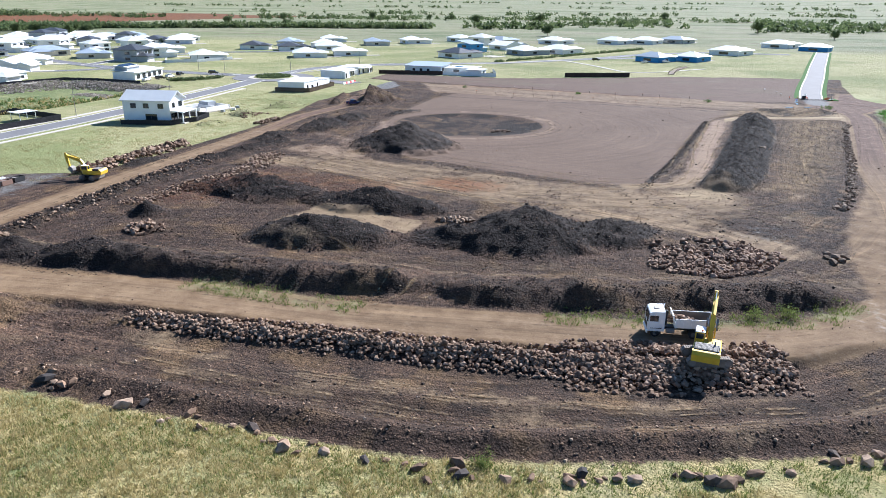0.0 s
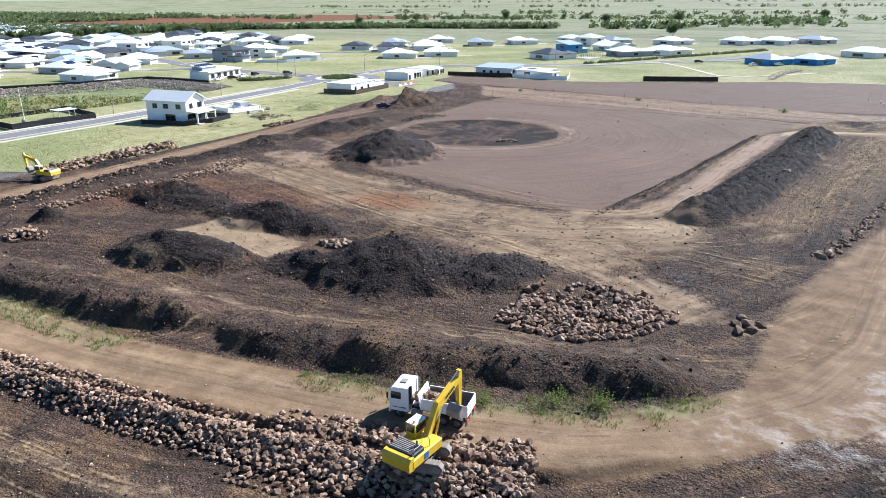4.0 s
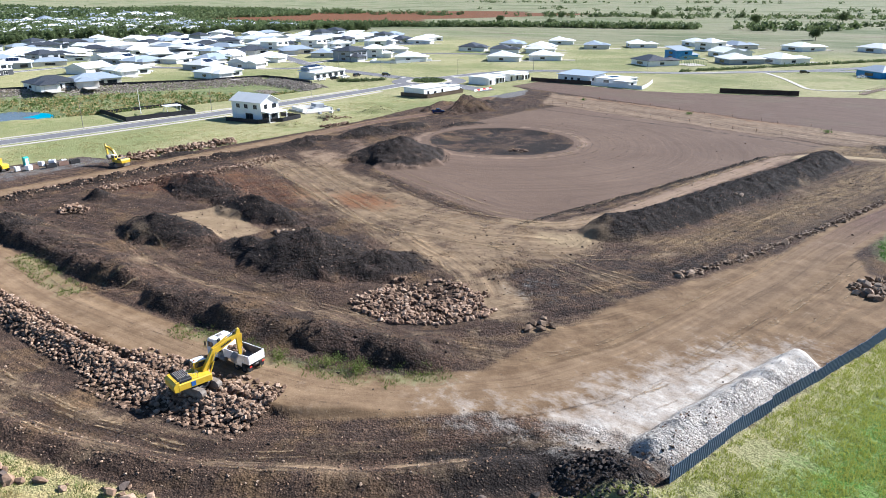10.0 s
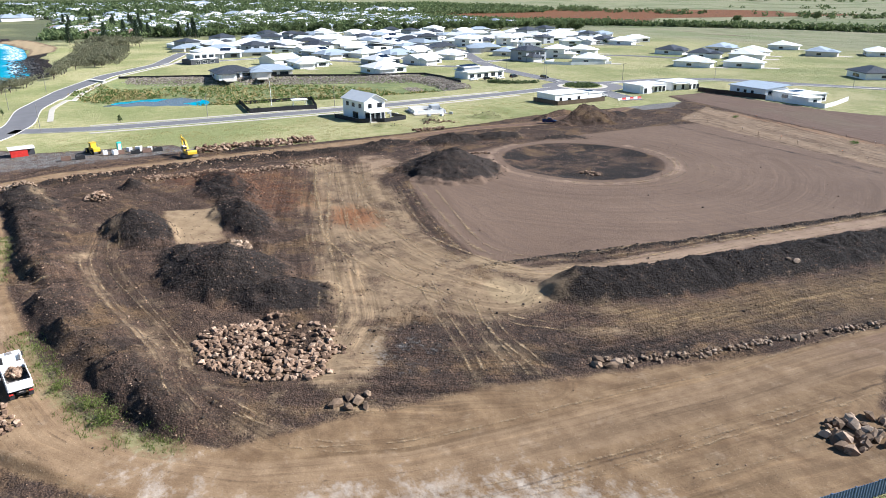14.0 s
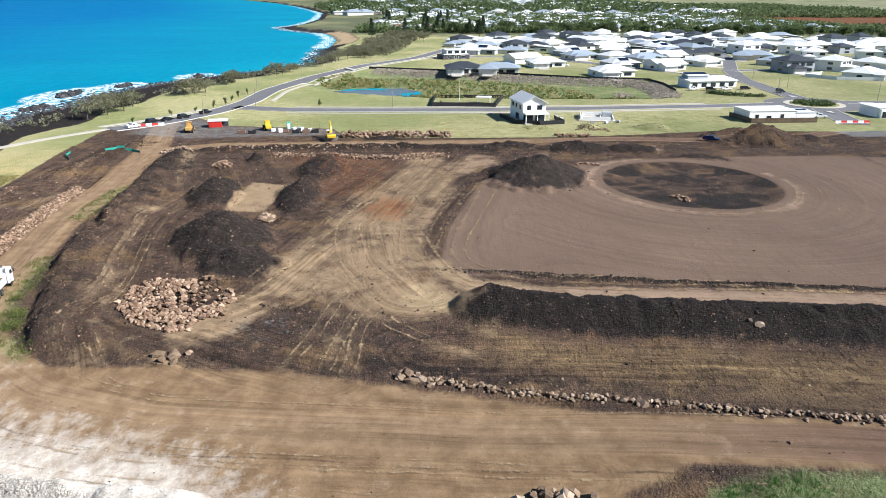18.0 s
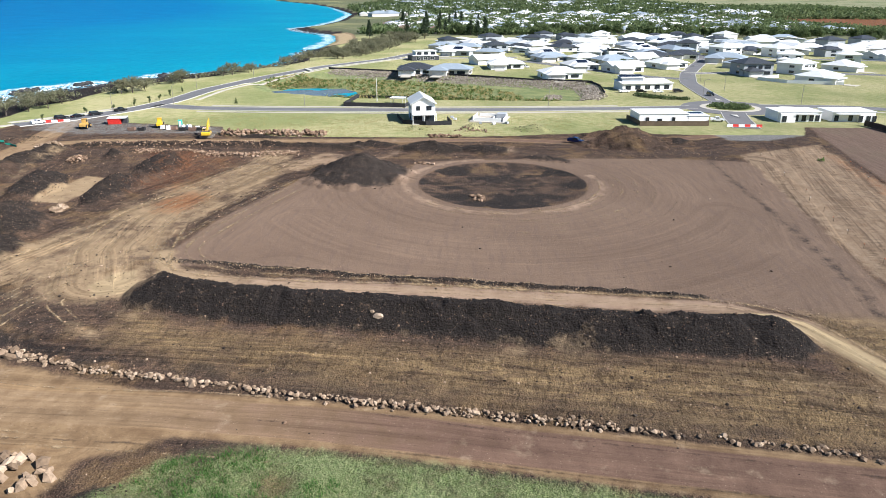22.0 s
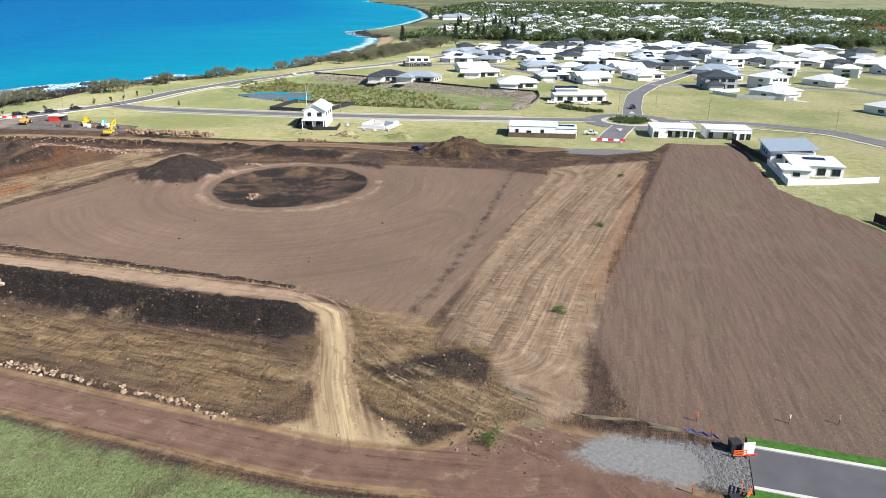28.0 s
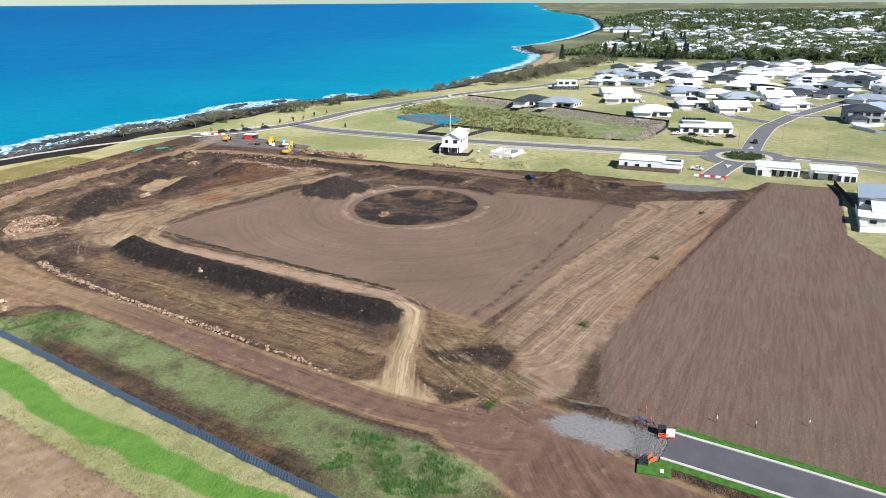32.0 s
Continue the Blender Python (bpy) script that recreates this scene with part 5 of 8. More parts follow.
def fence(pts, high, material, name, label, panel=2.4, post_mat=None, closed=False):
    """A fence of posts and panels along a polyline."""
    ob = thing(name, spot(*pts[0]), label, "fence")
    inv = ob.matrix_basis.inverted()
    pts = list(pts) + ([pts[0]] if closed else [])
    pm = pt = None
    for (ax, ay), (bx, by) in zip(pts, pts[1:]):
        n = max(1, round(math.hypot(bx - ax, by - ay) / panel))
        for i in range(n):
            p, q = [(ax + (bx - ax) * j / n, ay + (by - ay) * j / n) for j in (i, i + 1)]
            ang, L = math.degrees(math.atan2(q[1] - p[1], q[0] - p[0])), math.dist(p, q)
            cx, cy = (p[0] + q[0]) / 2, (p[1] + q[1]) / 2
            z = ground_z(cx, cy)
            if pm is None:
                bm = fresh()
                wave = [(-0.485 + q * 0.0303, 0.03 if (q // 2) % 2 else -0.012) for q in range(33)]
                ring = wave + [(x0, y0 - 0.025) for x0, y0 in reversed(wave)]
                low, top = [[bm.verts.new((x0, y0, z0)) for x0, y0 in ring] for z0 in (0.06, high)]
                bm.faces.new(low), bm.faces.new(top[::-1])
                for q in range(len(ring)):
                    bm.faces.new((low[q], low[q - 1], top[q - 1], top[q]))
                first = part("panel", bm, material, ob)
                pm = first.data
                bm = box(fresh(), (0, 0, high / 2), (0.09, 0.11, high + 0.12))
                box(bm, (0, 0, high + 0.07), (0.12, 0.14, 0.04))
                pole = part("post", bm, post_mat or material, ob)
                pt = pole.data
            else:
                first, pole = new("panel", pm), new("post", pt)
                first.parent = pole.parent = ob
            first.matrix_basis = inv @ pose(cx, cy, z, 0, 0, ang) @ Matrix.Diagonal((L, 1, 1, 1))
            pole.matrix_basis = inv @ pose(*p, ground_z(*p), 0, 0, ang)
    end = new("post", pt)
    end.parent, end.matrix_basis = ob, inv @ pose(*pts[-1], ground_z(*pts[-1]))
    return ob


NAVY = paint("navy_steel_sheet", (0.078, 0.125, 0.205), 0.45, 0.4, vary=0.12, scale=0.6, chance=0.12)
DARK_FENCE = paint("black_fence_sheet", (0.030, 0.030, 0.034), 0.7, 0.3, vary=0.25, scale=0.6, chance=0.2)
WHITE_FENCE = paint("white_fence_sheet", (0.72, 0.73, 0.73), 0.6, 0.4, vary=0.06, chance=0.05)
BROWN_FENCE = paint("brown_timber_fence", (0.085, 0.060, 0.048), 0.85, 0.2, vary=0.3, chance=0.3)
fence([(51.2, 93.5), (53, 109), (57, 135), (61.8, 173.5), (65.4, 196), (69, 216), (71.5, 232), (74, 247), (76.4, 263), (82.5, 300)], 1.8, NAVY, "steel_fence", "navy steel sheet boundary fence along the works", 2.85)
fence([(-164, 171.5), (-149, 175.5), (-146, 184), (-148, 193), (-158, 191)], 1.5, DARK_FENCE, "garden_fence", "black slatted garden fence round a white house")
fence([(-190, 146), (-222, 148), (-217, 178), (-188, 172)], 1.8, DARK_FENCE, "lot_fence", "dark sheet fence round a vacant lot", closed=True)
fence([(-61, 357), (-46, 363), (-31, 368)], 2.2, BROWN_FENCE, "timber_wall", "dark brown timber screen wall on a bare lot", 2.4)
fence([(-154, 341), (-138, 343.5), (-121, 346)], 2.0, BROWN_FENCE, "boundary_fence", "brown timber boundary fence beside a bare field")
fence([(-121, 346), (-93, 345.5), (-96, 356), (-102, 372)], 1.8, WHITE_FENCE, "white_fence", "white rendered garden wall round a modern house", 4)
fence([(-164, 258.5), (-149, 260.5), (-150.5, 285), (-156, 286)], 1.8, TIMBER, "timber_fence", "new pale timber paling fence beside a white building")
fence([(-312, 372), (-300, 356), (-285, 366), (-278, 392)], 1.8, WHITE_FENCE, "white_fence", "white sheet fence round corner houses", 3)
fence([(-345, 108), (-330, 150), (-310, 190), (-290, 232), (-280, 262)], 1.3, DARK_FENCE, "basin_fence", "low black fence along the top of a rock wall", 4)
fence([(-280, 262), (-262, 264), (-236, 262)], 1.3, DARK_FENCE, "basin_fence", "low black fence at the end of a basin", 4)

# white building still in its timber fence
ob = thing("building", spot(-158, 271, 4), "white flat roofed building nearly finished behind a timber fence", "building", "houses by the works")
part("wall", box(fresh(), (0, -2, 1.8), (12, 18, 4.2), 0.03), WHITE_WALL, ob)
part("roof", box(fresh(), (0, -2, 3.95), (12.4, 18.4, 0.22), 0.02), ROOF_WHITE, ob)
part("wing_wall", box(fresh(), (1.5, 10.5, 1.5), (9, 7.5, 3.4), 0.03), WHITE_WALL, ob)
part("wing_roof", box(fresh(), (1.5, 10.5, 3.3), (9.4, 7.8, 0.2), 0.02), ROOF_WHITE, ob)
for i in range(6):
    part("solar_panel", box(fresh(), (0.5, 8 + i * 1.02, 3.46), (3.2, 0.98, 0.06), turn=(0, 4, 0)), SOLAR, ob, "dark solar panel")
for y in (-8, 1.5):
    opening(ob, (6.0, y, 1.6), 1.1, 2.2, "x+", FRAME_DARK, "door")
opening(ob, (6.0, -3.5, 1.7), 1.6, 1.0, "x+", FRAME_DARK)

# two joined single storey white houses under completion
for i, (x, y) in enumerate(((-166, 321), (-167, 341))):
    ob = thing("house", spot(x, y, 3), "white single storey villa with parapet roof and dark windows", "house", "villas by the field")
    part("wall", box(fresh(), (-1, 0, 1.6), (11, 16, 3.8), 0.03), WHITE_WALL, ob)
    part("porch_wall", box(fresh(), (5, -5 + 9 * i, 1.5), (2.5, 5.5, 3.5), 0.03), WHITE_WALL, ob)
    part("roof", box(fresh(), (-1, 0, 3.6), (11.8, 16.6, 0.2), 0.02), ROOF_WHITE, ob)
    part("porch_roof", box(fresh(), (5.4, 2 - 5 * i, 3.05), (3, 8, 0.16), 0.02), ROOF_WHITE, ob)
    for q in (-6.4, -1.2, 1.6, 4.4, 6.6):
        opening(ob, (4.5 if not (-7.8 + 9 * i < q < -2.2 + 9 * i) else 6.25, q, 1.3), 1.5, 2.1, "x+", FRAME_DARK, "door" if q > 1 else "window")
    for q in (-4, 0, 3):
        opening(ob, (q, 8, 1.6), 1.3, 1.2, "y+", FRAME_DARK)

# modern house in the corner of the field: a grey roofed hall and white cubes
ob = thing("house", spot(-130, 354, -3), "white modern house of stepped cubes with grey skillion roof", "house", "houses by the works")
part("wall", box(fresh(), (-2, 0, 1.9), (20, 13, 4.2), 0.03), WHITE_WALL, ob)
part("roof", prism(fresh(), [(-7.2, 3.9), (7.4, 5.0), (7.4, 5.22), (-7.2, 4.12)], -12.6, 8.8, axis="x"), ROOF_GREY, ob)
part("wing_wall", box(fresh(), (16, 4, 1.5), (15, 14, 3.4), 0.03), WHITE_WALL, ob)
part("wing_roof", box(fresh(), (16, 4, 3.28), (15.8, 14.8, 0.18), 0.02), ROOF_WHITE, ob)
part("end_wall", box(fresh(), (26, -3, 1.4), (7.5, 7.5, 3.2), 0.03), WHITE_WALL, ob)
part("end_roof", box(fresh(), (26, -3, 3.08), (8.6, 8.6, 0.18), 0.02), ROOF_WHITE, ob)
for i in range(6):
    for j in range(2):
        part("solar_panel", box(fresh(), (13 + j * 1.7, 2 + i * 1.05, 3.46), (1.6, 1.0, 0.06), turn=(0, 5, 0)), SOLAR, ob, "black solar panel")
for q in (-4, 0, 4):
    opening(ob, (8.0, q, 2.4), 1.6, 1.3, "x+", FRAME_DARK)
    opening(ob, (q - 3, -6.5, 2.2), 1.4, 1.1, "y-", FRAME_DARK)
    opening(ob, (23.5, q + 5, 1.5), 2.2, 1.9, "x+", FRAME_DARK)
opening(ob, (29.75, -3, 1.7), 1.8, 1.0, "x+", FRAME_DARK)
opening(ob, (15, -3, 1.5), 3.0, 2.0, "y-", FRAME_DARK)

# the long house with raked roofs behind the roundabout
ob = thing("house", spot(-256, 284, 12), "long white house with raked roof and rooftop solar panels", "house", "estate houses")
part("wall", box(fresh(), (0, 0, 1.8), (11, 26, 4.0), 0.03), WHITE_WALL, ob)
part("roof", prism(fresh(), [(-6.2, 4.4), (6.4, 3.3), (6.4, 3.5), (-6.2, 4.6)], -13.4, 13.4), ROOF_WHITE, ob)
part("upper_wall", box(fresh(), (-2, -6, 4.6), (6, 11, 2.4), 0.02), GREY_WALL, ob)
part("upper_roof", prism(fresh(), [(-5.4, 6.3), (1.6, 5.6), (1.6, 5.8), (-5.4, 6.5)], -12.0, 0.0), ROOF_WHITE, ob)
for i in range(7):
    part("solar_panel", box(fresh(), (-2.2, -11 + i * 1.7, 6.4), (3.2, 1.6, 0.06), turn=(0, 14, 0)), SOLAR, ob, "tilted solar panel")
for q in (-10, -5, 0, 5, 10):
    opening(ob, (5.5, q, 1.5), 2.6, 1.9, "x+", FRAME_DARK)

# two storey grey corner house, and the dark and white one by the sea
put_house(7, -328, 362, 10, 1.1, 2)
ob = thing("house", spot(-416, 162, 20), "two storey white house with dark flat roof and balcony", "house", "estate houses")
part("lower_wall", box(fresh(), (0, 0, 1.5), (12, 20, 3.4), 0.03), CHARCOAL, ob)
part("upper_wall", box(fresh(), (-1, 1, 4.7), (10, 15, 3.0), 0.03), WHITE_WALL, ob)
part("roof", box(fresh(), (-1, 1, 6.35), (11, 16.4, 0.3), 0.03), ROOF_WHITE, ob)
part("balcony", box(fresh(), (5, 0, 3.3), (3.2, 19, 0.35), 0.02), FRAME_WHITE, ob)
for q in (-5, 0, 5):
    opening(ob, (4.0, q + 1, 4.7), 3.2, 1.8, "x+", FRAME_DARK)
    opening(ob, (6.0, q, 1.4), 3.0, 2.0, "x+", FRAME_WHITE)

# houses still in blue wrap and in frame
for x, y, t, w in ((-26, 470, 55, 18), (-4, 480, 60, 15), (82, 610, 70, 20)):
    house(spot(x, y, t), w, 12, "unfinished house in bright blue wrap under a pale roof", walls=BLUE_WRAP, roof_mat=ROOF_WHITE if w != 18 else ROOF_GREY, detail=1, group="unfinished houses", wing=True)
house(spot(-156, 506, 60), 14, 12, "two storey house under construction partly in blue wrap", walls=BLUE_WRAP, roof_mat=ROOF_GREY, storeys=2, detail=1, roof="skillion", group="unfinished houses")
ob = thing("timber_house", spot(-130, 472, 55), "unroofed green timber house frame on a slab", "house", "unfinished houses")
part("slab", box(fresh(), (0, 0, 0), (12, 16, 0.4)), CONCRETE, ob)
for i in range(9):
    for x in (-5.8, 0, 5.8):
        part("stud", box(fresh(), (x, -7.8 + i * 1.95, 1.5), (0.14, 0.14, 2.8)), FRAME_TIMBER, ob)
for i in range(9):
    bm = prism(fresh(), [(-6.4, 2.9), (0, 5.2), (6.4, 2.9), (6.4, 3.05), (0, 5.35), (-6.4, 3.05)], -7.9 + i * 1.95, -7.76 + i * 1.95)
    part("truss", bm, FRAME_TIMBER, ob)

# block work rising from a slab next to the gabled house
ob = thing("slab_house", spot(-160, 207, -10), "concrete slab with low unfinished white block walls", "building", "unfinished houses")
part("slab", box(fresh(), (0, 0, 0.1), (15, 13, 0.5)), CONCRETE, ob)
for c, s in (((6, 0, 0.9), (0.25, 10, 1.4)), ((0, 5.8, 0.8), (12, 0.25, 1.2)), ((-1, -5.8, 0.9), (10, 0.25, 1.4)), ((0, 1.5, 0.7), (10, 0.25, 1.0)), ((-3, 4, 1.2), (4.5, 3.5, 2.0)), ((-6, -1, 0.8), (0.25, 8, 1.2))):
    part("block_wall", box(fresh(), c, s, 0.02), GREY_WALL if s[2] == 2.0 else WHITE_WALL, ob)
for i, (dx, dy) in enumerate(((11, -3), (12, 1), (10, 5), (2, -11), (-3, -12))):
    m = spot(-160 + dx * 0.9, 207 + dy * 1.2, 25 * i)
    b = thing("pallet_stack", m, "stack of pale blocks and sheets on a building plot", "building materials", "stacks on the plot")
    part("pallet", box(fresh(), (0, 0, 0.08), (1.3, 1.1, 0.16)), TIMBER, b)
    part("load", box(fresh(), (0, 0, 0.5), (1.2, 1.0, 0.7), 0.03), WHITE_WALL if i % 2 else GREY_WALL, b)

# shelter and mast on the fenced lot
ob = thing("shelter", spot(-199, 168, -8), "small open shelter with white flat roof inside a fenced lot", "shelter")
for a in (-1, 1):
    for b in (-1, 1):
        part("post", box(fresh(), (a * 2.2, b * 2.6, 1.3), (0.15, 0.15, 2.6)), FRAME_WHITE, ob)
part("roof", box(fresh(), (0, 0, 2.7), (5.4, 6.4, 0.2), 0.02), ROOF_WHITE, ob)
ob = thing("mast", spot(-205, 158), "thin white mast on a fenced lot", "mast")
part("pole", rod(fresh(), (0, 0, -0.2), (0, 0, 10), 0.14, 0.07), FRAME_WHITE, ob)
part("base", box(fresh(), (0, 0, 0.1), (0.8, 0.8, 0.4), 0.03), CONCRETE, ob)


# ---- machines ----
YELLOW = paint("machine_yellow", (0.62, 0.40, 0.025), 0.45, 0.5, vary=0.2, scale=0.8, fine=7)
YELLOW_OLD = paint("faded_orange_yellow", (0.50, 0.30, 0.08), 0.55, 0.4, vary=0.25)
BLACK = paint("black_steel", (0.025, 0.025, 0.026), 0.6, 0.4, vary=0.25)
STEEL = paint("worn_steel", (0.22, 0.20, 0.18), 0.55, 0.5, vary=0.3)
RUBBER = paint("tyre_rubber", (0.028, 0.027, 0.026), 0.85, 0.25, vary=0.3)
DUSTY = paint("dusty_track_steel", (0.20, 0.17, 0.14), 0.8, 0.3, vary=0.35)
TRUCK_WHITE = paint("truck_white", (0.78, 0.78, 0.77), 0.35, 0.5, vary=0.08, scale=0.7)
CHROME = Nodes("chrome", 0.25, 0.5, 0.9).color((0.6, 0.6, 0.6)).m
RED = paint("red_plastic", (0.55, 0.035, 0.025), 0.5, 0.4)
ORANGE = paint("orange_plastic", (0.75, 0.13, 0.03), 0.5, 0.4)
TURQUOISE = paint("turquoise_plastic", (0.03, 0.42, 0.36), 0.45, 0.4)
NAVY_CAR = Nodes("navy_car_paint", 0.18, 0.6, 0.2).color((0.010, 0.020, 0.085)).m
BLACK_CAR = Nodes("black_car_paint", 0.18, 0.6, 0.1).color((0.012, 0.013, 0.016)).m
WHITE_CAR = Nodes("white_car_paint", 0.25, 0.5).color((0.75, 0.75, 0.75)).m
LAMP = paint("lamp_lens", (0.6, 0.25, 0.1), 0.2, 0.5, vary=0.05, bump=0)


def excavator(m, swing, boom_up, stick_in, label, scale=1.0):
    """Tracks along x; the upper works turned by swing degrees; boom_up and stick_in in degrees."""
    ob = thing("excavator", m, label, "excavator", "excavators")
    for s in (-1, 1):
        bm = fresh()
        prof = [(-2.1, 0.02), (2.1, 0.02), (2.48, 0.32), (2.48, 0.68), (2.15, 1.0), (-2.15, 1.0), (-2.48, 0.68), (-2.48, 0.32)]
        prism(bm, prof, s * 1.3 - 0.36, s * 1.3 + 0.36)
        for i in range(17):
            for z in (0.01, 1.01):
                box(bm, (-2.1 + i * 0.262, s * 1.3, z), (0.20, 0.74, 0.07))
        t = part("track", bm, DUSTY, ob, "dusty steel crawler track")
        part("sprocket", rod(fresh(), (-1.95, s * 1.3 - 0.4, 0.5), (-1.95, s * 1.3 + 0.4, 0.5), 0.36), STEEL, t)
        part("idler", rod(fresh(), (1.95, s * 1.3 - 0.4, 0.5), (1.95, s * 1.3 + 0.4, 0.5), 0.36), STEEL, t)
    part("undercarriage", box(fresh(), (0, 0, 0.72), (2.6, 2.0, 0.5), 0.06), BLACK, ob)
    part("slew_ring", rod(fresh(), (0, 0, 0.9), (0, 0, 1.22), 0.75, seg=20), BLACK, ob)
    up = pose(0, 0, 0, 0, 0, swing)

    def add(name, bm, mat, lab="", parent=None):
        bmesh.ops.transform(bm, matrix=up, verts=bm.verts)
        return part(name, bm, mat, parent or ob, lab)

    body = add("body", box(fresh(), (-0.75, 0, 1.72), (4.3, 3.0, 0.95), 0.10), YELLOW, "yellow painted upper body")
    add("counterweight", prism(fresh(), [(-3.35, 1.3), (-2.7, 1.22), (-2.7, 2.5), (-3.1, 2.45), (-3.4, 2.1)], -1.48, 1.48), YELLOW)
    add("engine_cover", box(fresh(), (-1.9, 0, 2.38), (1.7, 2.7, 0.42), 0.08), BLACK)
    grille = fresh()
    for i in range(7):
        box(grille, (-2.5 + i * 0.22, 0.2, 2.62), (0.1, 2.0, 0.05))
    add("grille", grille, STEEL)
    add("exhaust", rod(fresh(), (-1.4, -0.8, 2.5), (-1.4, -0.8, 3.15), 0.09), STEEL)
    add("side_panel", box(fresh(), (-1.0, -1.51, 1.75), (0.55, 0.03, 0.6)), paint("blue_badge", (0.03, 0.12, 0.35), 0.5), "blue maker's panel")
    cab = add("cab", prism(fresh(), [(-0.05, 2.15), (1.75, 2.15), (1.85, 2.6), (1.55, 3.35), (-0.05, 3.35)], 0.42, 1.45), YELLOW, "operator's cab with pale roof")
    for c, s in (((1.74, 0.93, 2.85), (0.04, 0.86, 0.85)), ((0.8, 1.46, 2.85), (1.35, 0.03, 0.75)), ((0.8, 0.41, 2.9), (1.35, 0.03, 0.65)), ((-0.06, 0.93, 2.9), (0.03, 0.8, 0.65))):
        add("window", box(fresh(), c, s, turn=(0, -22 if c[0] > 1.7 else 0, 0)), GLASS, parent=cab)
    add("cab_roof", box(fresh(), (0.75, 0.93, 3.4), (1.65, 1.08, 0.1), 0.03), TRUCK_WHITE, parent=cab)
    add("beacon", rod(fresh(), (0.2, 0.7, 3.45), (0.2, 0.7, 3.65), 0.09), ORANGE, parent=cab)
    for a, b in (((-0.3, -1.3, 2.2), (-0.3, -1.3, 3.0)), ((-0.3, -1.3, 3.0), (-2.5, -1.3, 3.0)), ((-2.5, -1.3, 3.0), (-2.5, -1.3, 2.5)), ((-0.3, -0.5, 2.2), (-0.3, -0.5, 3.0)), ((-0.3, -0.5, 3.0), (-0.3, -1.3, 3.0))):
        add("handrail", rod(fresh(), a, b, 0.03, seg=6), STEEL)
    # boom: a bent box beam from its foot, in the x-z plane of the upper works
    foot, tip_len, mid_len = Vector((0.75, 0, 1.9)), 3.5, 3.1
    a1, a2 = radians(boom_up + 18), radians(boom_up - 16)
    knee = foot + Vector((math.cos(a1), 0, math.sin(a1))) * mid_len
    tip = knee + Vector((math.cos(a2), 0, math.sin(a2))) * tip_len
    n1, n2 = Vector((-math.sin(a1), 0, math.cos(a1))), Vector((-math.sin(a2), 0, math.cos(a2)))
    nk = (n1 + n2).normalized()
    prof = [foot - n1 * 0.25, knee - nk * 0.42, tip - n2 * 0.22, tip + n2 * 0.22, knee + nk * 0.42, foot + n1 * 0.25]
    boom = add("boom", prism(fresh(), [(p.x, p.z) for p in prof], -0.42, 0.10), YELLOW, "yellow bent boom")
    bars = fresh()
    ang = math.degrees(a2)
    for i in range(7):
        c = knee + (tip - knee) * (0.28 + i * 0.062)
        box(bars, (c.x, -0.435, c.z), (0.15, 0.03, 0.24), turn=(0, -ang, 0))
    add("lettering", bars, BLACK, "dark lettering bars", boom)
    a3 = radians(boom_up - 16 - 180 + stick_in)
    sd = Vector((math.cos(a3), 0, math.sin(a3)))
    sn = Vector((-sd.z, 0, sd.x))
    s0, s1 = tip - sd * 0.75, tip + sd * 2.9
    prof = [s0 - sn * 0.12, tip - sn * 0.34, s1 - sn * 0.16, s1 + sn * 0.16, tip + sn * 0.30, s0 + sn * 0.2]
    add("stick", prism(fresh(), [(p.x, p.z) for p in prof], -0.36, 0.04), YELLOW)
    # bucket
    bd = Vector((math.cos(a3 - 0.55), 0, math.sin(a3 - 0.55)))
    bn = Vector((-bd.z, 0, bd.x))
    outer = [s1 + bn * 0.35, s1 - bn * 0.55, s1 + bd * 0.7 - bn * 0.75, s1 + bd * 1.25 - bn * 0.4, s1 + bd * 1.35 + bn * 0.35, s1 + bd * 1.2 + bn * 0.32, s1 + bd * 1.1 - bn * 0.3, s1 + bd * 0.65 - bn * 0.6, s1 - bn * 0.42 + bd * 0.1]
    bucket = add("bucket", prism(fresh(), [(p.x, p.z) for p in outer], -0.85, 0.55), STEEL, "worn steel bucket with teeth")
    for y in (-0.85, 0.52):
        add("bucket_side", prism(fresh(), [(p.x, p.z) for p in outer[:5]], y, y + 0.04), STEEL, parent=bucket)
    for i in range(5):
        p = s1 + bd * 1.3 + bn * 0.33
        q = p + bn * 0.25 + bd * 0.05
        add("tooth", rod(fresh(), (p.x, -0.75 + i * 0.3, p.z), (q.x, -0.75 + i * 0.3, q.z), 0.07, 0.02, 6), STEEL, parent=bucket)
    k2 = knee + nk * 0.5
    for p, q in ((foot + Vector((0.75, 0, -0.25)), knee - nk * 0.1), (k2, s0), (tip + sn * 0.42 + sd * 0.1, s1 + sn * 0.32)):
        for y in ((-0.56, 0.24) if p.z < 2.2 else (-0.16,)):
            mid = p.lerp(q, 0.6)
            cyl = add("hydraulic_cylinder", rod(fresh(), (p.x, y, p.z), (mid.x, y, mid.z), 0.10), YELLOW)
            add("piston", rod(fresh(), (mid.x, y, mid.z), (q.x, y, q.z), 0.055), CHROME, parent=cyl)
    return ob


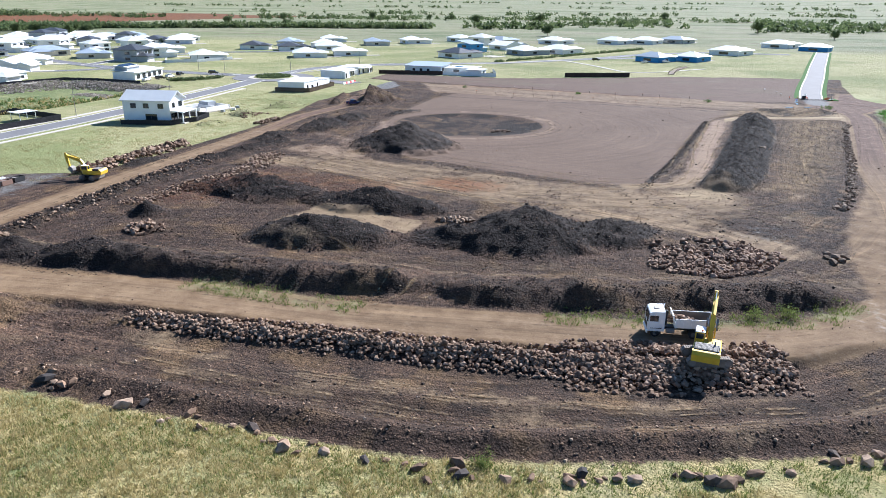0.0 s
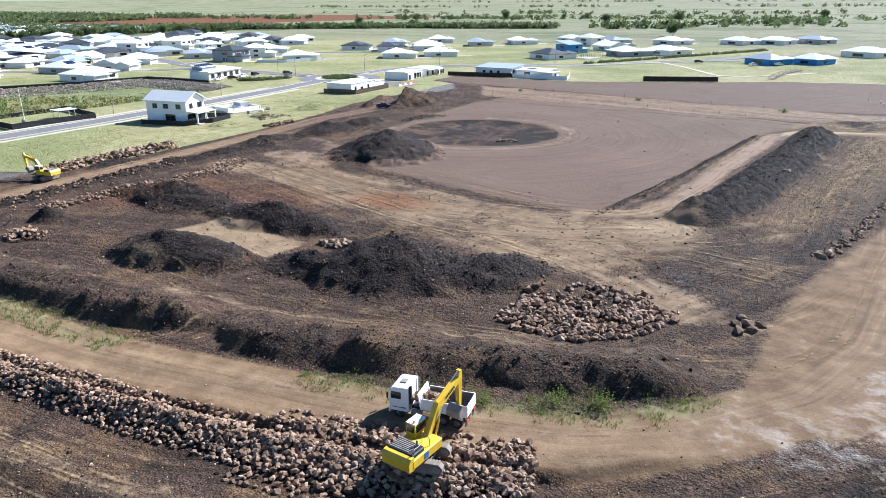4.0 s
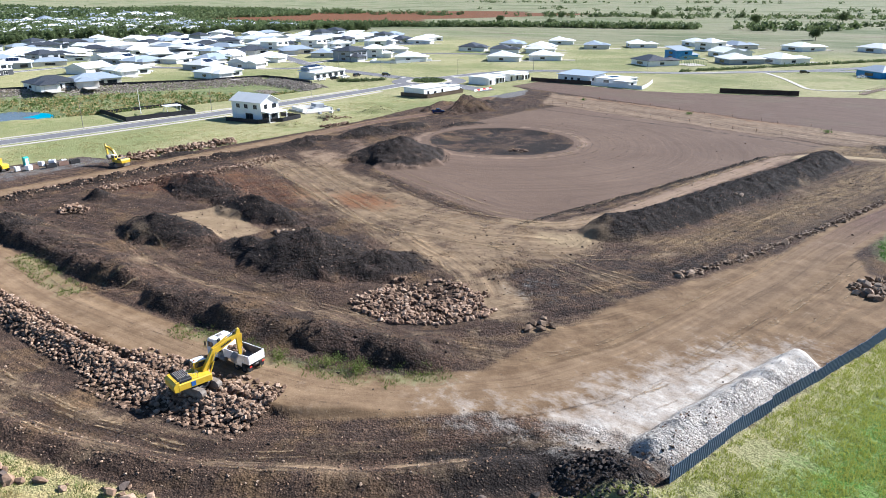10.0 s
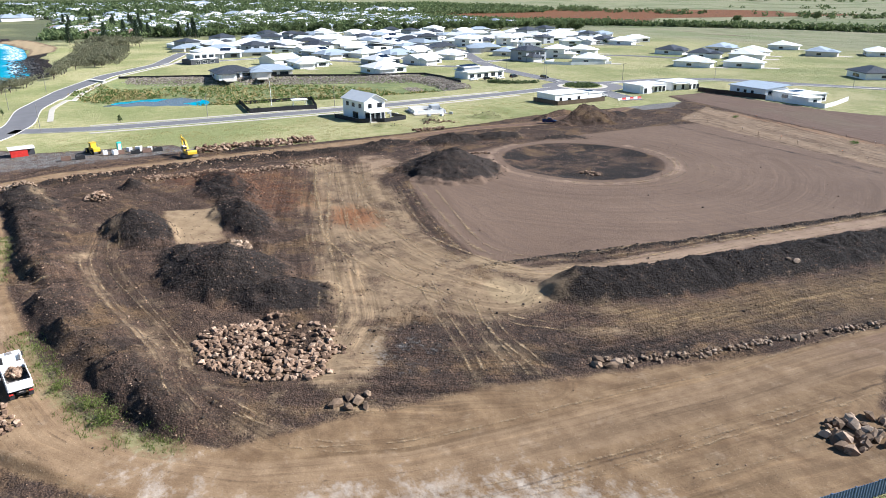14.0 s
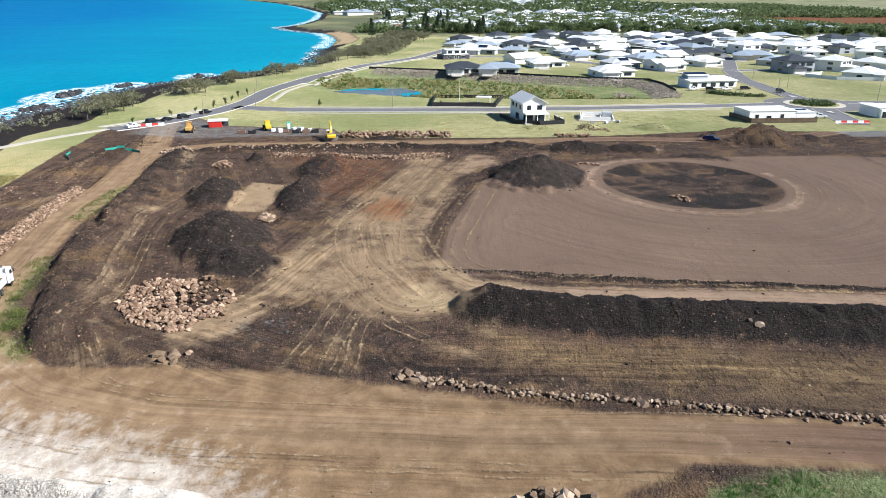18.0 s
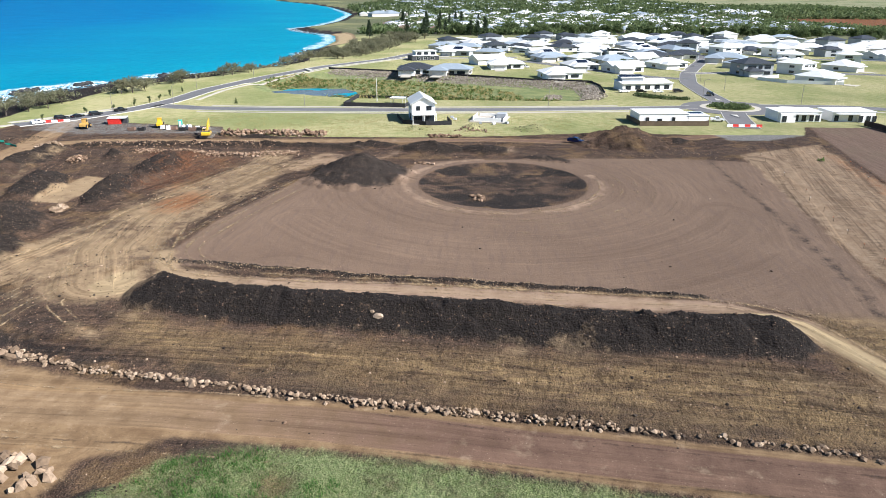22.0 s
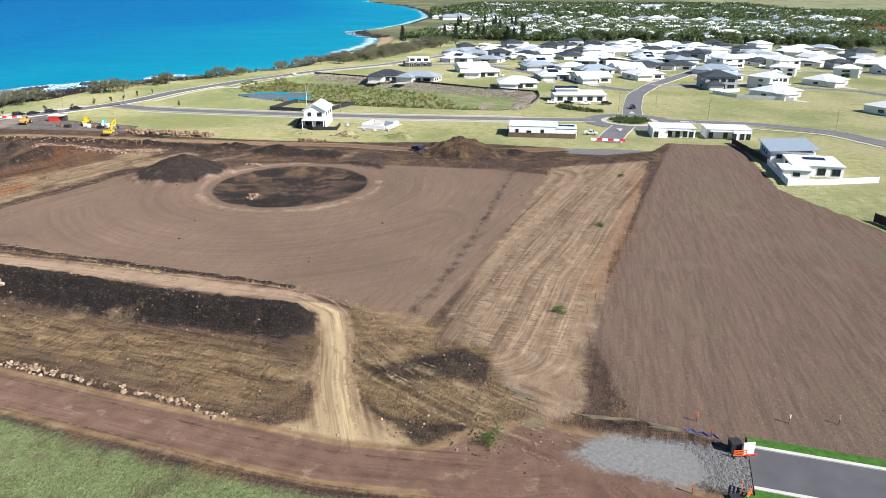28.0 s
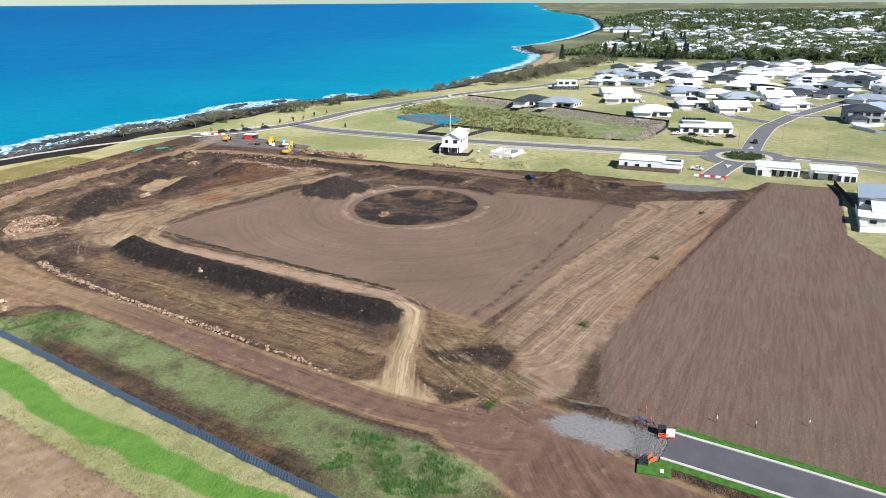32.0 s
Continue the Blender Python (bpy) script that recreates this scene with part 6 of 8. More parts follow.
def wheel(parent, c, r, wide, axis="y", hub=None):
    d = Vector((0, wide / 2, 0)) if axis == "y" else Vector((wide / 2, 0, 0))
    bm = rod(fresh(), Vector(c) - d, Vector(c) + d, r, seg=20)
    edges = [e for e in bm.edges if len(e.link_faces) == 2 and any(len(f.verts) > 4 for f in e.link_faces)]
    bmesh.ops.bevel(bm, geom=edges, offset=min(0.06, r * 0.15), segments=1, affect="EDGES")
    w = part("wheel", bm, RUBBER, parent)
    part("rim", rod(fresh(), Vector(c) - d * 1.04, Vector(c) + d * 1.04, r * 0.55, seg=14), hub or STEEL, w)
    return w


excavator(spot(4.3, 71.6, 16, 0.75) @ Matrix.Scale(0.92, 4), 70, 36, 70, "yellow tracked excavator loading rocks on a stone windrow")
excavator(spot(-119, 114, 96, 0.1) @ Matrix.Scale(0.88, 4), 96, 34, 62, "yellow tracked excavator parked beside a far haul road")

# white three axle tipper on the haul road; x+ is forwards
ob = thing("tipper_truck", spot(1.86, 78.35, 191.6), "white three axle tipper truck loaded with rocks", "truck")
part("chassis", box(fresh(), (0.4, 0, 0.85), (6.8, 0.9, 0.28)), BLACK, ob)
cab = part("cab", prism(fresh(), [(2.35, 0.75), (4.2, 0.75), (4.25, 1.8), (4.05, 2.95), (3.8, 3.1), (2.35, 3.15)], -1.22, 1.22), TRUCK_WHITE, ob, "white forward control cab")
part("windscreen", box(fresh(), (4.14, 0, 2.35), (0.05, 2.15, 0.85), turn=(0, -9, 0)), GLASS, cab)
for s in (-1, 1):
    part("side_window", box(fresh(), (3.55, s * 1.23, 2.3), (0.95, 0.03, 0.7), 0.01), GLASS, cab)
    part("door_line", box(fresh(), (3.5, s * 1.235, 1.35), (1.05, 0.02, 1.0), 0.005), TRUCK_WHITE, cab)
    part("mirror", box(fresh(), (4.3, s * 1.42, 2.3), (0.12, 0.2, 0.55), 0.02), BLACK, cab)
    part("headlight", box(fresh(), (4.24, s * 0.9, 0.98), (0.06, 0.4, 0.2), 0.01), CHROME, cab)
    part("step", box(fresh(), (3.0, s * 1.2, 0.55), (0.6, 0.2, 0.25)), BLACK, cab)
    part("mudguard", box(fresh(), (3.3, s * 1.1, 1.12), (1.3, 0.3, 0.12), 0.03), BLACK, cab)
part("bumper", box(fresh(), (4.25, 0, 0.66), (0.18, 2.4, 0.42), 0.04), TRUCK_WHITE, cab)
part("grille", box(fresh(), (4.26, 0, 1.35), (0.05, 1.6, 0.5)), BLACK, cab)
part("roof_hatch", box(fresh(), (3.2, 0, 3.18), (0.6, 0.7, 0.07), 0.02), STEEL, cab)
part("air_stack", box(fresh(), (2.22, 0.95, 2.4), (0.22, 0.3, 1.8), 0.03), BLACK, cab)
part("exhaust", rod(fresh(), (2.2, -0.95, 0.9), (2.2, -0.95, 3.3), 0.09), CHROME, cab)
tray = part("tray_floor", box(fresh(), (-0.95, 0, 1.3), (4.3, 2.4, 0.15)), STEEL, ob)
for s in (-1, 1):
    side = part("tray_side", box(fresh(), (-0.95, s * 1.22, 1.85), (4.3, 0.08, 1.1), 0.01), TRUCK_WHITE, ob)
    part("lining", box(fresh(), (-0.95, s * 1.165, 1.85), (4.2, 0.03, 1.06)), DUSTY, side, "rock scarred dusty lining")
    for i in range(6):
        part("rib", box(fresh(), (-3.0 + i * 0.81, s * 1.28, 1.85), (0.1, 0.06, 1.08)), TRUCK_WHITE, side)
part("headboard", prism(fresh(), [(1.1, 1.25), (1.22, 1.25), (1.5, 2.75), (1.38, 2.75)], -1.25, 1.25), TRUCK_WHITE, ob)
tail = part("tailgate", box(fresh(), (-3.13, 0, 1.85), (0.08, 2.5, 1.1), 0.01), TRUCK_WHITE, ob)
for y in (-0.8, 0, 0.8):
    part("panel", box(fresh(), (-3.18, y, 1.85), (0.03, 0.68, 0.85)), TRUCK_WHITE, tail)
part("number_plate_bar", box(fresh(), (-3.16, 0, 1.05), (0.04, 0.45, 0.13)), STEEL, ob)
for s in (-1, 1):
    part("tail_lamp", box(fresh(), (-3.14, s * 1.0, 0.95), (0.08, 0.4, 0.14)), RED, ob)
    part("mud_flap", box(fresh(), (-3.0, s * 0.95, 0.6), (0.04, 0.5, 0.6)), BLACK, ob)
for x in (3.3, -0.9, -2.2):
    for s in (-1, 1):
        wheel(ob, (x, s * 1.0, 0.52), 0.52, 0.34 if x > 0 else 0.5, hub=CHROME)
part("fuel_tank", rod(fresh(), (1.2, 1.0, 0.8), (2.1, 1.0, 0.8), 0.3), STEEL, ob)


def car(m, kind, paint_mat, label, group="parked cars"):
    """kind: 'ute' with an open tray, 'wagon' or 'sedan'; x+ forwards."""
    ob = thing("car", m, label, "car", group)
    part("body", prism(fresh(), [(-2.45, 0.42), (2.3, 0.40), (2.45, 0.62), (2.4, 0.92), (1.3, 1.06), (-2.5, 1.05), (-2.52, 0.7)], -0.92, 0.92), paint_mat, ob)
    roofs = {"ute": [(1.1, 1.03), (0.55, 1.74), (-0.65, 1.78), (-1.0, 1.03)], "wagon": [(1.1, 1.03), (0.5, 1.70), (-2.1, 1.74), (-2.45, 1.03)], "sedan": [(1.2, 1.03), (0.4, 1.45), (-1.0, 1.46), (-1.8, 1.03)]}[kind]
    cab = part("cabin", prism(fresh(), roofs, -0.80, 0.80), paint_mat, ob)
    top, rear = roofs[1], roofs[2]
    slope = math.degrees(math.atan2(top[1] - roofs[0][1], roofs[0][0] - top[0]))
    part("windscreen", box(fresh(), ((roofs[0][0] + top[0]) / 2 + 0.02, 0, (roofs[0][1] + top[1]) / 2 + 0.02), (math.dist(roofs[0], top) * 0.86, 1.4, 0.03), turn=(0, slope, 0)), GLASS, cab)
    for s in (-1, 1):
        part("side_window", box(fresh(), ((top[0] + rear[0]) / 2, s * 0.805, 1.32), (abs(top[0] - rear[0]) * 0.92, 0.02, 0.42), 0.01), GLASS, cab)
        part("headlight", box(fresh(), (2.38, s * 0.68, 0.82), (0.14, 0.38, 0.16), 0.02), CHROME, ob)
        part("tail_lamp", box(fresh(), (-2.5, s * 0.8, 0.88), (0.06, 0.16, 0.3)), RED, ob)
        part("mirror", box(fresh(), (0.95, s * 1.0, 1.12), (0.12, 0.18, 0.14), 0.02), paint_mat, ob)
        for x in (1.52, -1.5):
            wheel(ob, (x, s * 0.82, 0.36), 0.36, 0.24, hub=CHROME)
    if kind == "ute":
        bm = fresh()
        for c, s in (((-1.75, 0.86, 1.15), (1.5, 0.08, 0.3)), ((-1.75, -0.86, 1.15), (1.5, 0.08, 0.3)), ((-2.48, 0, 1.15), (0.08, 1.75, 0.3))):
            box(bm, c, s, 0.01)
        part("tray", bm, paint_mat, ob)
    part("rear_window", box(fresh(), ((rear[0] + roofs[3][0]) / 2 - 0.01, 0, (rear[1] + roofs[3][1]) / 2 + 0.03), (0.03, 1.35, 0.4), turn=(0, -25, 0)), GLASS, cab)
    return ob


car(spot(-116, 233.5, 60), "ute", NAVY_CAR, "dark blue utility vehicle parked on bare earth", "works vehicles")
car(spot(-142, 43, 150), "ute", WHITE_CAR, "white utility vehicle parked by the beach road")
for x, y, k, a in ((-152, 46, "wagon", 150), (-156, 50, "sedan", 150), (-162, 54, "wagon", 145), (-172, 59, "ute", 150)):
    car(spot(x, y, a), k, BLACK_CAR, "black car parked beside the coastal road")
for x, y, k, a, p in ((-241, 272, "ute", 100, WHITE_CAR), (-240, 280, "wagon", 80, BLACK_CAR), (-241, 288, "ute", 95, WHITE_CAR), (-243, 298, "wagon", 100, BLACK_CAR), (-232, 310, "wagon", 10, BLACK_CAR), (-160, 291, "ute", 80, WHITE_CAR), (-30, 455, "ute", 60, WHITE_CAR), (-18, 462, "ute", 50, WHITE_CAR), (-360, 232, "wagon", 40, WHITE_CAR), (-60, 462, "wagon", 20, BLACK_CAR)):
    car(spot(x, y, a, 0.15), k, p, "white utility parked beside a house" if p is WHITE_CAR else "dark car parked beside a house")


def loader(m, mat, label):
    """A wheeled loader or roller with a cab; x+ forwards."""
    ob = thing("wheel_loader", m, label, "loader", "works vehicles")
    part("rear_body", prism(fresh(), [(-3.0, 0.9), (0, 0.8), (0, 1.9), (-2.6, 2.0), (-3.0, 1.7)], -0.95, 0.95), mat, ob)
    cab = part("cab", prism(fresh(), [(-0.9, 1.9), (0.6, 1.2), (0.75, 2.0), (0.5, 3.2), (-0.9, 3.2)], -0.75, 0.75), mat, ob)
    for s in (-1, 1):
        part("window", box(fresh(), (-0.15, s * 0.76, 2.6), (1.1, 0.03, 0.8)), GLASS, cab)
        part("lift_arm", prism(fresh(), [(0.6, 1.5), (3.0, 0.6), (3.1, 0.85), (0.7, 1.85)], s * 0.6 - 0.09, s * 0.6 + 0.09), mat, ob)
        for x in (-1.9, 1.6):
            wheel(ob, (x, s * 1.05, 0.75), 0.75, 0.55, hub=mat)
    part("windscreen", box(fresh(), (0.66, 0, 2.6), (0.04, 1.25, 0.9), turn=(0, -12, 0)), GLASS, cab)
    part("cab_roof", box(fresh(), (-0.2, 0, 3.25), (1.6, 1.7, 0.1), 0.03), mat, cab)
    part("front_frame", box(fresh(), (1.3, 0, 1.0), (1.8, 1.0, 0.6), 0.05), mat, ob)
    part("bucket", prism(fresh(), [(3.0, 0.1), (3.9, 0.1), (3.85, 0.2), (3.15, 0.35), (3.1, 1.1), (3.0, 1.1)], -1.35, 1.35), STEEL, ob)
    return ob


loader(spot(-134, 65, 190), YELLOW_OLD, "faded orange wheel loader parked in the works yard")
loader(spot(-138, 90, 200), YELLOW, "yellow wheel loader parked on gravel")

# yard
ob = thing("shipping_container", spot(-143, 71, 100) @ Matrix.Scale(0.72, 4), "red shipping container with white awning in the yard", "container")
bm = box(fresh(), (0, 0, 1.3), (6, 2.4, 2.55), 0.02)
for i in range(18):
    for s in (-1, 1):
        box(bm, (-2.85 + i * 0.335, s * 1.215, 1.3), (0.16, 0.04, 2.35))
part("body", bm, RED, ob)
part("door", box(fresh(), (3.03, 0, 1.3), (0.05, 2.2, 2.3)), RED, ob)
part("awning", prism(fresh(), [(-1.5, 2.9), (4.2, 3.3), (4.2, 3.4), (-1.5, 3.0)], -3.4, 5.8, axis="x"), ROOF_WHITE, ob)
part("shade_wall", box(fresh(), (4.2, 2.6, 1.4), (3.0, 2.8, 2.6), 0.02), CHARCOAL, ob)
ob = thing("portable_toilet", spot(-139, 97, 10), "turquoise portable toilet standing in the yard", "toilet")
part("cabin", box(fresh(), (0, 0, 1.15), (1.2, 1.2, 2.2), 0.05), TURQUOISE, ob)
part("roof", prism(fresh(), [(-0.66, 2.22), (0.66, 2.22), (0.4, 2.45), (-0.4, 2.45)], -0.66, 0.66), TURQUOISE, ob)
part("door", box(fresh(), (0.61, 0, 1.1), (0.04, 0.8, 1.9), 0.01), WHITE_WALL, ob)
for i, (x, y, s) in enumerate(((-133, 93, 1.0), (-132, 95.5, 1.1), (-135, 99.5, 1.0), (-134, 102, 1.2), (-134, 105, 0.9))):
    ob = thing("bulk_tank", spot(x, y, 20 * i), "white plastic bulk container in a steel cage", "tank", "tanks in the yard")
    part("tank", box(fresh(), (0, 0, 0.75 * s), (1.3 * s, 1.2 * s, 1.2 * s), 0.08), WHITE_WALL, ob)
    part("pallet", box(fresh(), (0, 0, 0.08), (1.35 * s, 1.25 * s, 0.16)), TIMBER, ob)
    part("cap", rod(fresh(), (0, 0, 1.35 * s), (0, 0, 1.42 * s), 0.18 * s), BLACK, ob)
for i, (x, y) in enumerate(((-131, 83), (-131, 86.5), (-133, 96.8), (-131.5, 100.8), (-132, 104), (-132, 107))):
    ob = thing("skip_bin", spot(x, y, 90), "rusty open steel skip in the yard", "skip", "skips in the yard")
    bm = fresh()
    for c, s in (((0, 0, 0.1), (2.2, 1.4, 0.1)), ((0, 0.7, 0.6), (2.4, 0.06, 1.0)), ((0, -0.7, 0.6), (2.4, 0.06, 1.0)), ((1.2, 0, 0.6), (0.06, 1.4, 1.0)), ((-1.2, 0, 0.6), (0.06, 1.4, 1.0))):
        box(bm, c, s)
    part("bin", bm, BLACK if i % 2 else ROOF_TILE, ob)
    part("scrap", box(fresh(), (0, 0, 0.7), (2.0, 1.2, 0.3), 0.08, (6, 8, 0)), STEEL, ob)


def barrier(m, n, label, group):
    """A row of water filled red and white road barriers."""
    ob = thing("road_barrier", m, label, "barrier", group)
    for i in range(n):
        bm = prism(fresh(), [(-0.28, 0), (0.28, 0), (0.24, 0.25), (0.1, 0.45), (0.08, 0.95), (-0.08, 0.95), (-0.1, 0.45), (-0.24, 0.25)], i * 2.05, i * 2.05 + 2.0)
        part("barrier_segment", bm, RED if i % 2 else WHITE_WALL, ob)
    return ob


barrier(spot(-149, 291, 0), 6, "row of red and white plastic road barriers across a stub", "road barriers")
barrier(spot(-147, 52, 200), 4, "red and white plastic barriers by parked cars", "road barriers")

# new street's end: boards, orange barriers, pit lid, cones and stakes
ob = thing("barrier_board", spot(41.0, 309.6, 20), "white board barrier on black feet at a street end", "barrier")
part("panel", box(fresh(), (0, 0, 0.95), (0.12, 1.4, 1.6), 0.02), TRUCK_WHITE, ob)
for s in (-1, 1):
    part("leg", box(fresh(), (-0.5, s * 0.6, 0.5), (1.2, 0.08, 0.08), turn=(0, 40, 0)), BLACK, ob)
    part("foot", box(fresh(), (-0.6, s * 0.6, 0.06), (1.0, 0.35, 0.14), 0.02), BLACK, ob)
part("striped_rail", box(fresh(), (0.4, 0.3, 0.35), (0.08, 1.3, 0.2)), RED, ob)
ob = thing("waste_bin", spot(40.4, 308.2, 10), "black wheeled bin beside the street end", "bin")
part("body", prism(fresh(), [(-0.5, 0.0), (0.5, 0.0), (0.62, 1.3), (-0.62, 1.3)], -0.6, 0.6), BLACK, ob)
part("lid", box(fresh(), (0, 0, 1.35), (1.35, 1.3, 0.08), 0.02), BLACK, ob)
for i, (x, y, a) in enumerate(((48.2, 307.6, 75), (48.9, 308.2, 60), (41.6, 308.6, 15))):
    ob = thing("safety_barrier", spot(x, y, a), "orange plastic safety barrier standing at a kerb", "barrier", "orange barriers")
    bm = fresh()
    for z in (0.3, 0.6, 0.9):
        box(bm, (0, 0, z), (0.06, 1.6, 0.12))
    for y0 in (-0.75, -0.25, 0.25, 0.75):
        box(bm, (0, y0, 0.6), (0.06, 0.08, 0.75))
    part("grating", bm, ORANGE, ob)
    for s in (-1, 1):
        part("foot", box(fresh(), (0, s * 0.7, 0.05), (0.6, 0.12, 0.1)), BLACK, ob)
ob = thing("service_pit", spot(50.4, 308.6, 8), "green turf pad with a service pit and white lid", "pit")
bm = box(fresh(), (0, 0, 0.12), (3.4, 5.0, 0.3), 0.05)
part("pad", bm, TURF, ob)
part("lid", box(fresh(), (0.5, 1.2, 0.31), (0.9, 0.5, 0.08), 0.01), WHITE_WALL, ob)
part("riser", rod(fresh(), (-0.5, -0.8, 0.2), (-0.5, -0.8, 1.0), 0.12), paint("green_pipe", (0.05, 0.28, 0.10), 0.5), ob)
part("pit_cover", box(fresh(), (-1.0, -1.6, 0.3), (1.4, 1.4, 0.25), 0.03), BLACK, ob)
for i, (x, y) in enumerate(((49.4, 302.4), (35, 304.7), (38, 306), (33, 316), (32, 322), (28, 330))):
    ob = thing("marker_post", spot(x, y, 40 * i), "orange topped marker post in the ground" if i < 3 else "pale timber survey stake in the ground", "post", "marker posts")
    part("stake", box(fresh(), (0, 0, 0.55), (0.09, 0.09, 1.3)), TIMBER, ob)
    part("top", box(fresh(), (0, 0, 1.0), (0.14, 0.14, 0.5), 0.01), ORANGE if i < 3 else WHITE_WALL, ob)
rs = random.Random(12)
for i in range(26):
    u = i / 25
    x, y = (-118 + 126 * u + rs.uniform(-3, 3), 309 - 17 * u + rs.uniform(-1.5, 1.5)) if i % 2 else (-100 + 100 * u, 285 - 12 * u + rs.uniform(-1, 1))
    ob = thing("survey_stake", spot(x, y, 30 * i), "pale timber survey stake in bare earth", "stake", "survey stakes")
    part("stake", box(fresh(), (0, 0, 0.45), (0.07, 0.07, 1.1)), TIMBER, ob)
    part("flag", box(fresh(), (0, 0.1, 0.9), (0.02, 0.2, 0.14)), ORANGE if i % 3 else WHITE_WALL, ob)
hose = bpy.data.curves.new("hose", "CURVE")
hose.dimensions, hose.bevel_depth = "3D", 0.06
sp = hose.splines.new("POLY")
sp.points.add(23)
for i in range(24):
    x, y = 37.2 + 0.35 * math.sin(i * 0.9) + i * 0.03, 303.0 + i * 0.17
    sp.points[i].co = (x, y, ground_z(x, y) + 0.08, 1)
hose.materials.append(paint("blue_hose", (0.02, 0.05, 0.35), 0.5))
tagged(new("hose", hose), "blue water hose lying on gravel", "hose")
# muddy water lying in the wheel ruts
POOL = Nodes("muddy_water", 0.08, 0.5)
POOL.color(POOL.mix(POOL.ramp(POOL.noise(0.3), 0.35, 0.65), (0.185, 0.145, 0.080), (0.095, 0.080, 0.058)))
POOL = POOL.m


def pool(name, cx, cy, rx, ry, turn, z, mat, label, kind="structure", seed=0, n=36):
    v = []
    for i in range(n):
        a = 2 * math.pi * i / n
        w = 1 + 0.30 * math.sin(3 * a + seed) + 0.16 * math.sin(7 * a + 2 * seed)
        x, y = rx * w * math.cos(a), ry * w * math.sin(a)
        c, s = math.cos(radians(turn)), math.sin(radians(turn))
        v.append((cx + x * c - y * s, cy + x * s + y * c, z))
    return tagged(mesh_object(name, v + [(a, b, c - 0.6) for a, b, c in v], [tuple(range(n))] + [(i, i + n, (i + 1) % n + n, (i + 1) % n) for i in range(n)], mat), label, "water", kind=kind)


for i, (x, y, a, b, t, label) in enumerate(((39.6, 284.6, 1.2, 1.7, 20, "shallow yellow brown puddle in churned earth"), (33.0, 282.4, 0.9, 1.9, -35, "grey muddy puddle in churned earth"), (36.5, 293.5, 0.4, 3.4, 2, "narrow wet rut full of muddy water"), (37.3, 301.5, 0.45, 3.2, -8, "narrow wet rut full of muddy water"))):
    pool("puddle", x, y, a, b, t, ground_z(x, y) + 0.05, POOL, label, seed=i)
POND_WATER = Nodes("pond_water", 0.22, 0.12).color((0.090, 0.108, 0.118)).m
pool("pond", -254, 119, 15, 17, 20, -2.75, POND_WATER, "still blue pond in a planted basin", seed=2)
pool("pond", -233, 190, 7, 18, -4, -2.6, POND_WATER, "narrow still pond among reeds", seed=4)
pool("pond", -228, 243, 4, 9, 0, -2.6, POND_WATER, "small still pond by a rock wall", seed=1)

# roundabout
RC = (-195, 307)


def disc(name, r0, r1, z, mat, label, category):
    n, v, f = 48, [], []
    for i in range(n):
        a = 2 * math.pi * i / n
        v += [(RC[0] + r * math.cos(a), RC[1] + r * math.sin(a), zz) for r, zz in ((r0, z), (r1, z), (r1, z - 0.4), (r0, z - 0.4))]
    for i in range(n):
        a, b = 4 * i, 4 * ((i + 1) % n)
        f += [(a, a + 1, b + 1, b), (a + 1, a + 2, b + 2, b + 1), (a, b, b + 3, a + 3)]
    return tagged(mesh_object(name, v, f, mat), label, category, kind="structure")


zc = ground_z(*RC)
disc("road", 12.0, 19.5, zc + 0.13, ASPHALT, "asphalt ring of a small roundabout", "road")
disc("kerb", 9.6, 12.0, zc + 0.26, CONCRETE, "pale kerb round a roundabout island", "kerb")
disc("verge", 0.05, 9.6, zc + 0.3, LAWN, "grassed roundabout island", "grass")
for cx, cy, t in ((-172, 302, 0), (-219, 309, 180), (-198, 331, 90)):
    ob = thing("traffic_island", pose(cx, cy, ground_z(cx, cy) + 0.12, 0, 0, t), "pale concrete splitter island on the street", "traffic island", "splitter islands")
    part("island", prism(fresh(), [(-3, -1.3), (3.2, 0), (-3, 1.3)], 0, 0.2), KERB, ob).matrix_basis = pose(0, 0, 0, 90, 0, 0)

# culvert bridge under the coast road
ob = thing("culvert", spot(-336, 97.5, 28, -2.5), "white concrete arch culvert under the coast road", "culvert")
prof = [(-7, -1.2), (-4, -1.2)] + [(-4 * math.cos(math.pi * i / 10), -1.0 + 3.0 * math.sin(math.pi * i / 10)) for i in range(1, 10)] + [(4, -1.2), (7, -1.2), (7, 2.9), (-7, 2.9)]
part("arch", prism(fresh(), prof, -1.2, 1.2), KERB, ob)
# solid black block behind the arch stands in for the shade inside
part("shaded_barrel", prism(fresh(), [(-4, -1.0), (4, -1.0), (4, 0.2), (2.5, 1.8), (-2.5, 1.8), (-4, 0.2)], 1.25, 5), BLACK, ob)
part("parapet", box(fresh(), (0, 0, 3.1), (14.4, 2.6, 0.4), 0.03), KERB, ob)
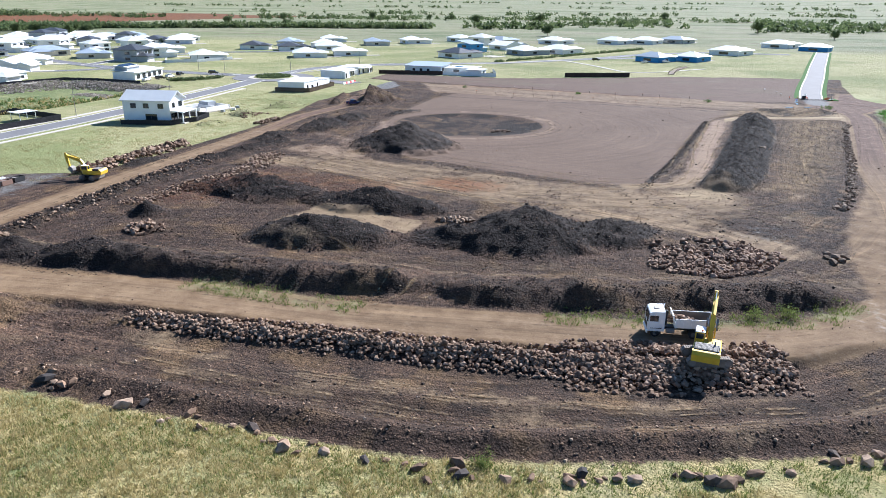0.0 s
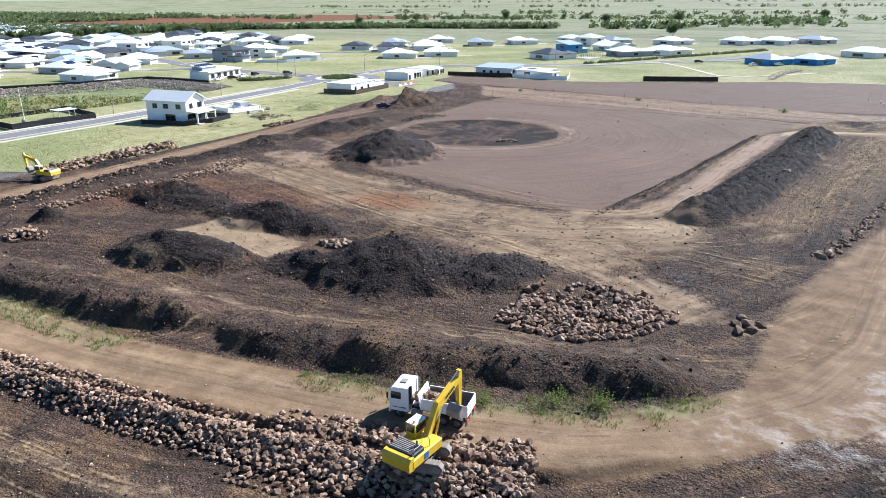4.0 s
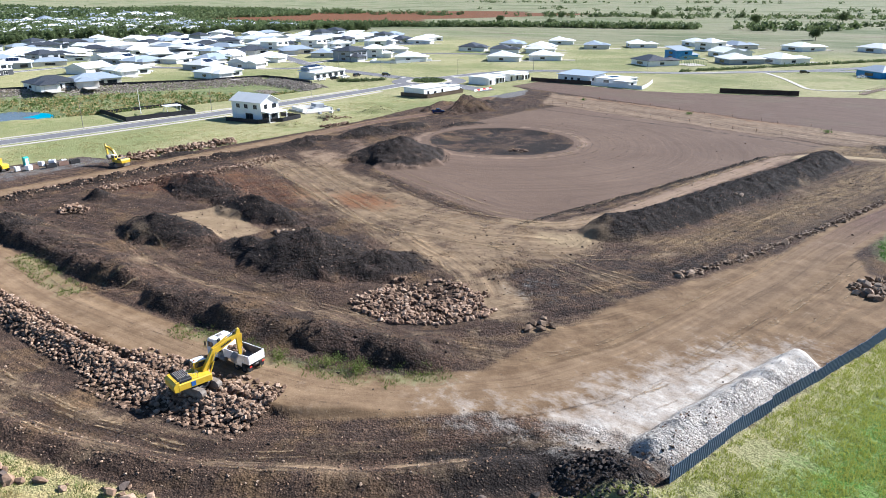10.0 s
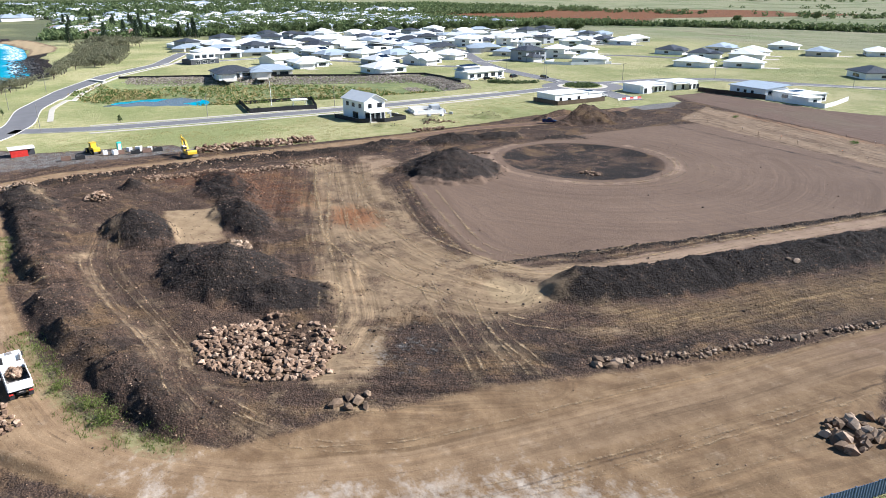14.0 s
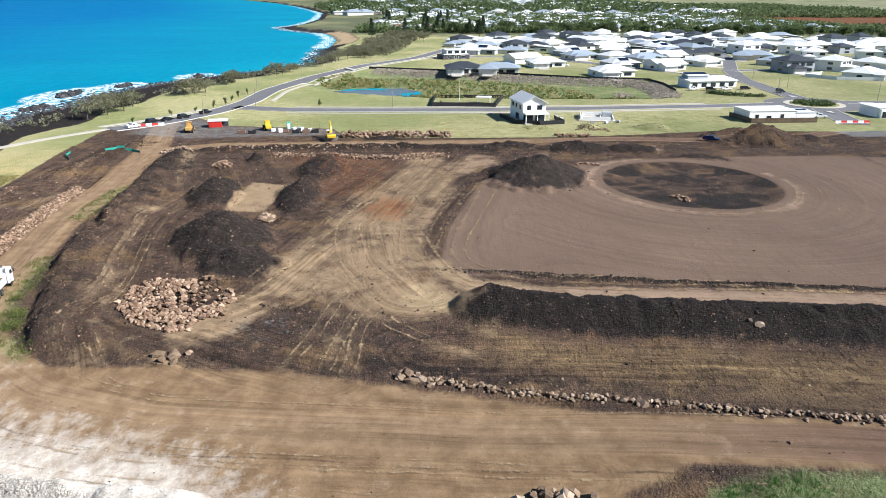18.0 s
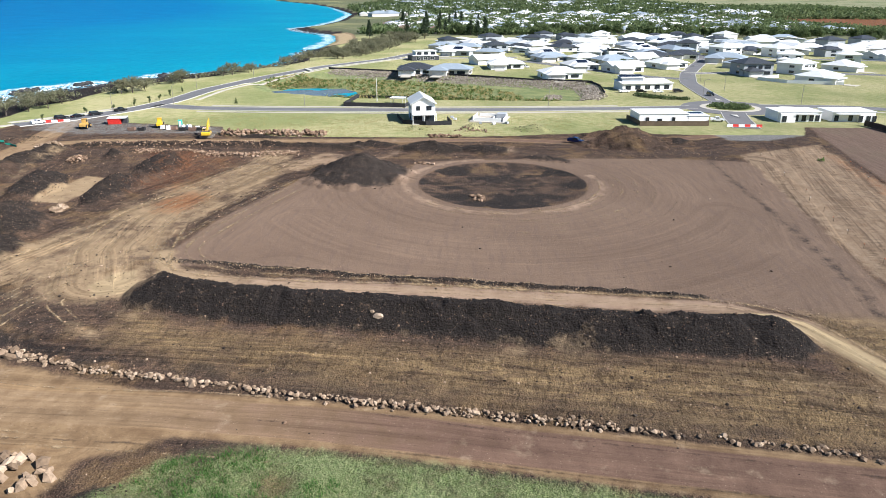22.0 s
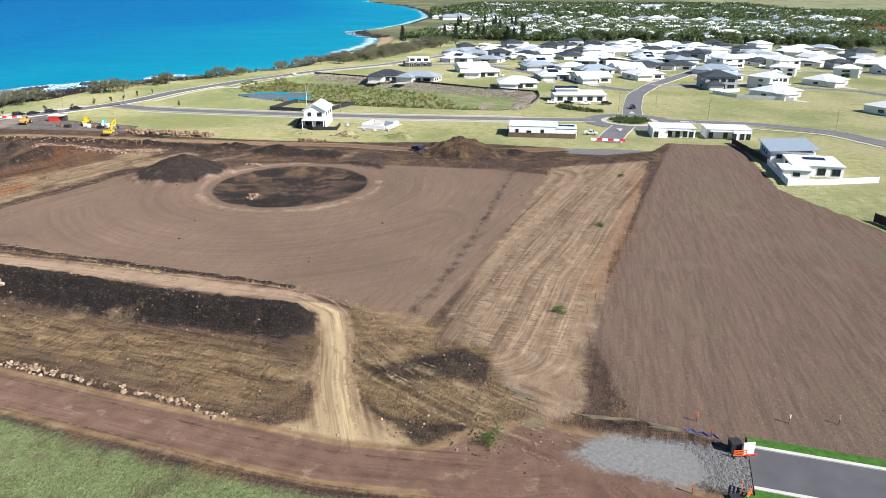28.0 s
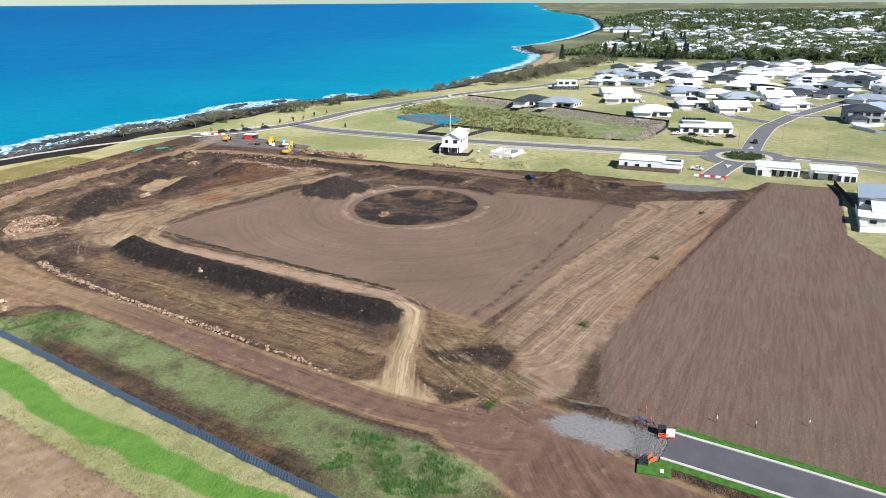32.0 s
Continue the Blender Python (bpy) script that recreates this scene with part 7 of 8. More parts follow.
# curved boardwalk rail near the far bare lots
ob = thing("boardwalk", spot(-11, 395, 0), "brown timber boardwalk with railings between bare lots", "boardwalk")
inv = ob.matrix_basis.inverted()
line = [(-12 + 0.0025 * (i * 2.2) ** 2 * 1.2, 390 + i * 2.2) for i in range(22)]
for i, (x, y) in enumerate(line):
    z = ground_z(x, y)
    part("deck_board", box(fresh(), (x, y, z + 0.25), (3.0, 2.15, 0.12)), TIMBER, ob).matrix_basis = inv
    for s in (-1, 1):
        part("rail_post", box(fresh(), (x + 1.4 * s, y, z + 0.7), (0.12, 0.12, 1.1)), TIMBER, ob).matrix_basis = inv
        part("rail", box(fresh(), (x + 1.4 * s, y, z + 1.2), (0.1, 2.2, 0.12)), TIMBER, ob).matrix_basis = inv
# green silt netting beside the left track
for i, pts in enumerate((((-101, 61), (-103, 58), (-103, 54), (-99, 52)), ((-92, 45), (-96, 42), (-101, 41)))):
    fence(pts, 0.7, paint("green_netting", (0.02, 0.26, 0.20), 0.8), "silt_fence", "low green silt netting on stakes", 2.0, TIMBER)
# street lamps
def street_lamp(x, y, turn):
    ob = thing("street_lamp", spot(x, y, turn), "tall grey street lamp with a single arm", "street lamp", "street lamps")
    part("pole", rod(fresh(), (0, 0, -0.2), (0, 0, 8.5), 0.11, 0.07, 8), STEEL, ob)
    part("arm", rod(fresh(), (0, 0, 8.45), (1.9, 0, 8.8), 0.05, 0.04, 6), STEEL, ob)
    part("lamp_head", box(fresh(), (2.1, 0, 8.8), (0.6, 0.25, 0.12), 0.02), STEEL, ob)
    return ob


lamp0 = street_lamp(-186, 75, 180)
for x, y, t in ((-188, 130, 0), (-190, 180, 0), (-195, 232, 0), (-245, 62, 90), (-300, 74, 90), (-186, 385, 30), (-220, 303, 90), (-250, 322, -90), (-205, 340, 0), (-290, 322, -80), (-125, 408, 60), (-160, 62, 60)):
    copy_thing(lamp0, spot(x, y, t))


# ---- rocks ----
def stone_material(name, a, b, c):
    k = Nodes(name, 0.9, 0.2)
    at = k.local()
    rnd = k.t.nodes.new("ShaderNodeObjectInfo").outputs["Random"]
    isl = k.t.nodes.new("ShaderNodeNewGeometry").outputs["Random Per Island"]
    pick = k.math("FRACT", k.math("ADD", rnd, isl))
    col = k.mix(k.ramp(pick, 0.15, 0.6), a, b)
    col = k.mix(k.ramp(pick, 0.7, 1.0), col, c)
    col = k.mix(k.ramp(k.noise(2.2, 4, at=k.where()), 0.4, 0.75, 0, 0.6), col, tuple(v * 0.45 for v in a))
    k.color(col)
    k.bump(k.noise(7, 4, at=k.where()), 0.5, 0.06)
    return k.m


STONE = stone_material("tan_basalt", (0.145, 0.092, 0.060), (0.290, 0.190, 0.125), (0.45, 0.330, 0.235))
STONE_PALE = stone_material("pale_sandy_stone", (0.165, 0.113, 0.074), (0.31, 0.222, 0.150), (0.45, 0.345, 0.25))
STONE_GREY = stone_material("grey_brown_stone", (0.190, 0.158, 0.125), (0.325, 0.28, 0.225), (0.46, 0.40, 0.33))
STONE_DARK = stone_material("dark_basalt", (0.035, 0.032, 0.032), (0.075, 0.062, 0.055), (0.15, 0.11, 0.085))
CLOD = stone_material("black_clods", (0.026, 0.020, 0.016), (0.048, 0.036, 0.028), (0.085, 0.062, 0.046))
SHELF = stone_material("shore_basalt", (0.030, 0.031, 0.034), (0.055, 0.055, 0.057), (0.105, 0.096, 0.088))


def rock_points(seed, n=13, flat=0.72):
    """A broken stone with worn corners: the hull of points strewn round an uneven ball."""
    r = random.Random(seed)
    bm = fresh()
    turn = r.uniform(0, 6.28)
    for i in range(n):
        z = 1 - 2 * (i + 0.5) / n
        a = turn + 2.39996 * i + r.uniform(-0.35, 0.35)
        q = math.sqrt(1 - z * z)
        d = r.uniform(0.60, 1.15)
        bm.verts.new((1.08 * q * math.cos(a) * d, 0.86 * q * math.sin(a) * d, z * flat * r.uniform(0.8, 1.1)))
    bmesh.ops.convex_hull(bm, input=bm.verts)
    bmesh.ops.delete(bm, geom=[v for v in bm.verts if not v.link_faces], context="VERTS")
    bmesh.ops.triangulate(bm, faces=bm.faces)
    bm.verts.index_update()
    return [tuple(v.co) for v in bm.verts], [tuple(v.index for v in f.verts) for f in bm.faces]


ROCKS = [rock_points(40 + i, 10) for i in range(12)]
CHIPS = [rock_points(80 + i, 9) for i in range(5)]
rock_data = {}


def rock_mesh(i, material):
    if (i, material.name) not in rock_data:
        me = bpy.data.meshes.new("rock")
        me.from_pydata(ROCKS[i][0], [], ROCKS[i][1])
        me.materials.append(material)
        rock_data[i, material.name] = me
    return rock_data[i, material.name]


def scatter(name, places, material, label, category, shapes=ROCKS, parent=None, seed=1):
    """Many stones in one mesh: places are rows of x, y, z, size."""
    r = np.random.RandomState(seed)
    V, F, base = [], [], 0
    protos = [(np.array(v), np.array(f)) for v, f in shapes]
    for x, y, z, s in places:
        v, f = protos[r.randint(len(protos))]
        a, b = r.uniform(0, 6.28), r.uniform(-0.5, 0.5)
        c, sn, cb, sb = math.cos(a), math.sin(a), math.cos(b), math.sin(b)
        m = np.array([[c, -sn * cb, sn * sb], [sn, c * cb, -c * sb], [0, sb, cb]])
        V.append(v @ m.T * s + (x, y, z))
        F.append(f + base)
        base += len(v)
    V, F = np.concatenate(V), np.concatenate(F)
    me = bpy.data.meshes.new(name)
    me.vertices.add(len(V))
    me.vertices.foreach_set("co", V.ravel())
    me.loops.add(F.size)
    me.loops.foreach_set("vertex_index", F.ravel())
    me.polygons.add(len(F))
    me.polygons.foreach_set("loop_start", np.arange(len(F)) * 3)
    me.polygons.foreach_set("use_smooth", np.zeros(len(F), bool))
    me.update(calc_edges=True)
    me.materials.append(material)
    ob = new(name, me)
    ob.parent = parent
    return tagged(ob, label, "" if parent else category, kind="stuff")


def along(pts, wide, n, seed, lo, hi, heap=0.0, taper=1.0):
    """Places for n stones along a line; heap: how high they are piled at its middle."""
    r = random.Random(seed)
    seg = [math.dist(a, b) for a, b in zip(pts, pts[1:])]
    out = []
    for _ in range(n):
        t, i = r.random() * sum(seg), 0
        while t > seg[i] and i < len(seg) - 1:
            t -= seg[i]
            i += 1
        (ax, ay), (bx, by) = pts[i], pts[i + 1]
        u = t / seg[i]
        whole = (sum(seg[:i]) + t) / sum(seg)
        w = wide * (taper + (1 - taper) * whole)
        off = max(-1, min(1, r.gauss(0, 0.48)))
        nx, ny = -(by - ay) / seg[i], (bx - ax) / seg[i]
        x, y = ax + (bx - ax) * u + nx * w * off, ay + (by - ay) * u + ny * w * off
        s = r.uniform(lo, hi) * (1.25 if r.random() < 0.12 else 1)
        out.append((x, y, heap * (1 - abs(off)) * r.uniform(0.25, 1.0), s))
    return out


def blob(cx, cy, rx, ry, turn, n, seed, lo, hi, heap=0.0, hollow=0.0):
    r = random.Random(seed)
    out = []
    c, s = math.cos(radians(turn)), math.sin(radians(turn))
    for _ in range(n):
        a, q = r.uniform(0, 2 * math.pi), math.sqrt(r.uniform(hollow, 1))
        u, v = rx * q * math.cos(a), ry * q * math.sin(a)
        out.append((cx + u * c - v * s, cy + u * s + v * c, heap * (1 - q) * r.uniform(0.3, 1), r.uniform(lo, hi)))
    return out


def on_ground(places, sink=0.25):
    P = np.array(places)
    P[:, 2] += height(P[:, 0], P[:, 1]) + P[:, 3] * (0.55 - sink)
    return P.tolist()


def rock_heap(name, places, material, label, category="rocks", parts=300, core=None):
    """A heap or row of rocks: some hundred single rocks, the rest one mesh. core: where the single ones are taken first."""
    P = on_ground(places)
    if core:
        P.sort(key=lambda p: math.dist(p[:2], core))
    x, y = P[0][:2]
    ob = thing(name, spot(x, y), label, category)
    inv = ob.matrix_basis.inverted()
    r = random.Random(len(P))
    for px, py, pz, s in P[:parts]:
        o = new("rock", rock_mesh(r.randrange(len(ROCKS)), material))
        o.parent = ob
        o.matrix_basis = inv @ pose(px, py, pz, r.uniform(-30, 30), r.uniform(-30, 30), r.uniform(0, 360)) @ Matrix.Diagonal((s, s * r.uniform(0.75, 1.1), s * r.uniform(0.75, 1.1), 1))
    if len(P) > parts:
        rest = scatter("rubble", P[parts:], material, "loose rocks of the same heap", "", parent=ob)
        rest.matrix_basis = inv
    return ob


WINDROW = ((-61.5, 61.6), (-56, 61.9), (-49, 62.4), (-35, 64.2), (-22, 65.5), (-10, 67.5), (2, 70.5), (13, 74.5))
rock_heap("rock_windrow", along(WINDROW, 3.3, 6200, 1, 0.13, 0.36, 1.0, 0.62) + along(WINDROW[-3:], 5.0, 1500, 2, 0.16, 0.44, 0.8), STONE, "long windrow of brown broken rocks beside the haul road", core=(0, 69))
rock_heap("rock_pile", [p for i, p in enumerate(blob(4.5, 106.8, 12.5, 8.0, 38, 1250, 3, 0.24, 0.62, 0.5, 0.0)) if (math.hypot((p[0] - 2.5) / 5.5, (p[1] - 110) / 4.0) > 1 or i % 7 == 0) and (math.hypot((p[0] - 4.5) / 10, (p[1] - 106.8) / 8.5) < 0.55 + 0.9 * float(fractal(np.array([p[0]]), np.array([p[1]]), 5, 44, 2)[0]))] + blob(2, 107, 6, 4, 40, 120, 4, 0.15, 0.35), STONE, "broad low pile of tan broken rocks", core=(10, 104))
rock_heap("rock_row", along(((27.5, 141), (31.5, 153), (34, 169), (37, 186), (39.2, 203), (41.2, 219)), 1.0, 560, 5, 0.15, 0.40, 0.3) + along(((41.2, 219), (43.2, 234), (44.5, 241), (46.5, 248)), 0.7, 80, 6, 0.2, 0.45), STONE_PALE, "low row of pale rocks along the haul road")
for n, (place, mat, label) in enumerate(((along(((-125, 117), (-125.5, 136), (-125, 152)), 2.6, 420, 7, 0.35, 0.8, 1.6), STONE, "high bank of brown rocks beside a far track"), (along(((-126, 186), (-125, 197)), 1.6, 60, 8, 0.35, 0.7, 0.6), STONE, "small row of brown rocks at the verge"),
                          (along(((-102, 68), (-98, 76)), 2.2, 110, 9, 0.3, 0.7, 0.8), STONE_PALE, "pale heap of rocks by the track corner"), (blob(-84, 89.5, 3.4, 2.6, 10, 70, 10, 0.35, 0.8, 1.3), STONE, "small heap of brown rocks on dark earth"),
                          (along(((-97, 100), (-96, 116), (-93, 133), (-97, 150)), 3.6, 620, 11, 0.16, 0.46, 0.5), STONE, "long strip of brown rocks at the edge of the diggings"), (blob(-36.5, 111.5, 3, 1.6, 20, 45, 12, 0.35, 0.75, 0.5), STONE_PALE, "cluster of pale rocks on a dark mound"),
                          (blob(-53, 203, 3, 1.8, 30, 32, 13, 0.3, 0.6, 0.3) + blob(-65, 209, 22, 20, 0, 150, 113, 0.06, 0.16), STONE, "few rocks lying in a dark hollow"), (blob(-85, 188, 3.5, 1.6, 70, 34, 14, 0.25, 0.6, 0.2), STONE, "scattered rocks beside a dark mound"), (blob(52, 157, 3.0, 5.0, -10, 46, 15, 0.45, 1.0, 0.6), STONE_PALE, "heap of large pale boulders beside the road"),
                          (along(((-104, 82), (-106, 110), (-107, 140)), 2.6, 260, 16, 0.15, 0.42, 0.2), STONE, "rocks strewn along a dark bank"), (blob(47, 88.5, 4.5, 3, 30, 260, 17, 0.08, 0.26, 0.9), STONE_DARK, "dark burnt rubble at the fence end"), (along(((-138, 195), (-136, 206)), 2.5, 60, 18, 0.2, 0.5, 0.2), STONE, "brown rubble behind a building plot"))):
    rock_heap("rock_heap", place, mat, label, parts=70)

load = blob(1.0, 78.2, 1.75, 0.85, 11.6, 80, 19, 0.2, 0.42, 0.5)
ob = thing("rock_load", pose(1.0, 78.2, ground_z(1.86, 78.35) + 1.62), "load of brown rocks lying in the tipper tray", "rocks")
r0 = random.Random(4)
for px, py, pz, s in load:
    o = new("rock", rock_mesh(r0.randrange(len(ROCKS)), STONE))
    o.parent = ob
    o.matrix_basis = pose(px - 1.0, py - 78.2, pz + s * 0.6, r0.uniform(-30, 30), r0.uniform(-30, 30), r0.uniform(0, 360)) @ Matrix.Scale(s, 4)


def boulder(x, y, s, mat, label, group, seed):
    r = random.Random(seed)
    v, f = rock_points(300 + seed, 12, 0.85)
    ob = mesh_object("boulder", v, f, mat)
    ob.matrix_basis = spot(x, y, r.uniform(0, 360), s * 0.22) @ Matrix.Diagonal((s * r.uniform(0.9, 1.35), s * r.uniform(0.7, 1.0), s * r.uniform(0.6, 0.95), 1))
    return tagged(ob, label, "boulder", group)


EDGE = [(-63, 47), (-58, 46), (-57, 45.2), (-54, 45.8), (-51, 45), (-48, 45), (-45, 45), (-43, 44.4), (-41, 45), (-38, 44.2), (-36, 45), (-34, 45), (-31.5, 44), (-29, 44), (-27, 45), (-25.5, 44), (-23, 44), (-21.7, 45.2), (-20, 45), (-18.4, 44.6), (-17, 44), (-15.5, 45.6), (-14, 46), (-11.5, 46.6), (-9, 47.2),
        (-7, 48), (-5.5, 48.2), (-4, 49), (-2, 49), (-0.2, 50.2), (2, 51), (4.3, 51.4), (6, 52), (8, 54), (11, 55.4), (14, 57), (15.4, 58), (17, 58), (19, 59), (22, 61), (24, 62), (26, 63), (29, 64.5)]
for i, (x, y) in enumerate(EDGE):
    r = random.Random(900 + i)
    bx, by, big = x + r.uniform(-1.1, 1.1), y + r.uniform(-0.9, 0.7), r.choice((0.45, 0.55, 0.65, 0.78, 0.9)) * r.uniform(0.85, 1.15)
    boulder(bx, by, big, STONE_DARK if i % 5 == 1 else STONE, "weathered boulder half sunk in rough grass" if i % 5 == 1 else "brown boulder at the edge of rough grass", "boulders along the grass edge", i)
    for j in range(r.choice((0, 1, 1, 2))):
        a = r.uniform(0, 6.28)
        boulder(bx + 1.5 * big * math.cos(a), by + 1.1 * big * math.sin(a), big * r.uniform(0.4, 0.7), STONE, "small brown boulder lying against a larger one", "boulders along the grass edge", 300 + 3 * i + j)
for i, (x, y, s) in enumerate(((22, 110.2, 1.1), (23.4, 111.2, 1.0), (22.6, 112.6, 1.2), (21.4, 112, 0.9), (24, 113, 0.8), (21.8, 114, 0.9), (28.2, 141.2, 1.1), (27.2, 142.4, 1.0), (29.2, 142.8, 0.9), (28.8, 144, 1.1), (30, 145, 0.7))):
    boulder(x, y, s * 0.8, STONE_PALE, "large pale split boulder on earth", "pale boulders", 60 + i)
for i, (x, y, s) in enumerate(((18, 189.3, 0.7), (17.2, 188.4, 0.5), (34.5, 169, 0.9), (46, 83, 0.9), (44, 82, 1.1), (43.2, 83.6, 1.0), (47, 84.5, 0.8), (40, 80, 0.9), (49, 88.6, 0.9))):
    boulder(x, y, s * (0.9 if i < 3 else 0.6), STONE_PALE if i < 3 else STONE_DARK, "single pale boulder at a bank's foot" if i < 3 else "dark boulder at the edge of rough grass", "single boulders", 80 + i)

# the rock lined wall of the basin, and the shore
scatter("basin_rocks", on_ground(along(((-338, 112), (-322, 150), (-304, 190), (-286, 232), (-276, 258)), 9, 4600, 31, 0.25, 0.58, 0.5) + along(((-276, 258), (-250, 258), (-228, 256), (-216, 250)), 6, 1700, 32, 0.25, 0.55, 0.3) + along(((-250, 240), (-226, 236)), 4, 500, 33, 0.25, 0.5)), STONE_GREY, "rock lining on the slope of a drainage basin", "rocks")
coast_places = []
for p, w, n, s in ((COAST[3:8], 13, 1000, 41), (COAST[7:12], 13, 900, 42), (COAST[11:17], 12, 800, 43), (((-815, 12), (-900, -42), (-970, -72)), 22, 500, 44), (((-970, -72), (-1047, -58), (-1245, -62), (-1340, -71), (-1650, -106)), 18, 300, 45), (((200, -62), (60, -44), (-20, -30)), 9, 300, 46)):
    coast_places += along(p, w * 0.75, int(n * 1.5), s, 0.35, 1.2)
P = np.array(coast_places)
P[:, 2] = np.maximum(height(P[:, 0], P[:, 1]), -3.4) + 0.1
scatter("shore_rocks", P.tolist(), SHELF, "black basalt rocks along the tide line", "rocks", seed=5)
for i, (x, y, a, b, t) in enumerate(REEFS):
    r = blob(x, y, a, b, t, 90, 200 + i, 0.7, 2.0)
    scatter("reef", [(px, py, -3.3 + random.Random(j).uniform(0, 0.7), s) for j, (px, py, _, s) in enumerate(r)], SHELF, "low black reef awash in the surf", "reef", seed=i)

# loose stones and clods all over the works
rg = np.random.RandomState(5)
sx, sy = rg.uniform(-118, 52, 66000), rg.uniform(44, 288, 66000)
calm = np.maximum(inside(sx, sy, PAD), inside(sx, sy, GREEN))
calm = np.maximum(np.maximum(calm, inside(sx, sy, APRON)), inside(sx, sy, STRIP))
keep = (inside(sx, sy, SITE) > 0.5) & ((calm < -1) | (rg.uniform(0, 1, len(sx)) < 0.025)) & (rg.uniform(0, 1, len(sx)) < 0.25 + 0.9 * fractal(sx, sy, 11, 51, 2) ** 2)
for pts, wide in zip(HAUL, HAUL_WIDE):
    keep &= (line_distance(sx, sy, pts) > wide) | (rg.uniform(0, 1, len(sx)) < 0.05)
sx, sy = sx[keep], sy[keep]
sizes = rg.uniform(0.05, 0.14, len(sx)) * np.where(rg.uniform(0, 1, len(sx)) < 0.08, 2.0, 1)
sz = height(sx, sy) + sizes * 0.25
scatter("loose_stones", np.stack([sx, sy, sz, sizes], -1)[: len(sx) * 2 // 3].tolist(), STONE, "small brown stones strewn over bare earth", "stones", CHIPS, seed=8)
scatter("earth_clods", np.stack([sx, sy, sz, sizes * 1.1], -1)[len(sx) * 2 // 3 :].tolist(), CLOD, "dark clods of earth strewn over the works", "earth", CHIPS, seed=9)
hx, hy = [], []
for cx, cy, a, b, h, turn in HEAPS:
    for p in blob(cx, cy, a * 1.1, b * 1.1, turn, int(a * b * 6.5), int(cx * 7 + cy) % 999, 0.1, 0.4):
        hx.append(p[0]), hy.append(p[1])
for n, (pts, wide, h, wild) in enumerate(RIDGES):
    if n not in (4, 6, 7):
        L = sum(math.dist(a, b) for a, b in zip(pts, pts[1:]))
        for p in along(pts, wide * (0.8 if n in (1, 2) else 1.2), int(L * wide * (0 if n in (9, 10, 11) else 4 if n in (0, 1, 2) else 9)), n + 700, 0.1, 0.4):
            hx.append(p[0]), hy.append(p[1])
hx, hy = np.array(hx), np.array(hy)
hs = rg.uniform(0.06, 0.16, len(hx)) * np.where(rg.uniform(0, 1, len(hx)) < 0.1, 2.0, 1.0)
scatter("heap_clods", np.stack([hx, hy, height(hx, hy) + hs * 0.2, hs], -1).tolist(), CLOD, "black clods and lumps on the soil heaps", "earth", CHIPS, seed=10)
scatter("bank_stones", on_ground(along(RIDGES[3][0], 1.5, 900, 63, 0.05, 0.15) + along(((4.8, 238), (9, 250), (18, 262)), 2.5, 240, 64, 0.05, 0.14), 0.3), STONE_PALE, "small pale stones along a low bank", "stones", CHIPS, seed=12)
scatter("edge_stones", on_ground(along(RIDGES[6][0], 3.2, 500, 65, 0.05, 0.20), 0.3), STONE, "brown stones strewn along the grass edge", "stones", CHIPS, seed=13)
wx2 = np.array(along(RIDGES[4][0], 2.8, 380, 61, 0.04, 0.11) + blob(43, 108, 4, 11, -15, 120, 62, 0.03, 0.09))
wx2[:, 2] = height(wx2[:, 0], wx2[:, 1]) + wx2[:, 3] * 0.2
scatter("white_lumps", wx2.tolist(), paint("pale_lime", (0.56, 0.53, 0.47), 0.95, 0.1), "pale lumps on a white sand heap", "sand", CHIPS)


# ---- plants ----
def leaf_material(name, a, b):
    k = Nodes(name, 0.75, 0.2)
    isl = k.t.nodes.new("ShaderNodeNewGeometry").outputs["Random Per Island"]
    rnd = k.t.nodes.new("ShaderNodeObjectInfo").outputs["Random"]
    col = k.mix(isl, a, b)
    col = k.mix(k.ramp(rnd, 0, 1, 0, 0.45), col, tuple(v * 0.6 for v in a))
    k.color(col)
    glow, both = k.n("ShaderNodeBsdfTranslucent", Color=col), k.t.nodes.new("ShaderNodeMixShader")
    both.inputs[0].default_value = 0.42
    k.t.links.new(k.b.outputs[0], both.inputs[1])
    k.t.links.new(glow.outputs[0], both.inputs[2])
    k.t.links.new(both.outputs[0], k.t.nodes["Material Output"].inputs["Surface"])
    return k.m


BARK = paint("grey_bark", (0.13, 0.105, 0.085), 0.95, 0.1, vary=0.3, scale=3)
LEAF_OAK = leaf_material("grey_green_needles", (0.145, 0.148, 0.085), (0.265, 0.250, 0.160))
LEAF_GREEN = leaf_material("green_leaves", (0.070, 0.105, 0.040), (0.155, 0.190, 0.080))
LEAF_BRIGHT = leaf_material("bright_green_leaves", (0.045, 0.105, 0.018), (0.10, 0.18, 0.035))
LEAF_PINE = leaf_material("dark_pine_needles", (0.030, 0.050, 0.028), (0.062, 0.085, 0.045))
LEAF_DRY = leaf_material("dry_grass_blades", (0.27, 0.225, 0.085), (0.52, 0.42, 0.20))
LEAF_GRASS = leaf_material("green_grass_blades", (0.10, 0.135, 0.030), (0.22, 0.25, 0.072))
LEAF_LUSH = leaf_material("lush_grass_blades", (0.20, 0.25, 0.035), (0.42, 0.42, 0.10))
LEAF_CLUMP = leaf_material("clump_leaves", (0.060, 0.150, 0.028), (0.150, 0.290, 0.075))
LEAF_WEED = leaf_material("weed_leaves", (0.070, 0.120, 0.028), (0.165, 0.205, 0.062))


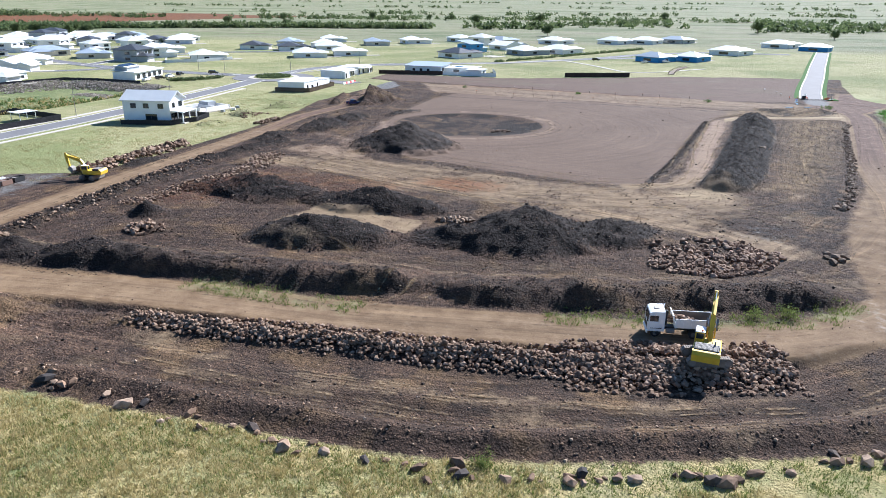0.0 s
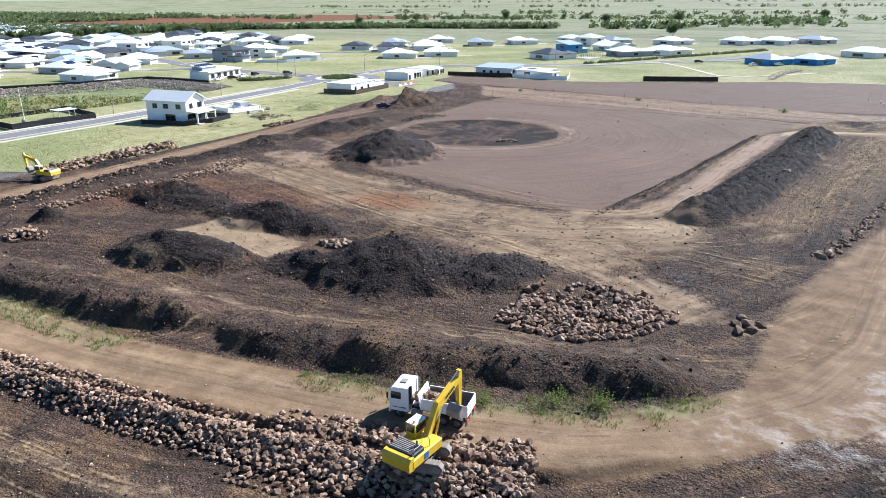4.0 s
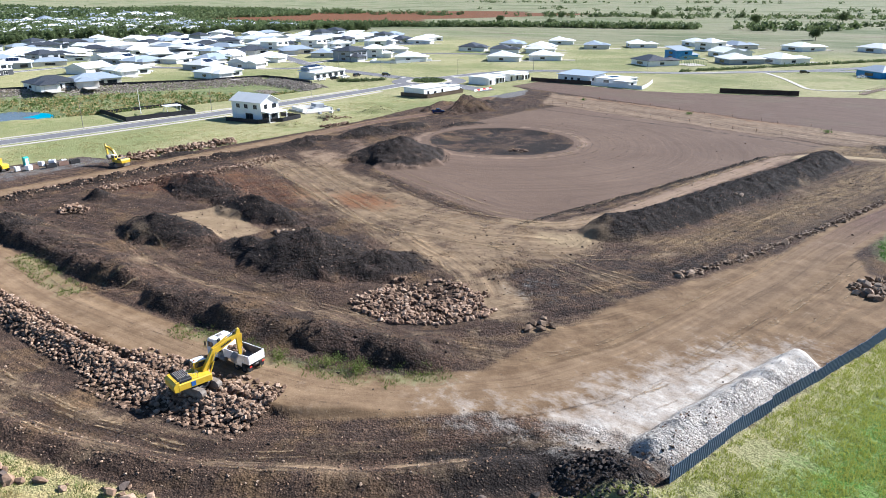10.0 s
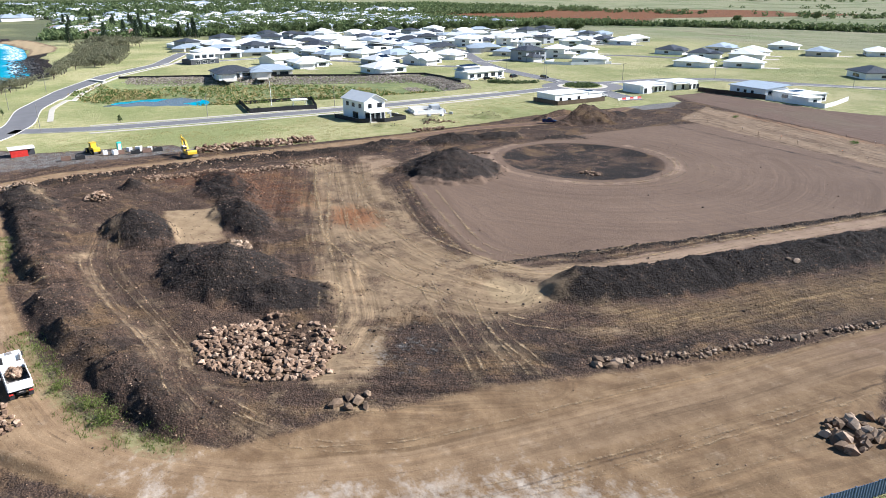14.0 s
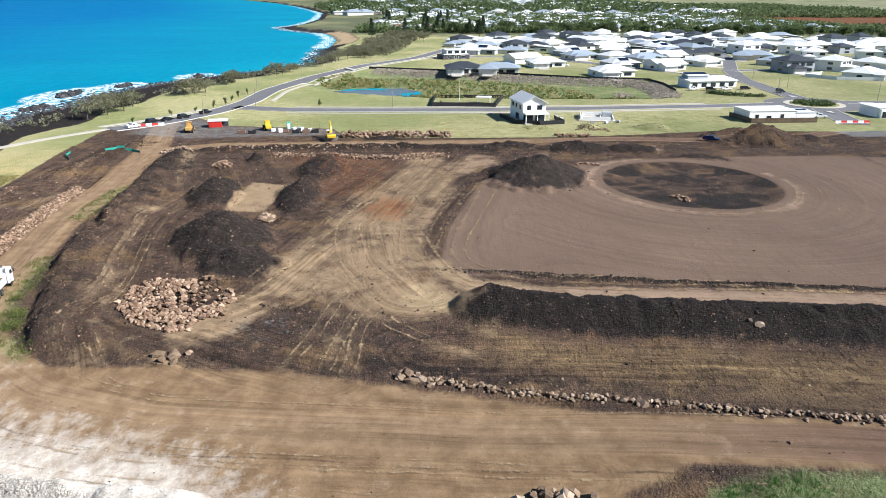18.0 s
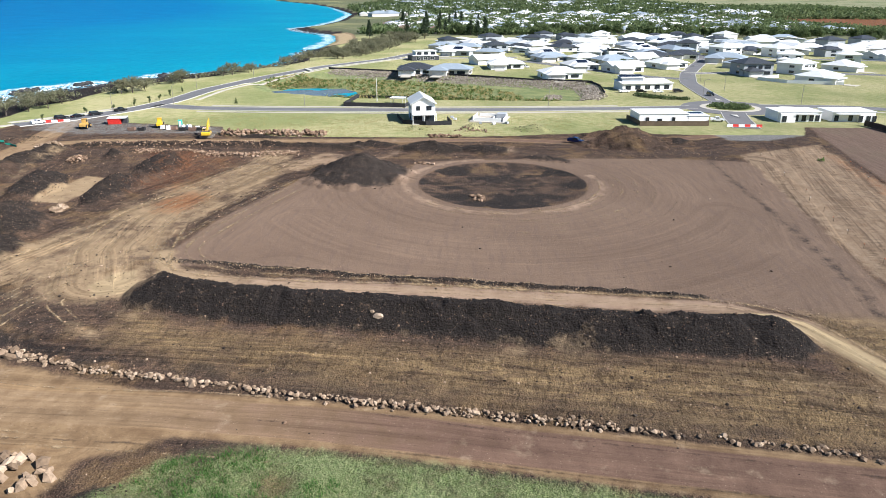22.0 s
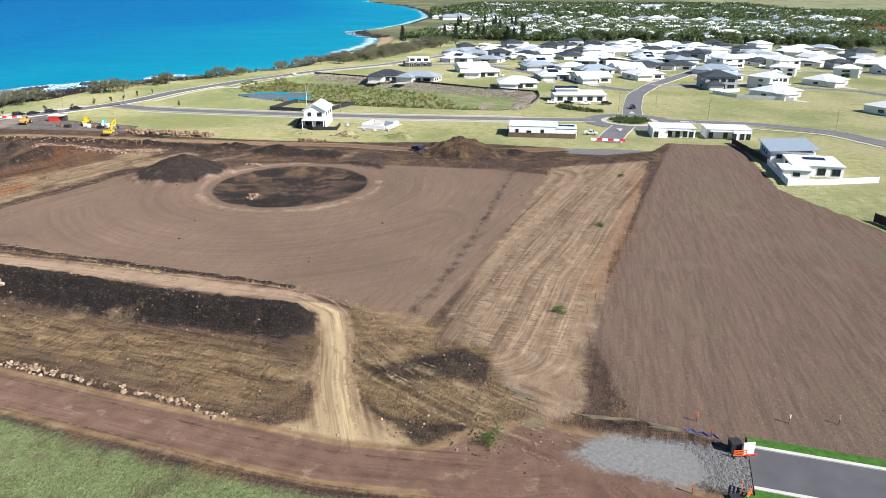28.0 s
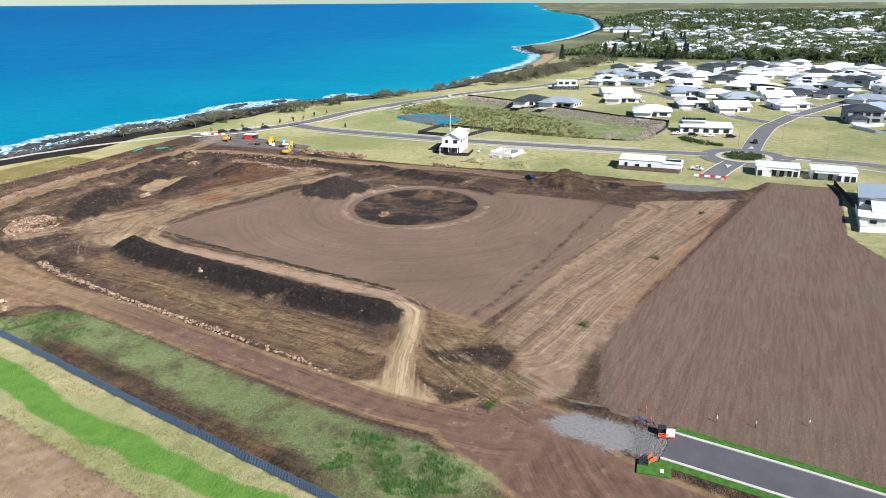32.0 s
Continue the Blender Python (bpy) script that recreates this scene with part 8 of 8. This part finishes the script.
def leaves(r, centres, per, size, spread_):
    """Leaf cards round clump centres: arrays of vertices and quads."""
    n = len(centres) * per
    c = np.repeat(np.array(centres, float), per, 0) + r.normal(0, 1, (n, 3)) * spread_
    u = r.normal(0, 1, (n, 3))
    u /= np.linalg.norm(u, axis=1)[:, None]
    w = np.cross(u, r.normal(0, 1, (n, 3)))
    w /= np.linalg.norm(w, axis=1)[:, None] + 1e-9
    s = size * r.uniform(0.6, 1.3, (n, 1))
    V = np.stack([c - u * s, c - w * s * 0.6, c + u * s, c + w * s * 0.6], 1).reshape(-1, 3)
    return V, np.arange(4 * n).reshape(-1, 4)


def crown_mesh(name, V, F, mat):
    me = bpy.data.meshes.new(name)
    me.from_pydata(V.tolist(), [], F.tolist())
    me.materials.append(mat)
    return me


def tree(m, kind, seed, label, group):
    """kind: 'oak' wide and open, 'round' leafy, 'pine' tall and tiered, 'young' a staked sapling."""
    r = np.random.RandomState(seed)
    ob = thing("tree", m, label, "tree", group)
    bm = fresh()
    cents = []
    if kind == "pine":
        rod(bm, (0, 0, -0.3), (0, 0, 20), 0.35, 0.06, 7)
        for i in range(15):
            z, L = 3 + i * 1.15, 4.2 * (1 - i / 17)
            for j in range(7):
                a = 6.28 * j / 7 + i
                cents += [(math.cos(a) * L * q, math.sin(a) * L * q, z + 0.5 * q) for q in (0.45, 0.95)]
        mat, per, size, sp = LEAF_PINE, 6, 0.55, 0.38
    else:
        H, W = {"oak": (5.5, 4.6), "round": (7.0, 3.8), "young": (2.6, 0.7)}[kind]
        rod(bm, (0, 0, -0.3), (0.2, 0.1, H * 0.5), H * 0.035, H * 0.024, 7)
        for j in range(4 if kind == "young" else 7):
            a, q = 6.28 * j / 7 + r.uniform(-0.4, 0.4), r.uniform(0.5, 0.95)
            e = (math.cos(a) * W * q, math.sin(a) * W * q, H * r.uniform(0.6 if kind == "oak" else 0.4, 0.95))
            rod(bm, (0.1, 0, H * r.uniform(0.25, 0.48)), e, H * 0.016, H * 0.006, 5)
            for _ in range(6 if kind == "oak" else 13):
                cents.append((e[0] * r.uniform(0.4, 1.1) + r.normal(0, W * 0.16), e[1] * r.uniform(0.4, 1.1) + r.normal(0, W * 0.16), e[2] + r.normal(0, H * 0.10)))
        if kind != "young":
            cents += [(r.normal(0, W * 0.3), r.normal(0, W * 0.3), H * r.uniform(0.55 if kind == "oak" else 0.35, 1.05)) for _ in range(14 if kind == "oak" else 44)]
        mat, per, size, sp = {"oak": (LEAF_OAK, 14, 0.30, 0.42), "round": (LEAF_GREEN, 14, 0.36, 0.52), "young": (LEAF_GREEN, 12, 0.12, 0.16)}[kind]
    part("trunk", bm, BARK, ob)
    V, F = leaves(r, cents, per, size, sp)
    o = new("crown", crown_mesh("crown", V, F, mat))
    o.parent = ob
    return ob


rt = random.Random(21)
seed_trees = {}


def plant(kind, x, y, size, label, group):
    v = rt.randrange(3)
    m = spot(x, y, rt.uniform(0, 360)) @ Matrix.Scale(size, 4)
    if (kind, v, group) not in seed_trees:
        seed_trees[kind, v, group] = tree(m, kind, 10 * v + len(kind), label, group)
        return
    copy_thing(seed_trees[kind, v, group], m).matrix_basis = m


SHORE_TREES = [(-118, 6), (-162, 20), (-167, 26), (-172, 18), (-181, 24), (-186, 18), (-190, 26), (-221, 36), (-226, 40), (-231, 34), (-236, 40), (-242, 36), (-263, 44), (-270, 46), (-276, 42), (-303, 55), (-309, 58), (-315, 62), (-321, 64), (-328, 62), (-360, 74), (-368, 78), (-386, 80), (-394, 84), (-402, 80)]
for x, y in SHORE_TREES:
    plant("oak", x + rt.uniform(-3, 3), y + rt.uniform(-3, 3), rt.uniform(0.7, 1.25), "windblown grey green shore tree behind the beach", "shore trees")
for i in range(62):
    x = rt.uniform(-700, -408)
    y = 84 + (-400 - x) * 0.04 + rt.uniform(0, 1) * (16 + (-400 - x) * 0.16)
    plant("oak", x, y, rt.uniform(0.8, 1.4), "grey green coastal scrub tree", "shore trees")
for i in range(20):
    plant("pine", rt.uniform(-1150, -640), rt.uniform(70, 210), rt.uniform(0.7, 1.1), "tall dark tiered pine among roofs", "pines")
for i in range(105):
    y = rt.uniform(150, 640)
    x = -775 + rt.uniform(-65, 20) + max(0, (y - 440)) * 0.95
    plant("round", x, y, rt.uniform(0.9, 1.6), "broad dark green tree behind the estate", "belt trees")
for x, y in taken[len(NEAR) + 7 :: 3]:
    plant("round", x + rt.choice((-13, 13)) + rt.uniform(-2, 2), y + rt.uniform(-8, 8), rt.uniform(0.32, 0.62), "small green garden tree beside a house", "garden trees")
for i, (x, y) in enumerate(((-166, 48), (-176, 54), (-186, 58), (-196, 60), (-206, 60), (-218, 60), (-230, 61), (-190, 100), (-190, 150), (-150, 40))):
    plant("young", x, y, rt.uniform(0.8, 1.1), "young staked street tree on a verge", "street trees")
for x, y in ((-640, 900), (-676, 1110), (-420, 1250), (-470, 1270), (-300, 1000), (-560, 1220), (-240, 1150), (60, 900), (180, 1200), (240, 1150), (-60, 1300), (-520, 860), (-150, 760), (120, 780)):
    plant("round", x, y, rt.uniform(1.2, 2.0), "lone dark green tree on open grassland", "far trees")


def wood(name, centres, size, mat, label, per=16):
    """Far woods: many clumps of leaf cards on the ground, one mesh."""
    r = np.random.RandomState(len(centres))
    V, F = leaves(r, centres, per, size, (size * 1.25, size * 1.25, size * 0.9))
    return tagged(new(name, crown_mesh(name, V, F, mat)), label, "trees", kind="stuff")


def wood_at(n, box_, seed, hgt, keep_=None):
    r = np.random.RandomState(seed)
    x, y = r.uniform(box_[0], box_[1], n), r.uniform(box_[2], box_[3], n)
    ok = (-inside(x, y, SEA_POLY) > 25) & (fractal(x, y, 160, seed, 2) > 0.42)
    x, y = x[ok], y[ok]
    z = height(x, y) + r.uniform(0.4, 1.0, len(x)) * hgt
    return np.stack([x, y, z], -1)


wood("far_wood", wood_at(13000, (-1500, -760, 60, 700), 71, 4.5), 1.9, LEAF_GREEN, "dark green garden trees among far roofs")
wood("far_wood", wood_at(9000, (-3200, -1500, -200, 900), 72, 8), 3.6, LEAF_GREEN, "distant tree cover of a coastal town", 12)
wood("far_wood", wood_at(5200, (-2300, -1320, 640, 1250), 73, 6), 2.8, LEAF_GREEN, "dark wood beyond the red field", 12)
lines = []
for n, (a, b, c) in enumerate((((-1700, 1150), (-700, 1240), (-100, 1330)), ((-1500, 1700), (-400, 1650), (700, 1760)), ((-200, 1100), (250, 1120), (700, 1080)), ((-2000, 2300), (-300, 2450), (1200, 2350)), ((-2200, 3200), (0, 3350), (1600, 3200)), ((-300, 900), (60, 985), (330, 980)))):
    lines += along((a, b, c), 60 + 25 * n % 60, 300, 300 + n, 1, 1)
lines = np.array(lines)
lines[:, 2] = height(lines[:, 0], lines[:, 1]) + np.random.RandomState(8).uniform(0.5, 6, len(lines))
wood("far_wood", lines[fractal(lines[:, 0], lines[:, 1], 120, 5, 2) > 0.5][:, :3], 2.4, LEAF_GREEN, "distant dark tree lines on the plain", 22)
hedge = np.array(along(((-117, 430), (-93, 473), (-67, 526), (-40, 580)), 2.2, 420, 73, 1, 1))
hedge[:, 2] = height(hedge[:, 0], hedge[:, 1]) + np.random.RandomState(2).uniform(0.1, 0.8, len(hedge))
wood("hedge", hedge[:, :3], 0.5, LEAF_GREEN, "low green hedge planted along a path", 12)
hedge = np.array(along(((-860, 720), (-700, 775), (-500, 860), (-330, 900)), 16, 900, 74, 1, 1) + along(((-900, 640), (-800, 700), (-720, 780)), 26, 500, 75, 1, 1) + along(((-700, 1250), (-450, 1290), (-200, 1330), (150, 1300)), 30, 300, 76, 1, 1))
hedge[:, 2] = height(hedge[:, 0], hedge[:, 1]) + np.random.RandomState(3).uniform(0.5, 5.5, len(hedge))
wood("tree_belt", hedge[:, :3], 1.8, LEAF_GREEN, "dark hedge of trees along far fields", 14)
scrub = np.array(along(((-120, -2), (-170, 10), (-240, 28), (-320, 52), (-400, 74)), 7, 170, 77, 1, 1) + along(((-436, 92), (-520, 104), (-640, 112), (-700, 108)), 20, 2000, 78, 1, 1) + along(((-40, -30), (-100, -18), (-150, -4)), 6, 60, 79, 1, 1))
scrub[:, 2] = height(scrub[:, 0], scrub[:, 1]) + np.random.RandomState(4).uniform(0.1, 1.6, len(scrub))
wood("shore_scrub", scrub[:, :3], 0.55, LEAF_OAK, "low grey green scrub above the shore", 14)
reeds = np.array(blob(-262, 160, 70, 36, 62, 1300, 81, 1, 1) + along(((-236, 100), (-220, 140), (-216, 190), (-218, 240)), 8, 700, 82, 1, 1) + blob(-290, 100, 34, 18, 30, 600, 83, 1, 1))
reeds = reeds[(np.hypot((reeds[:, 0] + 247) / 27, (reeds[:, 1] - 119) / 23) > 1) & (inside(reeds[:, 0], reeds[:, 1], BASIN) > 1) & (inside(reeds[:, 0], reeds[:, 1], POND) < 0)]
reeds[:, 2] = height(reeds[:, 0], reeds[:, 1]) + np.random.RandomState(6).uniform(0.1, 0.9, len(reeds))
wood("basin_reeds", reeds[::2, :3], 0.42, LEAF_WEED, "green and brown reeds in a drainage basin", 12)
wood("basin_scrub", reeds[1::2, :3], 0.42, LEAF_DRY, "dry brown tussocks in a drainage basin", 10)
ring = np.array(blob(-195, 307, 8.0, 8.0, 0, 200, 84, 1, 1) + along(((-232, 276), (-222, 284), (-218, 296)), 3, 120, 85, 1, 1))
ring[:, 2] = height(ring[:, 0], ring[:, 1]) + 0.65
wood("island_planting", ring[:, :3], 0.4, LEAF_GREEN, "dark green planting on a roundabout island", 14)
for i, (x, y, s) in enumerate(((44.8, 280, 1.3), (5.5, 286.5, 1.1), (-44.5, 293.5, 1.0), (-95, 300, 0.8), (10, 85.6, 1.1), (14, 87.5, 1.4), (4, 82.6, 0.9), (34, 67, 1.1), (-13, 47.2, 0.9), (48, 81, 1.6), (52, 84, 1.4), (55, 88, 1.2), (60, 86, 1.5), (57, 95, 1.0))):
    ob = thing("shrub", spot(x, y, 40 * i), "small bright green shrub on bare earth" if i < 4 else "low green weedy shrub at the road edge", "shrub", "shrubs")
    r = np.random.RandomState(i)
    c = [(r.normal(0, 0.55) * s, r.normal(0, 0.55) * s, r.uniform(0.15, 0.8) * s) for _ in range(16)]
    V, F = leaves(r, c, 44, 0.055 * s + 0.025, 0.24 * s)
    o = new("foliage", crown_mesh("foliage", V, F, LEAF_BRIGHT if i < 4 else LEAF_GRASS))
    o.parent = ob
    part("stem", rod(fresh(), (0, 0, -0.1), (0, 0, 0.5 * s), 0.04, 0.02, 5), BARK, ob)


def tufts(name, places, hgt, mat, label, blades=7, spread_=0.22):
    """Grass tufts: upright blades, one mesh."""
    r = np.random.RandomState(len(places))
    P = np.repeat(np.array(places), blades, 0)
    n = len(P)
    base = P[:, :3] + np.c_[r.normal(0, spread_, (n, 2)), np.zeros(n)]
    lean = r.normal(0, 0.35, (n, 2))
    h = hgt * r.uniform(0.5, 1.2, n)
    a = r.uniform(0, 3.14, n)
    w = np.stack([np.cos(a), np.sin(a), 0 * a], -1) * 0.045 * (hgt / 0.5) ** 0.5
    tip = base + np.c_[lean * h[:, None], h]
    V = np.stack([base - w, base + w, tip], 1).reshape(-1, 3)
    return tagged(new(name, crown_mesh(name, V, np.arange(3 * n).reshape(-1, 3), mat)), label, "grass", kind="stuff")


def lawn_places(n, box_, seed, test, patch=0.45, size=6):
    r = np.random.RandomState(seed)
    x, y = r.uniform(box_[0], box_[1], n), r.uniform(box_[2], box_[3], n)
    ok = test(x, y) & (fractal(x, y, size, seed, 3) > patch)
    x, y = x[ok], y[ok]
    return np.stack([x, y, height(x, y)], -1)


outside = lambda x, y: inside(x, y, SITE) < -0.3  # noqa: E731
tufts("dry_grass", lawn_places(34000, (-74, 50, 22, 66), 91, outside, 0.40), 0.42, LEAF_DRY, "dry yellow grass on a rough verge", 6)
tufts("green_grass", lawn_places(34000, (-74, 52, 22, 70), 92, outside, 0.42, 5), 0.30, LEAF_GRASS, "green grass tufts on a rough verge", 6)
tufts("green_grass", lawn_places(42000, (44, 100, 62, 150), 93, outside, 0.32, 5), 0.34, LEAF_LUSH, "lush green grass beyond a steel fence", 6)
tufts("dry_grass", lawn_places(9000, (66, 100, 140, 300), 94, lambda x, y: (inside(x, y, SITE) < -0.8) & (line_distance(x, y, [(68, 160), (72.3, 189.5), (76.1, 210), (78.7, 227), (81.4, 253), (88, 300)]) > 3), 0.4), 0.4, LEAF_DRY, "dry pale grass behind a steel fence", 6)
tufts("weed_cover", lawn_places(24000, (44, 86, 160, 295), 95, lambda x, y: (inside(x, y, GREEN) > 0.6) & ((x - 48 - (y - 170) * 0.22 < 9) | (y > 268) | (y < 190)), 0.44, 7), 0.16, LEAF_WEED, "low green weeds over a brown bank", 6, 0.2)
tufts("weed_clumps", lawn_places(2600, (60, 86, 262, 293), 98, lambda x, y: inside(x, y, GREEN) > 0.5, 0.52, 5), 0.55, LEAF_CLUMP, "bright green leafy weed clumps on a brown bank", 12, 0.28)
tufts("weed_clumps", lawn_places(1500, (44, 64, 160, 190), 99, lambda x, y: inside(x, y, GREEN) > 0.5, 0.5, 5), 0.4, LEAF_CLUMP, "bright green leafy weed clumps on a brown bank", 10, 0.28)
tufts("verge_grass", lawn_places(9000, (-165, -123, 80, 262), 96, lambda x, y: inside(x, y, SITE) < 0, 0.45, 8), 0.22, LEAF_DRY, "short dry grass on the verge", 6, 0.3)
tufts("road_weeds", lawn_places(7500, (-70, 24, 70, 97), 97, lambda x, y: np.minimum(line_distance(x, y, [(-12, 78.3), (2, 81.6), (16, 87), (22, 92.4)]), line_distance(x, y, [(-60, 71.8), (-38, 72.8)])) < 2.3, 0.36, 4), 0.38, LEAF_GRASS, "green weeds along the haul road", 6)

# far roofs of the town among the trees: the nearest as houses, the rest joined
far_made, roofs_v, roofs_f, walls_v, walls_f, grey_v, grey_f = [], [], [], [], [], [], []
for i in range(900):
    x, y = (rt.uniform(-1450, -800), 70 + 600 * rt.random() ** 1.2) if i < 480 else (rt.uniform(-3000, -1450), rt.uniform(-140, 850))
    turn, size = rt.uniform(0, 180), rt.uniform(0.9, 1.3) * (1.15 if i < 480 else 1.6)
    if -inside(np.array([x]), np.array([y]), SEA_POLY)[0] < 40:
        continue
    m = spot(x, y, turn) @ Matrix.Scale(size, 4)
    k = rt.randrange(4)
    if len(far_made) < 4:
        far_made.append(house(m, 17, 12, "far suburban house with pale roof among trees", roof_mat=(ROOF_WHITE, ROOF_WHITE, ROOF_GREY, ROOF_TILE)[len(far_made)], walls=(WHITE_WALL, CREAM_WALL, WHITE_WALL, CREAM_WALL)[len(far_made)], detail=0, wing=False, group="far town houses"))
    elif i < 60:
        copy_thing(far_made[k], m).matrix_basis = m
    else:
        for bm, V, F in ((roof_mesh(12, 17, 3.0, "hip", 22), *((roofs_v, roofs_f) if k > 1 else (grey_v, grey_f))), (box(fresh(), (0, 0, 1.3), (12, 17, 3.4)), walls_v, walls_f)):
            n0 = len(V)
            bm.verts.index_update()
            V += [tuple(m @ v.co) for v in bm.verts]
            F += [tuple(v.index + n0 for v in f.verts) for f in bm.faces]
            bm.free()
tagged(mesh_object("far_town_roofs", roofs_v, roofs_f, ROOF_WHITE), "pale roofs of a distant town among trees", "roofs", kind="stuff")
tagged(mesh_object("far_town_roofs", grey_v, grey_f, ROOF_GREY), "grey roofs of a distant town among trees", "roofs", kind="stuff")
tagged(mesh_object("far_town_walls", walls_v, walls_f, CREAM_WALL), "pale walls of a distant town among trees", "houses", kind="stuff")
